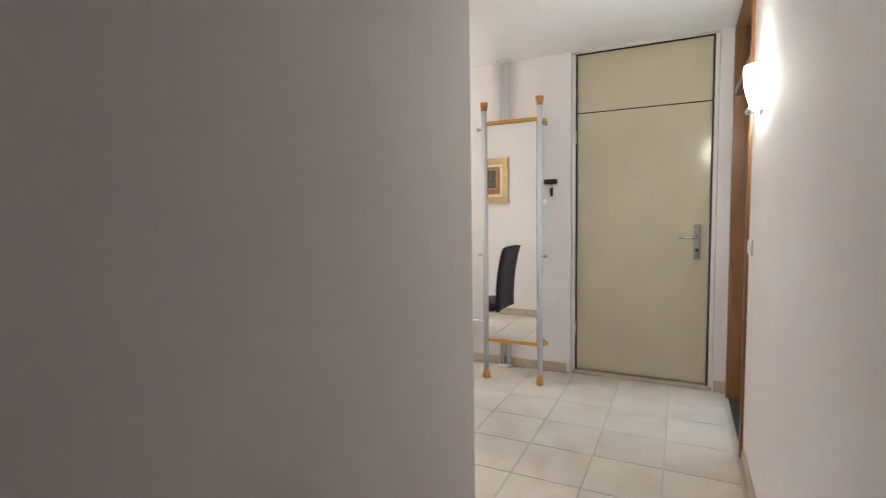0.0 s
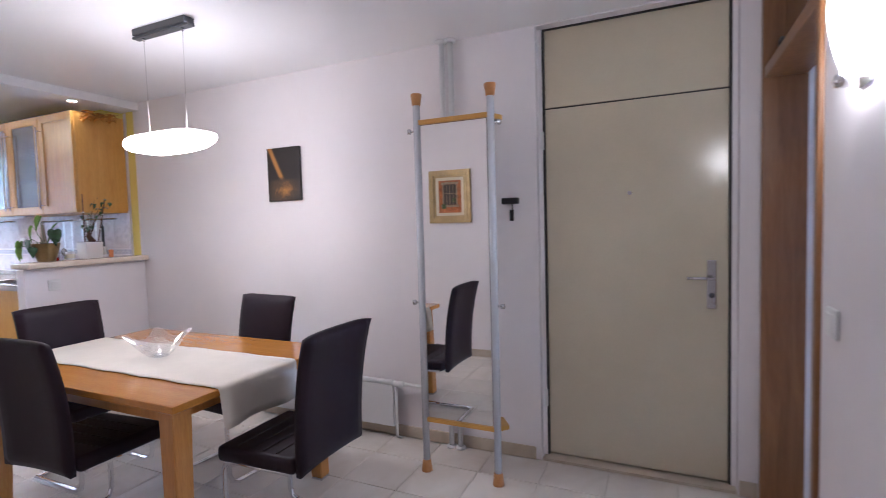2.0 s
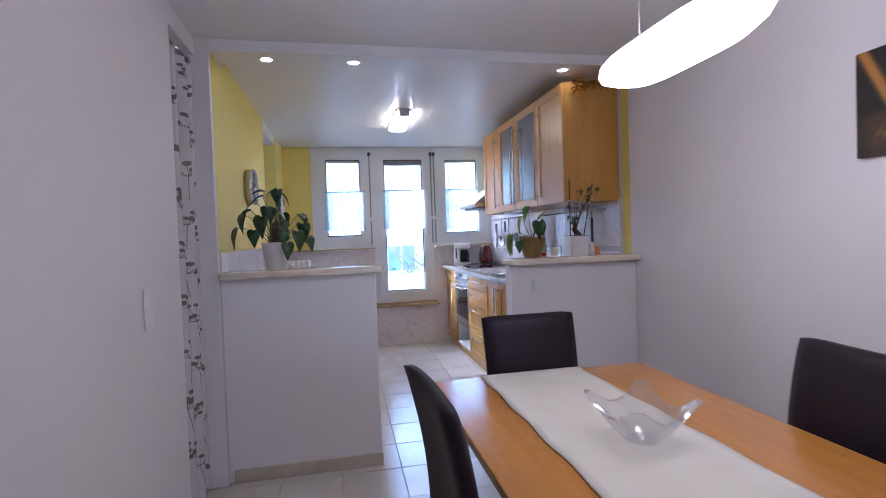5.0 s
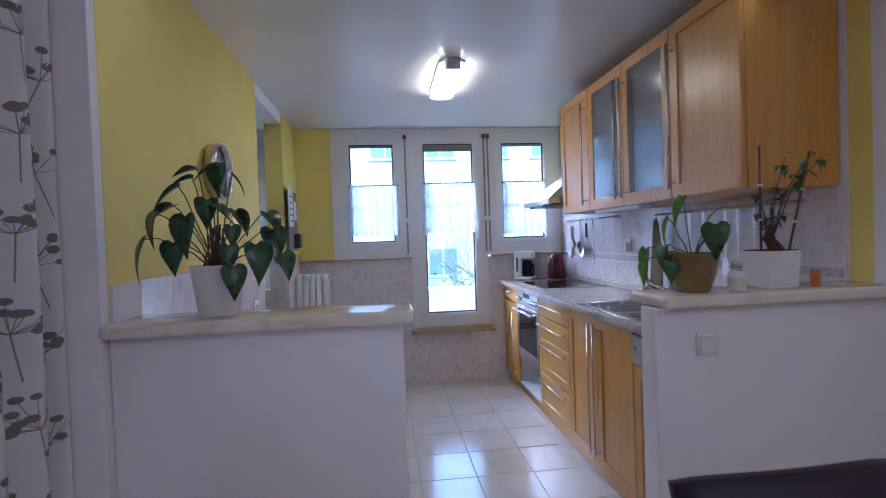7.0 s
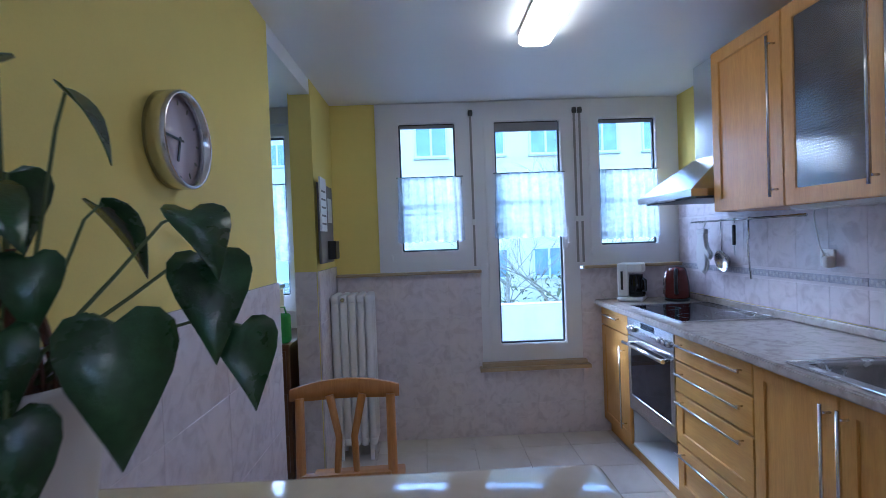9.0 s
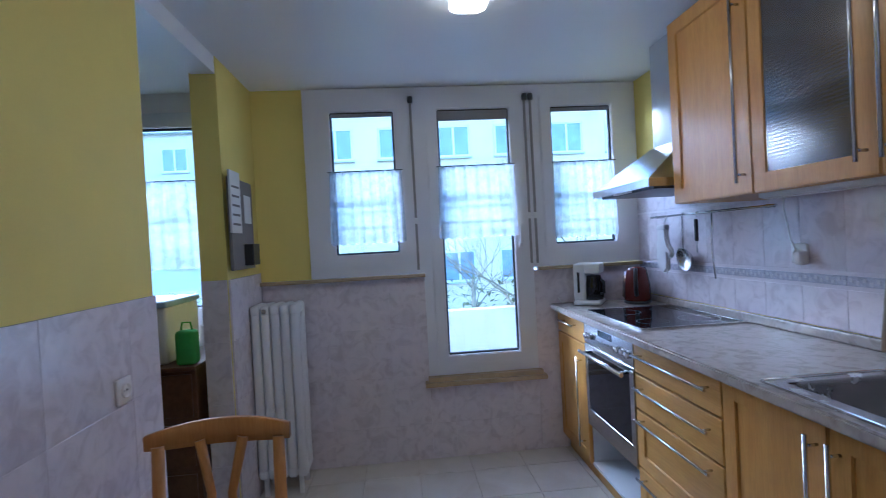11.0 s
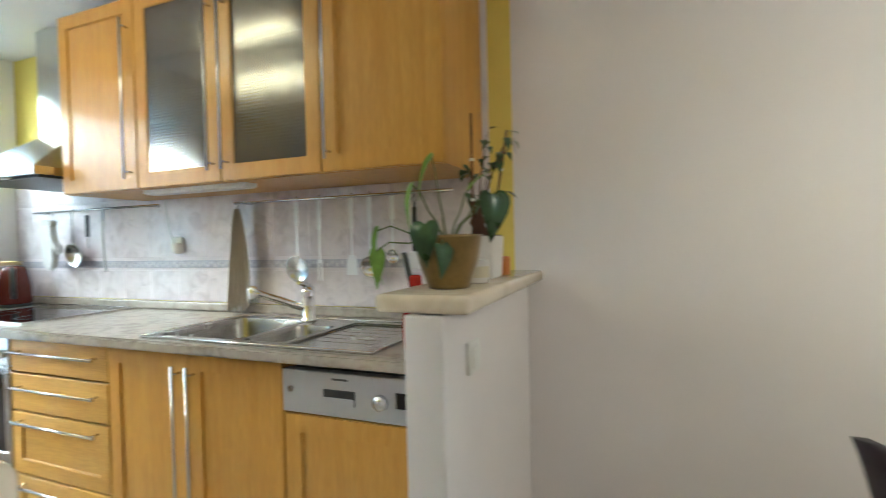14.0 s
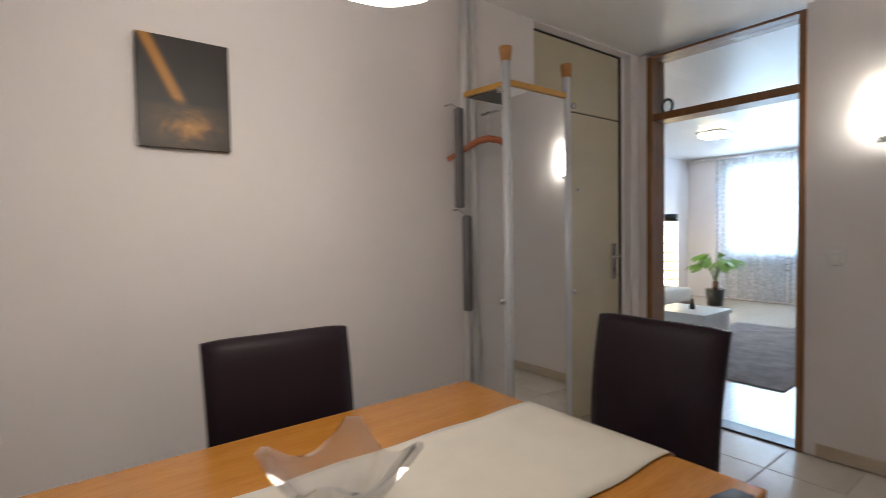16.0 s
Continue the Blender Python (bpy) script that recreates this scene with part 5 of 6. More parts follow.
def ladle(x, length, r, name="ladle", label="steel ladle hanging from the rail", flat=False):
    t = hung(name, label, x, 1.50)
    part("handle", boxes((-0.010, 0.010, -0.010, -0.006, -length * 0.45, -0.012), (-0.004, 0.004, -0.010, -0.006, -length, -length * 0.45), bev=0.0015), UTENSIL, t)
    prof = [(0, -r * (0.2 if flat else 0.9)), (r * 0.6, -r * (0.16 if flat else 0.65)), (r * 0.93, -r * (0.06 if flat else 0.2)), (r, 0), (r * 0.96, 0.001), (r * 0.85, -r * 0.1), (0, -r * (0.14 if flat else 0.8))]
    part("bowl", turn(lathe(prof, 24), pose(0, -0.012, -length - r * 0.8, 100, 0, 0)), STEEL, t)


ladle(-5.262, 0.262, 0.060, "skimmer", "perforated steel skimmer hanging from the rail", True)
ladle(-4.892, 0.265, 0.045)
ladle(-4.786, 0.235, 0.030, "ladle", "small steel ladle hanging from the rail")
t = hung("meat_fork", "steel meat fork hanging from the rail", -5.143, 1.50)
part("handle", boxes((-0.010, 0.010, -0.010, -0.006, -0.14, -0.012), (-0.0035, 0.0035, -0.010, -0.006, -0.27, -0.14), bev=0.001), UTENSIL, t)
part("tines", boxes((-0.011, 0.011, -0.010, -0.006, -0.285, -0.27), (-0.011, -0.007, -0.010, -0.006, -0.36, -0.285), (0.007, 0.011, -0.010, -0.006, -0.36, -0.285)), UTENSIL, t)
t = hung("spatula", "steel spatula hanging from the rail", -4.980, 1.50)
part("handle", boxes((-0.010, 0.010, -0.010, -0.006, -0.14, -0.012), (-0.0035, 0.0035, -0.010, -0.006, -0.25, -0.14), bev=0.001), UTENSIL, t)
part("blade", prism([(-0.012, 0.0), (0.012, 0.0), (0.024, -0.025), (0.026, -0.085), (-0.026, -0.085), (-0.024, -0.025)], -0.001, 0.001), UTENSIL, t).matrix_local = pose(0, -0.008, -0.25, 90, 0, 0)
t = hung("whisk_brush", "black-handled kitchen brush hanging from the rail", -4.685, 1.50)
part("handle", rounded(-0.010, 0.010, -0.018, -0.002, -0.24, -0.06, 0.006, 2), BLACK, t)
part("loop", tube([(0, -0.009, -0.065), (0.008, -0.009, -0.03), (0, -0.009, -0.012), (-0.008, -0.009, -0.03), (0, -0.009, -0.065)], 0.002, 6), BLACK, t)
part("head", rounded(-0.022, 0.022, -0.022, 0.0, -0.31, -0.24, 0.005, 2), POTWHITE, t)
t = hung("peeler", "black-handled peeler hanging from the rail", -6.66, 1.515)
part("handle", rounded(-0.011, 0.011, -0.018, -0.002, -0.15, -0.03, 0.006, 2), BLACK, t)
part("blade", box(-0.006, 0.006, -0.010, -0.008, -0.21, -0.15), STEEL, t)
t = hung("long_hook", "bent steel kitchen tongs hanging from the rail", -6.53, 1.515)
part("arm", tube([(0, -0.008, -0.01), (0.0, -0.008, -0.10), (-0.008, -0.008, -0.12), (-0.004, -0.008, -0.22), (0.012, -0.008, -0.34)], 0.005, 8), STEEL, t)
t = hung("sieve", "round steel sieve hanging from the rail", -6.79, 1.515)
part("handle", tube([(0, -0.008, -0.01), (0, -0.008, -0.19)], 0.004, 8), STEEL, t)
part("bowl", turn(lathe([(0, -0.045), (0.04, -0.035), (0.062, -0.012), (0.068, 0), (0.064, 0.0), (0.058, -0.012), (0, -0.042)], 24), pose(0, -0.012, -0.25, 100, 0, 0)), STEEL, t)


def cloth_hung(name, label, x, z0, z1, w, material, pinch=0.25, at_y=0.02):
    """A cloth gathered at the top and falling in folds."""
    t = thing(name, label, name.replace("_", " "), (x, YT - 0.045, 1.50))
    bm = bmesh.new()
    rows = []
    for j in range(15):
        v = j / 14
        ww = w * (pinch + (1 - pinch) * min(1, v * 1.6) ** 0.7)
        z = (z1 - 1.50) + (z0 - z1) * v
        rows.append([bm.verts.new((ww * (k / 20 - 0.5) + 0.012 * v * math.sin(v * 4), -at_y - 0.010 * math.sin(k * 1.25 + v) * (0.4 + v), z - 0.012 * math.sin(k * 0.9) * v)) for k in range(21)])
    for a, b in zip(rows, rows[1:]):
        for k in range(20):
            bm.faces.new((a[k], a[k + 1], b[k + 1], b[k])).smooth = True
    c = part("cloth", bm, material, t)
    so = c.modifiers.new("thickness", "SOLIDIFY")
    so.thickness = 0.006
    part("loop", tube([(0, -at_y, z1 - 1.51), (0, -0.004, z1 - 1.47), (0, 0.0, 0.008)], 0.003, 6), material, t)


cloth_hung("dish_towel", "beige dish towel hanging in folds from the rail", -5.59, 1.005, 1.47, 0.115, TOWEL, 0.2)
t = thing("oven_mitt", "white oven mitt hanging from the rail", "oven mitt", (-6.955, YT - 0.045, 1.515))
outline = [(-0.042, -0.05), (0.042, -0.05), (0.050, -0.13), (0.062, -0.165), (0.090, -0.185), (0.102, -0.215), (0.092, -0.240), (0.070, -0.245), (0.056, -0.230),
           (0.056, -0.275), (0.042, -0.318), (0.012, -0.338), (-0.024, -0.332), (-0.052, -0.300), (-0.064, -0.240), (-0.060, -0.160), (-0.048, -0.12)]
bm = turn(prism(outline, -0.015, 0.015), pose(0, -0.030, 0, 90, 0, 0))
bmesh.ops.bevel(bm, geom=[e for e in bm.edges if abs(e.verts[0].co.y - e.verts[1].co.y) < 0.001], offset=0.011, segments=3, affect="EDGES")
part("glove", bm, MITT, t)
part("cuff", rounded(-0.047, 0.047, -0.047, -0.013, -0.085, -0.048, 0.010, 3), MITT, t, "padded cuff")
part("loop", tube([(0, -0.028, -0.05), (0, -0.008, -0.01), (0, 0, 0.008)], 0.003, 6), MITT, t)
sk = switch((-6.045, YT - 0.001, 1.31), 0, "white double socket with a plug on the tiled wall", True)
part("plug", rounded(0.018, 0.05, -0.05, -0.008, -0.045, 0.01, 0.008, 2), POTWHITE, sk, "pale plug with cable")
part("cable", tube([(0.03, -0.04, 0.0), (0.0, -0.045, 0.06), (-0.03, -0.03, 0.12), (-0.06, -0.02, 0.20), (-0.05, -0.02, 0.235)], 0.003, 6), PLASTIC, sk)

# worktop appliances
cm = thing("coffee_maker", "white filter coffee maker with a dark glass jug", "coffee maker", (-7.275, 3.725, 0.981), rz=58)
part("base", rounded(-0.085, 0.085, -0.10, 0.10, 0, 0.03, 0.012, 3), PLASTIC, cm)
part("tower", rounded(-0.085, -0.01, -0.075, 0.10, 0.03, 0.265, 0.012, 3), PLASTIC, cm)
part("water_gauge", box(-0.06, -0.045, -0.078, -0.074, 0.08, 0.21), BLACK, cm)
part("filter_holder", rounded(-0.02, 0.085, -0.075, 0.08, 0.20, 0.265, 0.012, 3), PLASTIC, cm)
jg = part("jug", lathe([(0, 0.031), (0.055, 0.031), (0.062, 0.05), (0.060, 0.13), (0.045, 0.17), (0.047, 0.185), (0, 0.185)], 24, (0.032, -0.012, 0)), BLACKGLASS, cm, "dark glass coffee jug")
part("handle", tube([(0.085, -0.05, 0.16), (0.105, -0.075, 0.15), (0.105, -0.075, 0.08), (0.08, -0.045, 0.07)], 0.008, 8), BLACK, jg)
part("cable", tube([(-0.07, 0.09, 0.02), (-0.14, 0.12, 0.006), (-0.19, 0.02, 0.005), (-0.20, -0.02, 0.04)], 0.004, 6), PLASTIC, cm)
kt = thing("electric_kettle", "dark red electric kettle with a steel front", "kettle", (-7.175, 4.000, 0.981), rz=-30)
part("body", lathe([(0, 0.018), (0.078, 0.018), (0.082, 0.03), (0.078, 0.12), (0.062, 0.205), (0.054, 0.225), (0, 0.235)], 28), KETTLERED, kt)
part("base", lathe([(0, 0), (0.08, 0), (0.084, 0.008), (0.078, 0.017), (0, 0.017)], 28), BLACK, kt)
part("handle", tube([(0.05, 0.0, 0.215), (0.10, 0, 0.215), (0.118, 0, 0.18), (0.112, 0, 0.09), (0.082, 0, 0.055)], 0.012, 10), BLACK, kt)
part("spout", rounded(-0.085, -0.045, -0.025, 0.025, 0.18, 0.225, 0.010, 2), KETTLERED, kt)
part("front_plate", tube([(-0.0, -0.078, 0.04), (0.0, -0.074, 0.14), (0, -0.058, 0.20)], 0.014, 10), STEEL, kt)
rp = thing("red_canister", "tall glossy red enamel canister behind the low wall", "canister", (-4.440, 3.580, 0.9875))
part("body", lathe([(0, 0), (0.043, 0), (0.047, 0.008), (0.050, 0.05), (0.049, 0.095), (0.043, 0.125), (0.034, 0.134), (0, 0.138)], 30), REDGLOSS, rp)
part("knob", lathe([(0, 0.136), (0.010, 0.136), (0.013, 0.142), (0.010, 0.150), (0, 0.151)], 16), BLACK, rp)
t = thing("red_brush", "small red and black dish brush leaning on the ledge", "brush", (-4.44, 3.60, 1.02), rz=20)
part("handle", tube([(0, 0, 0.0), (-0.03, 0.0, 0.16), (-0.05, 0.0, 0.25)], 0.008, 8), BLACK, t)
part("head", rounded(-0.035, 0.0, -0.015, 0.015, 0.15, 0.185, 0.008, 2), REDGLOSS, t)

# ---- plants and ledge things ----


def heart_leaf(bm, at, direction, length, width, droop=0.35, up=(0, 0, 1)):
    """One heart-shaped leaf, folded along its rib and drooping to the tip."""
    d = Vector(direction).normalized()
    s = d.cross(Vector(up))
    s = s.normalized() if s.length > 0.05 else d.orthogonal().normalized()
    n = s.cross(d)
    prof = ((-0.10, 0.20), (-0.06, 0.38), (0.06, 0.49), (0.22, 0.50), (0.42, 0.42), (0.62, 0.28), (0.82, 0.13), (1.0, 0.0))
    mid, left, right = [], [], []
    for f, w in prof:
        base = Vector(at) + d * (max(f, 0.0) if w < 0.39 and f < 0 else f) * length - n * droop * length * max(f, 0) ** 2
        if f < 0:
            c = Vector(at)
        else:
            c = base
        mid.append(bm.verts.new(c))
        e = Vector(at) + d * f * length - n * droop * length * max(f, 0) ** 2
        left.append(bm.verts.new(e + s * w * width + n * 0.16 * w * width))
        right.append(bm.verts.new(e - s * w * width + n * 0.30 * w * width))
    for k in range(len(prof) - 1):
        for a in (left, right):
            q = [mid[k], mid[k + 1], a[k + 1], a[k]]
            bm.faces.new(q if a is right else q[::-1]).smooth = True
    return bm


def leafy_plant(name, label, at, pot, soil_z, leaves, stem_mat, leaf_mat, curl=0.06, wide=0.80):
    """A pot with heart leaves, each on a curved stem; leaves: (x, y, z, dx, dy, dz, length)."""
    p = thing(name, label, "potted plant", at)
    pot(p)
    for k, (x, y, z, dx, dy, dz, l) in enumerate(leaves):
        root = Vector((x * 0.10, y * 0.12, soil_z))
        tip = Vector((x, y, z))
        m = (root + tip) / 2 + Vector((0, 0, curl * 0.3 + 0.02 * abs(y)))
        st = part("stem", tube([root, root.lerp(m, 0.5) + Vector((0, 0, 0.012)), m, m.lerp(tip, 0.6) + Vector((0, 0, 0.014)), tip], [0.0028, 0.0026, 0.0022, 0.002, 0.0018], 6), stem_mat, p)
        lf2 = part("leaf", heart_leaf(bmesh.new(), tip, (dx, dy, dz), l * 1.06, l * wide), leaf_mat, st)
        so = lf2.modifiers.new("thickness", "SOLIDIFY")
        so.thickness = 0.0012
    return p


def white_pot(p):
    part("pot", lathe([(0, 0), (0.062, 0), (0.066, 0.004), (0.086, 0.165), (0.088, 0.172), (0.083, 0.172), (0.080, 0.155), (0, 0.150)], 36), POTWHITE, p)
    part("soil", lathe([(0, 0.158), (0.05, 0.160), (0.080, 0.154)], 24), SOIL, p)
    rng = random.Random(3)
    for k in range(34):
        a, r = rng.uniform(0, 6.28), rng.uniform(0.01, 0.058)
        part("aerial_root", tube([(r * math.cos(a), r * math.sin(a), 0.155), (r * 0.7 * math.cos(a + 0.6), r * 0.7 * math.sin(a + 0.6), 0.19), (r * 0.5 * math.cos(a + 1.3), r * 0.5 * math.sin(a + 1.3), 0.19 + rng.uniform(0.01, 0.12))], 0.0026, 5), TWIG, p)


# y runs along the ledge, z up, x towards the dining table
ph = leafy_plant("philodendron", "leafy heart-leaf plant in a white pot on the stone ledge", (-4.305, 1.895, 1.185), white_pot, 0.165, [
    (-0.02, -0.06, 0.5, -0.2, -1.0, 0.1, 0.085), (0.02, 0.02, 0.505, 0.3, -1.0, -0.3, 0.085), (0.05, 0.03, 0.5, 0.3, -0.1, -1.0, 0.095), (-0.03, 0.05, 0.48, -0.2, 0.7, -0.7, 0.08),
    (0.03, -0.06, 0.465, 0.3, -1.0, -0.2, 0.08), (0.04, -0.1, 0.435, 0.3, -0.9, -0.5, 0.1), (-0.02, -0.145, 0.38, -0.2, -1.0, -0.25, 0.09), (0.03, -0.18, 0.35, 0.3, -0.3, -1.0, 0.11),
    (0.02, -0.22, 0.265, 0.3, -0.45, -1.0, 0.13), (0.09, -0.065, 0.333, 0.3, -0.1, -1.0, 0.125), (0.05, -0.12, 0.25, 0.3, 0.0, -1.0, 0.1), (0.03, -0.02, 0.385, 0.3, 0.1, -1.0, 0.085),
    (0.05, 0.01, 0.37, 0.3, 0.9, -0.4, 0.09), (-0.09, 0.15, 0.35, 0.6, 0.7, -0.6, 0.095), (-0.11, 0.16, 0.29, 0.6, 0.35, -1.0, 0.12), (0.05, 0.065, 0.3, 0.3, 0.2, -1.0, 0.07),
    (0.08, 0.06, 0.235, 0.3, 0.1, -1.0, 0.085), (0.1, 0.08, 0.165, 0.3, 0.15, -1.0, 0.10), (0.05, 0.14, 0.235, 0.3, 0.3, -1.0, 0.125), (-0.13, 0.19, 0.20, 0.6, 0.5, -0.9, 0.10),
    (-0.07, -0.05, 0.40, -0.6, -0.3, -0.6, 0.10), (-0.09, 0.04, 0.36, -0.7, 0.3, -0.6, 0.10),
], STEM, LEAF)
ph.scale = (0.9, 0.9, 0.9)


def bronze_pot(p):
    part("pot", lathe([(0, 0), (0.050, 0), (0.053, 0.004), (0.060, 0.026), (0.072, 0.060), (0.081, 0.100), (0.085, 0.124), (0.087, 0.131), (0.082, 0.131), (0.078, 0.108), (0, 0.104)], 40), POTBRONZE, p, "bronze-brown glazed round pot")
    part("soil", lathe([(0, 0.114), (0.05, 0.115), (0.079, 0.110)], 24), SOIL, p)


leafy_plant("anthurium", "sparse pale-green leafy plant in a bronze glazed pot", (-4.30, 3.455, 1.185), bronze_pot, 0.113, [
    (-0.035, -0.01, 0.325, -0.55, -0.15, -0.75, 0.100), (-0.075, -0.04, 0.255, -0.30, -0.30, -1.0, 0.105), (-0.150, -0.085, 0.145, -0.25, -0.1, -1.0, 0.120), (-0.150, -0.095, 0.095, 0.2, -0.2, -1.0, 0.085),
    (0.050, 0.03, 0.245, 0.35, 0.25, 0.7, 0.065),
], STEM, LEAFPALE, 0.02, 0.46)
leafy_plant("anthurium_shoot", "dark heart-shaped leaves growing beside the bronze pot", (-4.30, 3.455, 1.185), lambda p: part("node", lathe([(0, 0.113), (0.012, 0.115), (0.0, 0.135)], 8), TWIG, p), 0.113, [
    (-0.022, -0.088, 0.155, 0.02, -0.28, -1.0, 0.092), (0.020, -0.092, 0.105, 0.25, -0.10, -1.0, 0.070), (0.115, 0.005, 0.225, 0.18, -0.15, -1.0, 0.105), (0.085, 0.03, 0.215, 0.4, 0.2, -0.8, 0.075),
], STEM, LEAF, 0.03)

sq = thing("orchid_plant", "thin staked plant with small dark leaves in a square white pot", "potted plant", (-4.32, 3.765, 1.185))
bm = bmesh.new()
bmesh.ops.create_cube(bm, size=1.0)
for v in bm.verts:
    k = 0.100 if v.co.z > 0 else 0.090
    v.co = (math.copysign(k, v.co.x), math.copysign(k, v.co.y) , 0.128 if v.co.z > 0 else 0.0)
bmesh.ops.bevel(bm, geom=bm.edges[:], offset=0.005, segments=2, affect="EDGES")
turn(bm, Matrix.Diagonal((0.66, 0.64, 1, 1)))
part("pot", bm, POTWHITE, sq)
part("soil", box(-0.060, 0.060, -0.058, 0.058, 0.126, 0.131), SOIL, sq)
rng = random.Random(11)
for x0, y0, x1, y1, h in ((-0.005, -0.03, -0.005, -0.03, 0.50), (0.03, 0.045, 0.075, 0.09, 0.465)):
    stk = part("stake", tube([(x0, y0, 0.12), (x1, y1, h)], 0.004, 8), TWIG, sq, "thin brown support stake")
    for f in (0.3, 0.62):
        cx, cy, cz = x0 + (x1 - x0) * f, y0 + (y1 - y0) * f, 0.12 + (h - 0.12) * f
        part("clip", tube([(cx, cy, cz), (cx, cy, cz + 0.008)], 0.008, 8), PLASTIC, stk)
for k in range(5):
    part("root", tube([(rng.uniform(-0.02, 0.02), rng.uniform(-0.03, 0.03), 0.13), (rng.uniform(-0.02, 0.02), rng.uniform(-0.02, 0.02), 0.17), (0, 0, 0.22)], [0.012, 0.008, 0.004], 8), TWIG, sq)
for s in range(9):
    y1, z1 = rng.uniform(-0.06, 0.16), rng.uniform(0.25, 0.46)
    x1 = rng.uniform(-0.03, 0.11)
    pts = [(0, 0, 0.15), (x1 * 0.4, y1 * 0.4, 0.15 + (z1 - 0.15) * 0.6), (x1, y1, z1)]
    tw = part("twig", tube(pts, [0.0026, 0.002, 0.0012], 6), TWIG, sq)
    bm = bmesh.new()
    for k in range(5):
        f = 0.35 + 0.65 * k / 4
        c = Vector(pts[1]).lerp(Vector(pts[2]), f) + Vector((rng.uniform(-0.012, 0.012),) * 3)
        heart_leaf(bm, c, (rng.uniform(-1, 1), rng.uniform(-1, 1), rng.uniform(-0.9, 0.3)), rng.uniform(0.03, 0.048), rng.uniform(0.018, 0.028))
    tagged(part("foliage", bm, LEAF, tw), kind="stuff")

cd = thing("candle_jar", "small pale candle in a printed glass on the ledge", "candle", (-4.266, 3.593, 1.185))
part("glass", lathe([(0, 0), (0.026, 0), (0.028, 0.004), (0.028, 0.06), (0.025, 0.06), (0, 0.05)], 20), POTWHITE, cd)
part("label", lathe([(0.0284, 0.015), (0.0286, 0.02), (0.0286, 0.04), (0.0284, 0.045)], 20), MAT, cd)
part("lid", lathe([(0, 0.056), (0.024, 0.057), (0.022, 0.064), (0, 0.065)], 18), PAPER, cd)
single("orange_candle", lathe([(0, 0), (0.016, 0), (0.017, 0.055), (0.012, 0.06), (0, 0.056)], 18), ORANGE, "short orange candle beside the square pot", "candle", at=(-4.268, 3.891, 1.185))
fl = thing("dried_flower_garland", "orange dried flower cluster on top of the wall cabinet", "dried flowers", (-4.365, 3.86, 2.335))
rng = random.Random(2)
for k in range(9):
    bm = bmesh.new()
    c = Vector((rng.uniform(-0.05, 0.06), rng.uniform(-0.10, 0.14), rng.uniform(-0.05, 0.03)))
    for q in range(10):
        a = 6.283 * q / 10
        heart_leaf(bm, c, (math.cos(a), math.sin(a), 0.35 * math.sin(q * 2.1)), 0.055, 0.032)
    part("flower", bm, FLOWER, fl)
part("stalk", tube([(-0.08, 0.10, -0.008), (0, 0.0, 0.0), (0.04, -0.09, -0.01)], 0.006, 6), TWIG, fl)

# wall clock
ck = thing("wall_clock", "round silver-rimmed wall clock on the yellow wall", "clock", (-5.18, 1.603, 1.752))
rot = pose(0, 0, 0, -90, 0, 0)
part("rim", turn(lathe([(0.122, 0.0), (0.131, 0.002), (0.132, 0.052), (0.127, 0.058), (0.121, 0.054), (0.119, 0.03)], 48), rot), STEEL, ck, "silver metal rim")
part("face", turn(lathe([(0, 0.0), (0.122, 0.0), (0.121, 0.026), (0, 0.026)], 48), rot), CLOCKFACE, ck)
part("hour_hand", turn(boxes((-0.004, 0.004, -0.01, 0.06, 0.028, 0.031)), rot @ pose(0, 0, 0, 0, 0, -15)), BLACK, ck)
part("minute_hand", turn(boxes((-0.003, 0.003, -0.012, 0.095, 0.031, 0.034)), rot @ pose(0, 0, 0, 0, 0, -92)), BLACK, ck)
for k in range(12):
    part("hour_mark", turn(box(-0.003, 0.003, 0.095, 0.110, 0.026, 0.0275), rot @ pose(0, 0, 0, 0, 0, 30 * k)), DARKMETAL, ck)
switch((-5.805, 1.612, 1.02), 180, "cream socket on the tiled side wall", True, POTWHITE)

# column radiator in the kitchen corner
cr = thing("column_radiator", "tall white column radiator under the kitchen window", "radiator", (-7.20, 1.76, 0))
for k in range(5):
    y = -0.112 + 0.056 * k
    for x in (-0.07, 0.07):
        part("column", rounded(x - 0.034, x + 0.034, y - 0.0265, y + 0.0265, 0.14, 1.09, 0.018, 3), ENAMEL, cr)
    part("head", rounded(-0.11, 0.11, y - 0.027, y + 0.027, 1.055, 1.118, 0.020, 3), ENAMEL, cr)
    part("base", rounded(-0.11, 0.11, y - 0.027, y + 0.027, 0.10, 0.16, 0.020, 3), ENAMEL, cr)
for x in (-0.08, 0.08):
    for y in (-0.1, 0.1):
        part("foot", box(x - 0.012, x + 0.012, y - 0.012, y + 0.012, 0, 0.105), ENAMEL, cr)
part("plug", tube([(0.105, -0.055, 1.085), (0.122, -0.055, 1.085)], 0.014, 12), STEEL, cr)

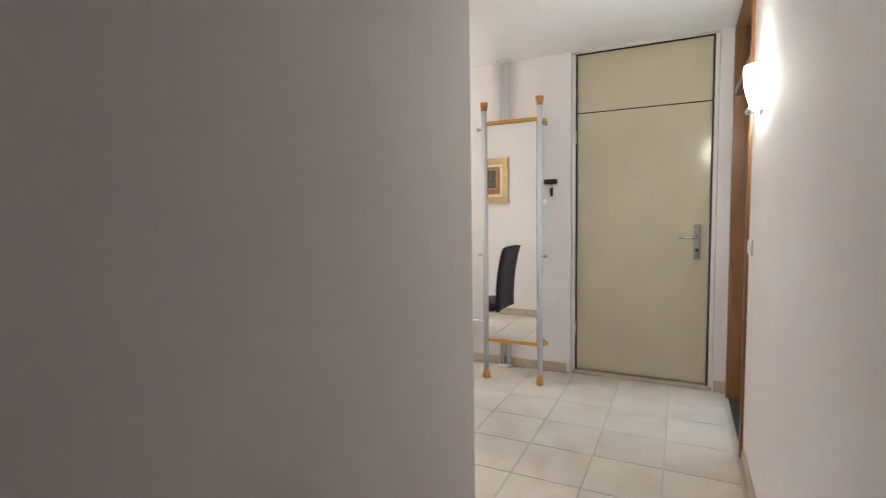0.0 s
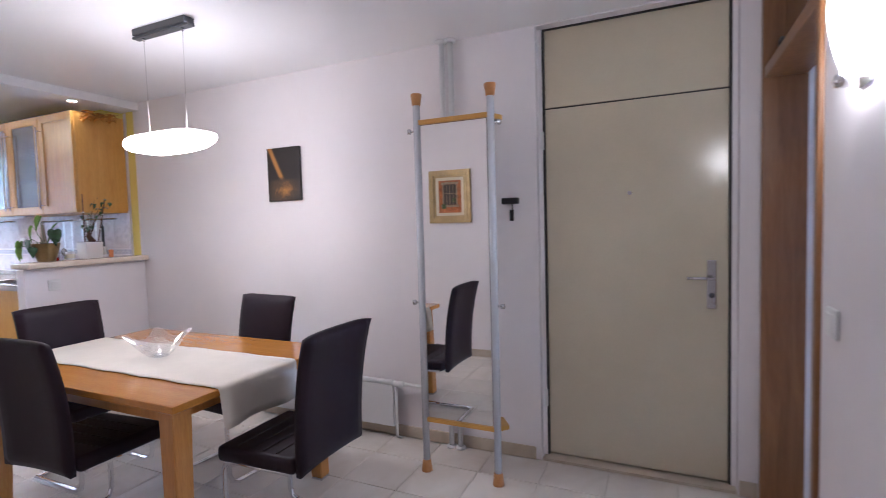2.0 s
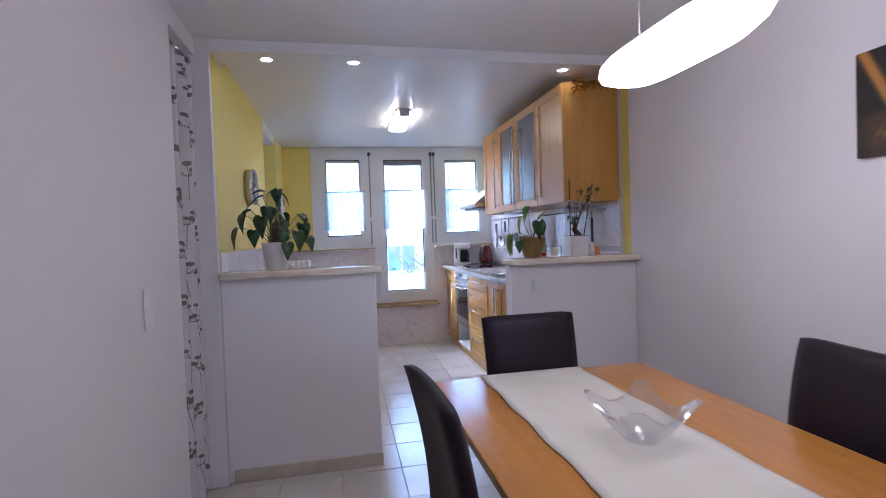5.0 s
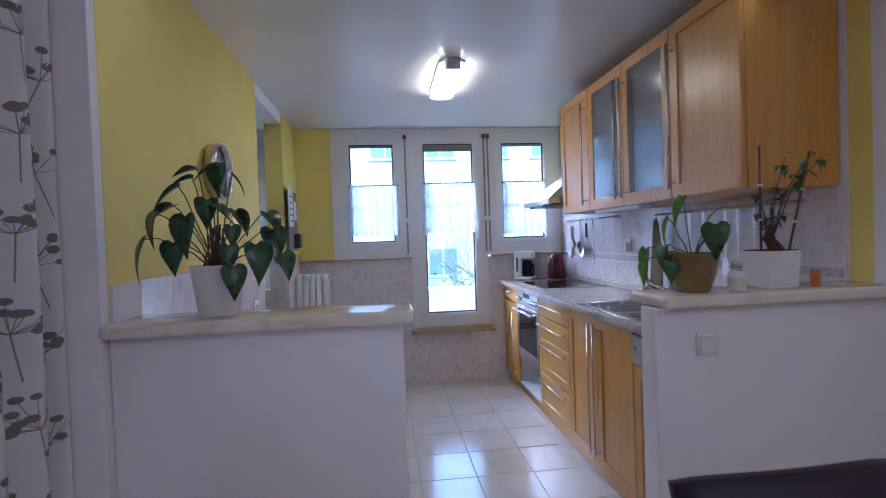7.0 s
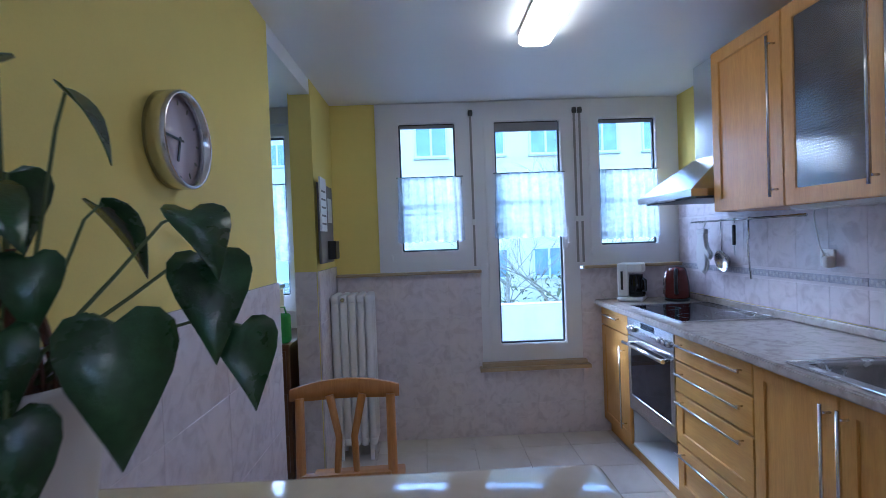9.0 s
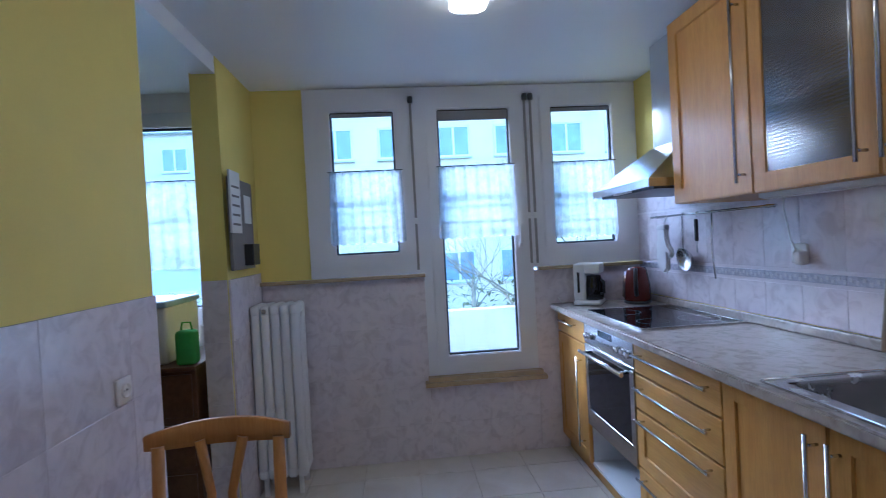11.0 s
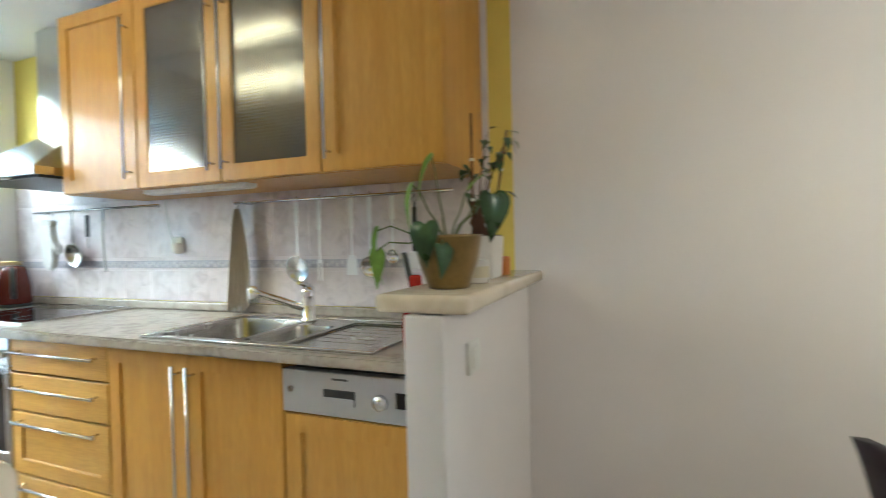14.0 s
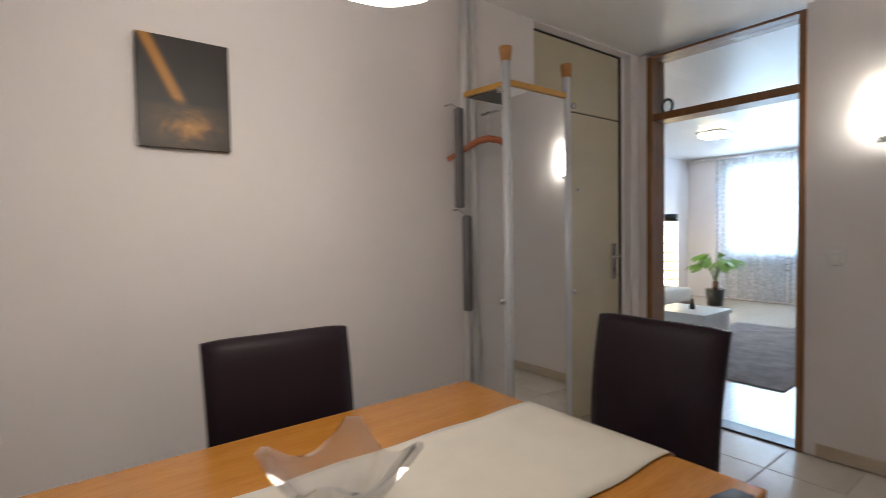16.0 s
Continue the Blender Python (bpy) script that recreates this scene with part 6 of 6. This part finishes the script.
# pin board and calendar on the stub
pb = thing("pin_board", "grey pin board with notes and a pen box", "pin board", (-7.0, 1.620, 1.58))
part("board", box(-0.22, 0.16, 0, 0.018, -0.24, 0.26, 0.003), BOARD, pb)
part("calendar", box(0.03, 0.19, 0.019, 0.03, -0.04, 0.29), PAPER, pb, "white paper calendar")
part("note", box(-0.18, -0.06, 0.019, 0.021, 0.02, 0.18), PAPER, pb)
part("pen_box", box(-0.14, -0.02, 0.018, 0.07, -0.22, -0.10, 0.004), BLACK, pb, "black pen box")
for z in (0.0, 0.05, 0.10, 0.15, 0.2):
    part("print_line", box(0.05, 0.17, 0.0301, 0.0306, z, z + 0.012), BOARD, pb)

# wooden kitchen chair
kc = thing("kitchen_chair", "beech kitchen chair with curved top rail and slats", "chair", (-5.60, 1.965, 0), rz=2)
bm = bmesh.new()
rows = []
for k in range(17):
    u = k / 8 - 1
    x = -0.03 + 0.035 * (1 - u * u) * -1
    zt, zb = 0.955 - 0.022 * u * u, 0.885 - 0.004 * u * u + 0.012 * abs(u) ** 4
    rows.append([bm.verts.new((x + dx, 0.198 * u, z)) for dx, z in ((-0.011, zb), (0.011, zb), (0.011, zt), (-0.011, zt))])
for a, b in zip(rows, rows[1:]):
    for k in range(4):
        bm.faces.new((a[k], a[(k + 1) % 4], b[(k + 1) % 4], b[k])).smooth = True
bm.faces.new(rows[0])
bm.faces.new(rows[-1])
bmesh.ops.bevel(bm, geom=[e for e in bm.edges if e.is_manifold and e.calc_face_angle(0) > 0.8], offset=0.006, segments=2, affect="EDGES")
part("top_rail", bm, BEECHLEG, kc)
for s in (-1, 1):
    part("back_leg", tube([(-0.04, 0.165 * s, 0.0), (0.0, 0.165 * s, 0.45), (-0.03, 0.165 * s, 0.90)], [0.016, 0.019, 0.017], 10), BEECHLEG, kc)
    part("front_leg", tube([(-0.40, 0.17 * s, 0.0), (-0.39, 0.17 * s, 0.44)], [0.015, 0.019], 10), BEECHLEG, kc)
    bm = tube([(-0.005, 0.05 * s, 0.46), (-0.012, 0.035 * s, 0.62), (-0.03, 0.028 * s, 0.75), (-0.05, 0.06 * s, 0.90)], [0.014, 0.013, 0.013, 0.016], 8)
    part("slat", bm, BEECHLEG, kc)
    part("side_rail", box(-0.39, 0.0, 0.16 * s - 0.009, 0.16 * s + 0.009, 0.385, 0.43), BEECHLEG, kc)
part("seat", rounded(-0.42, 0.01, -0.20, 0.20, 0.435, 0.462, 0.010, 3), BEECHLEG, kc)
part("cross_rail", box(-0.013, 0.013, -0.16, 0.16, 0.60, 0.63), BEECHLEG, kc)

# side room seen past the kitchen wall
ch = thing("wooden_chest", "dark brown wooden chest of drawers in the side room", "chest", (-7.10, 1.12, 0))
part("body", box(-0.28, 0.28, -0.30, 0.30, 0.03, 0.84, 0.004), DARKWOOD, ch)
for z in (0.08, 0.34, 0.60):
    d = part("drawer", box(0.28, 0.295, -0.28, 0.28, z, z + 0.22, 0.004), DARKWOOD, ch)
    part("knob", tube([(0.295, 0.0, z + 0.11), (0.315, 0.0, z + 0.11)], 0.012, 10), STEEL, d)
part("top", box(-0.29, 0.31, -0.31, 0.31, 0.84, 0.862, 0.004), DARKWOOD, ch)
part("plinth", box(-0.27, 0.27, -0.29, 0.29, 0, 0.03), DARKWOOD, ch)
wm = thing("storage_box", "pale plastic storage box on the wooden chest", "box", (-7.10, 1.06, 0.863))
part("body", box(-0.2, 0.22, -0.2, 0.2, 0, 0.30, 0.012), POTWHITE, wm)
part("lid", box(-0.21, 0.23, -0.21, 0.21, 0.30, 0.335, 0.010), BLUEBIN, wm)
gb = thing("green_bag", "bright green cloth bag beside the box", "bag", (-6.87, 1.37, 0.863))
part("bag", rounded(-0.03, 0.05, -0.05, 0.05, 0, 0.18, 0.02, 3), GREENBAG, gb)
part("handle", tube([(0.01, -0.03, 0.17), (0.01, -0.02, 0.22), (0.01, 0.02, 0.22), (0.01, 0.03, 0.17)], 0.005, 6), GREENBAG, gb)

# ---- living room ----
bd = thing("daybed", "white upholstered daybed with a white cover", "daybed", (2.90, 5.88, 0))
part("base", box(-0.75, 0.75, -0.42, 0.42, 0.08, 0.26, 0.01), DARKWOOD, bd)
part("mattress", rounded(-0.76, 0.76, -0.44, 0.44, 0.26, 0.44, 0.05, 4), LINEN, bd)
part("cushion", rounded(-0.70, -0.2, -0.35, 0.35, 0.44, 0.58, 0.06, 4), CURTAIN, bd)
for sx in (-1, 1):
    for sy in (-1, 1):
        part("leg", box(0.7 * sx - 0.03, 0.7 * sx + 0.03, 0.36 * sy - 0.03, 0.36 * sy + 0.03, 0, 0.08), DARKWOOD, bd)
lt = thing("low_table", "low white square coffee table", "table", (2.15, 4.75, 0))
part("tabletop", box(-0.30, 0.30, -0.30, 0.30, 0.36, 0.40, 0.004), PLASTIC, lt)
part("body", box(-0.28, 0.28, -0.28, 0.28, 0.0, 0.36), PLASTIC, lt)
single("vase", lathe([(0, 0), (0.025, 0), (0.03, 0.03), (0.012, 0.08), (0.016, 0.11), (0, 0.10)], 18), BLACK, "small dark vase on the coffee table", "vase", at=(2.15, 4.72, 0.40))
single("rug", box(1.25, 3.9, 3.6, 4.95, -0.002, 0.010, 0.003), RUG, "grey shaggy rug on the parquet floor", "rug")
flp = thing("floor_lamp", "lit paper floor lamp with a dark top", "floor lamp", (4.55, 6.22, 0))
part("shade", lathe([(0.10, 0.12), (0.105, 0.13), (0.105, 1.34), (0.10, 1.35)], 20), PAPERLAMP, flp, "glowing paper column")
for k in range(9):
    part("hoop", lathe([(0.1052, 0.15 + 0.14 * k), (0.109, 0.156 + 0.14 * k), (0.1052, 0.162 + 0.14 * k)], 20), BROWNWOOD, flp)
part("base", lathe([(0, 0), (0.11, 0), (0.11, 0.12), (0, 0.12)], 20), BLACK, flp)
part("top", lathe([(0, 1.35), (0.11, 1.35), (0.11, 1.46), (0, 1.46)], 20), BLACK, flp)
pp = thing("palm_plant", "green arching house palm in a dark pot", "potted plant", (5.15, 5.80, 0))
part("pot", lathe([(0, 0), (0.11, 0), (0.14, 0.26), (0.13, 0.26), (0, 0.24)], 24), BLACK, pp)
part("trunk", tube([(0, 0, 0.22), (0.01, 0, 0.38)], [0.05, 0.04], 10), TWIG, pp)
rng = random.Random(8)
for k in range(16):
    a, h, r = 6.283 * k / 16 + rng.uniform(-0.2, 0.2), rng.uniform(0.35, 0.62), rng.uniform(0.22, 0.42)
    tipx, tipy = r * math.cos(a), r * math.sin(a)
    fr = part("frond", tube([(0, 0, 0.36), (tipx * 0.4, tipy * 0.4, 0.36 + h * 0.8), (tipx, tipy, 0.30 + h * 0.8)], [0.006, 0.004, 0.002], 5), STEM, pp)
    bm = bmesh.new()
    for q in range(9):
        f = 0.25 + 0.75 * q / 8
        c = Vector((tipx * 0.4, tipy * 0.4, 0.36 + h * 0.8)).lerp(Vector((tipx, tipy, 0.30 + h * 0.8)), f)
        for s in (-1, 1):
            heart_leaf(bm, c, (math.cos(a + s * 0.9), math.sin(a + s * 0.9), -0.4), 0.15, 0.03)
    tagged(part("foliage", bm, LEAFPALE, fr), kind="stuff")
cl2 = thing("ceiling_lamp", "lit frosted living room ceiling lamp on a steel plate", "lamp", (3.55, 5.13, H))
part("plate", box(-0.16, 0.16, -0.16, 0.16, -0.02, -0.001, 0.004), STEEL, cl2)
part("diffuser", rounded(-0.13, 0.13, -0.13, 0.13, -0.075, -0.021, 0.02, 3), TUBEGLASS, cl2, "glowing frosted glass")
for y0, y1 in ((4.02, 5.05), (5.07, 6.15)):
    bm = bmesh.new()
    n = 60
    rows = [[bm.verts.new((5.95 + 0.03 * math.sin(k * 0.9), y0 + (y1 - y0) * k / n, z)) for k in range(n + 1)] for z in (0.03, 0.8, 1.6, 2.40)]
    for a, b in zip(rows, rows[1:]):
        for k in range(n):
            bm.faces.new((a[k], a[k + 1], b[k + 1], b[k])).smooth = True
    v = thing("voile_curtain", "sheer white floor-length curtain at the living room window", "curtain", group="living room voiles")
    part("cloth", bm, VOILE, v)
single("curtain_track", box(5.92, 5.98, 3.9, 6.64, 2.40, 2.43, 0.003), PLASTIC, "white curtain track under the ceiling", "curtain rail")

# ---- outside ----
structure("ground", box(-160, 160, -160, 160, -3.3, -3.0), GRASS, "winter lawn around the houses", "ground")
structure("balcony", boxes((-8.75, -7.70, 1.2, 5.2, -0.05, 0.25), (-8.75, -8.60, 1.2, 5.2, 0.25, 0.80), bev=0.005), STONE, "pale concrete balcony with a solid parapet", "balcony")


def facade(name, label, x, y0, y1, z0, z1, wall, cols, storeys, depth):
    f = thing(name, label, "building")
    part("wall", box(x - depth, x, y0, y1, z0, z1), wall, f)
    part("roof", box(x - depth - 0.4, x + 0.5, y0 - 0.4, y1 + 0.4, z1, z1 + 0.35), STONE, f)
    w = (y1 - y0) / cols
    for s in range(storeys):
        for c in range(cols):
            cy, cz = y0 + w * (c + 0.5), z0 + 1.6 + 2.8 * s
            wn = part("window", boxes((x, x + 0.06, cy - 0.75, cy - 0.66, cz - 0.7, cz + 0.7), (x, x + 0.06, cy + 0.66, cy + 0.75, cz - 0.7, cz + 0.7), (x, x + 0.06, cy - 0.66, cy + 0.66, cz + 0.61, cz + 0.7), (x, x + 0.06, cy - 0.66, cy + 0.66, cz - 0.7, cz - 0.61), (x, x + 0.06, cy - 0.05, cy + 0.05, cz - 0.61, cz + 0.61)), PVC, f)
            part("pane", box(x + 0.004, x + 0.03, cy - 0.66, cy + 0.66, cz - 0.61, cz + 0.61), FACADEPANE, wn)
            part("sill", box(x, x + 0.14, cy - 0.8, cy + 0.8, cz - 0.78, cz - 0.71), STONE, wn)
    return f


facade("apartment_building", "cream rendered apartment building with rows of windows", -26.0, -3.95, 14.25, -4.1, 7.6, FACADE, 7, 4, 9)
facade("apartment_building", "white rendered apartment building behind the trees", -34.0, -26.0, -5.0, -3.0, 8.5, FACADEWHITE, 6, 4, 9)
facade("apartment_building", "white rendered apartment building behind the trees", -33.0, 15.0, 36.0, -3.0, 8.5, FACADEWHITE, 6, 4, 9)


def bare_tree(at, height, seed):
    t = thing("bare_tree", "leafless winter tree with fine branches", "tree", at)
    rng = random.Random(seed)
    part("trunk", tube([(0, 0, 0), (0.1, 0.05, height * 0.25), (0.0, 0.1, height * 0.5)], [0.11, 0.085, 0.06], 8), BARK, t)
    bm = bmesh.new()

    def grow(p, d, l, r, n):
        mid = p + d * l * 0.5 + Vector((rng.uniform(-1, 1), rng.uniform(-1, 1), rng.uniform(-0.2, 0.5))) * l * 0.08
        q = p + d * l
        add_tube(bm, [p, mid, q], [r, r * 0.8, r * 0.6], 5)
        if n:
            for _ in range(3):
                e = (d + Vector((rng.uniform(-1, 1), rng.uniform(-1, 1), rng.uniform(-0.3, 0.7))) * 0.75).normalized()
                grow(q if rng.random() < 0.6 else mid, e, l * rng.uniform(0.55, 0.8), r * 0.5, n - 1)
    for k in range(5):
        a = 6.283 * k / 5
        grow(Vector((0.0, 0.08, height * (0.3 + 0.05 * k))), Vector((math.cos(a), math.sin(a), 0.9)).normalized(), height * 0.22, 0.026, 4)
    tagged(part("branches", bm, BARK, t), kind="stuff")


bare_tree((-16.5, 6.9, -3.0), 8.0, 4)
bare_tree((-13.2, 5.0, -3.0), 5.6, 21)
bare_tree((-19.0, 4.6, -3.0), 6.5, 9)
bare_tree((-21.0, -1.5, -3.0), 6.5, 15)
hg2 = thing("hedge", "dull green winter hedge below the balcony", "hedge", (-20.5, 4, -3.0))
bm = bmesh.new()
rng = random.Random(6)
for k in range(3600):
    c = Vector((rng.gauss(0, 0.5), rng.uniform(-9, 9), rng.uniform(0.1, 2.6 + 0.7 * math.sin(k)) ))
    heart_leaf(bm, c, (rng.uniform(-1, 1), rng.uniform(-1, 1), rng.uniform(-1, 1)), 0.22, 0.16)
tagged(part("foliage", bm, HEDGE, hg2), kind="stuff")
part("stems", tube([(0, -9, 0.0), (0, 9, 0.0)], 0.1, 6), BARK, hg2)

# ---- tiles, each a piece of its own ----
PITCH, JOINT = 0.335, 0.005
tile_meshes = {}


def tile_mesh(w, h, t, material, key):
    """A tile lying in x and y, its top at z = 0, with an eased edge."""
    k = (key, round(w, 3), round(h, 3))
    if k not in tile_meshes:
        bm = bmesh.new()
        e = 0.0018 if key == "floor" else 0.0009
        a = [bm.verts.new((x, y, -t)) for x, y in ((0, 0), (w, 0), (w, h), (0, h))]
        b = [bm.verts.new((x, y, -e)) for x, y in ((0, 0), (w, 0), (w, h), (0, h))]
        c = [bm.verts.new((x, y, 0)) for x, y in ((e, e), (w - e, e), (w - e, h - e), (e, h - e))]
        for p, q in ((a, b), (b, c)):
            for i in range(4):
                bm.faces.new((p[i], p[(i + 1) % 4], q[(i + 1) % 4], q[i]))
        bm.faces.new(c)
        tile_meshes[k] = mesh_of("tile", bm, material)
    return tile_meshes[k]


def lay(parent, x0, x1, y0, y1, px, py, ox, oy, place, material, key, t=0.010, joint=JOINT):
    """Fills a rectangle with tiles on a grid; place turns plan (x, y) into a pose."""
    i0, i1 = math.floor((x0 - ox) / px), math.ceil((x1 - ox) / px)
    j0, j1 = math.floor((y0 - oy) / py), math.ceil((y1 - oy) / py)
    for i in range(i0, i1):
        for j in range(j0, j1):
            a, b = max(x0, ox + i * px) + joint / 2, min(x1, ox + (i + 1) * px) - joint / 2
            c, d = max(y0, oy + j * py) + joint / 2, min(y1, oy + (j + 1) * py) - joint / 2
            if b - a < 0.012 or d - c < 0.012:
                continue
            ob = new("tile", tile_mesh(b - a, d - c, t, material, key))
            ob.parent = parent
            ob.matrix_local = place(a, c)


def lift(a, c):
    return 0.0006 * math.sin(a * 37.7 + c * 91.3)


flat = lambda a, c: pose(a, c, lift(a, c))
lay(floor, -7.415, 0.19, 1.61, 4.145, PITCH, PITCH, -5.52, 2.893, flat, FLOORTILE, "floor")
lay(floor, -0.585, 0.19, -1.05, 1.61, PITCH, PITCH, -5.52, 2.893, flat, FLOORTILE, "floor")

# backsplash: grout bed, two rows of tiles and a border between
bs = structure("backsplash", boxes((-7.405, -4.395, 4.1415, 4.159, 1.023, 1.560), (-7.405, -6.28, 4.1415, 4.159, 1.560, 1.672)), WALLGROUT, "pale marbled wall tiles with a patterned border", "wall tiles")
north = lambda y: (lambda a, c: pose(a, y, c, 90, 0, 0))
lay(bs, -7.400, -4.400, 1.024, 1.178, 0.203, 0.30, -6.25, 0.881, north(4.140), WALLTILE, "wall", joint=0.0016)
lay(bs, -7.400, -4.400, 1.246, 1.558, 0.203, 0.30, -6.25, 1.246, north(4.140), WALLTILE, "wall", joint=0.0016)
lay(bs, -7.400, -4.400, 1.192, 1.232, 0.203, 0.04, -6.25, 1.192, north(4.138), BORDER, "border", joint=0.003)
lay(bs, -7.400, -4.400, 1.1795, 1.1905, 0.203, 0.011, -6.25, 1.1795, north(4.136), BORDERPALE, "list", joint=0.002)
lay(bs, -7.400, -4.400, 1.2335, 1.2445, 0.203, 0.011, -6.25, 1.2335, north(4.136), BORDERPALE, "list", joint=0.002)
lay(bs, -7.400, -6.285, 1.558, 1.670, 0.203, 0.30, -6.25, 1.546, north(4.140), WALLTILE, "wall", joint=0.0016)
bm = bmesh.new()
for k in range(117):
    x = -7.38 + k * 0.0254
    add_box(bm, x, x + 0.012, 4.1362, 4.139, 1.199 + 0.010 * (k % 2), 1.213 + 0.010 * (k % 2))
tagged(part("relief_pattern", bm, BORDERPALE, bs, "raised rope pattern on the border tiles"), kind="stuff")

# tiled foot of the kitchen side wall
south = lambda y: (lambda a, c: Matrix.Translation((0, y, 0)) @ pose(-a, 0, c, 90, 0, 180))
ts = structure("wall_tiles_south", box(-6.055, -4.265, 1.6005, 1.6105, 0, 1.292), WALLGROUT, "large pale marbled tiles on the kitchen side wall", "wall tiles")
lay(ts, 4.43, 6.058, 0.0, 1.296, 0.40, 0.325, 4.27, -0.004, south(1.612), WALLTILE, "south", t=0.009, joint=0.002)
tc = structure("wall_tiles_stub", box(-7.40, -6.835, 1.6055, 1.6155, 0, 1.292), WALLGROUT, "pale marbled tiles on the wall stub", "wall tiles")
lay(tc, 6.832, 7.40, 0.0, 1.296, 0.40, 0.325, 6.832, -0.004, south(1.617), WALLTILE, "stub", t=0.009, joint=0.002)
east = lambda x: (lambda a, c: Matrix.Translation((x, 0, 0)) @ pose(0, a, c, 90, 0, 90))
te = structure("wall_tiles_stub_end", box(-6.829, -6.8195, 1.475, 1.60, 0, 1.292), WALLGROUT, "pale marbled tiles on the wall stub end", "wall tiles")
lay(te, 1.472, 1.604, 0.0, 1.296, 0.40, 0.325, 1.472, -0.004, east(-6.818), WALLTILE, "end", t=0.009, joint=0.002)
# window wall
tw = structure("wall_tiles_west", boxes((-7.4195, -7.4085, 1.62, 2.66, 0, 1.208), (-7.4195, -7.4085, 2.662, 3.398, 0, 0.488), (-7.4195, -7.4085, 3.40, 4.14, 0, 1.208)), WALLGROUT, "pale marbled tiles under the kitchen windows", "wall tiles")
lay(tw, 1.62, 2.66, 0.0, 1.21, 0.40, 0.325, 1.62, -0.09, east(-7.407), WALLTILE, "west", t=0.009, joint=0.0012)
lay(tw, 2.663, 3.397, 0.0, 0.490, 0.40, 0.325, 1.62, -0.09, east(-7.407), WALLTILE, "west", t=0.009, joint=0.0012)
lay(tw, 3.40, 4.14, 0.0, 1.21, 0.40, 0.325, 1.62, -0.09, east(-7.407), WALLTILE, "west", t=0.009, joint=0.0012)
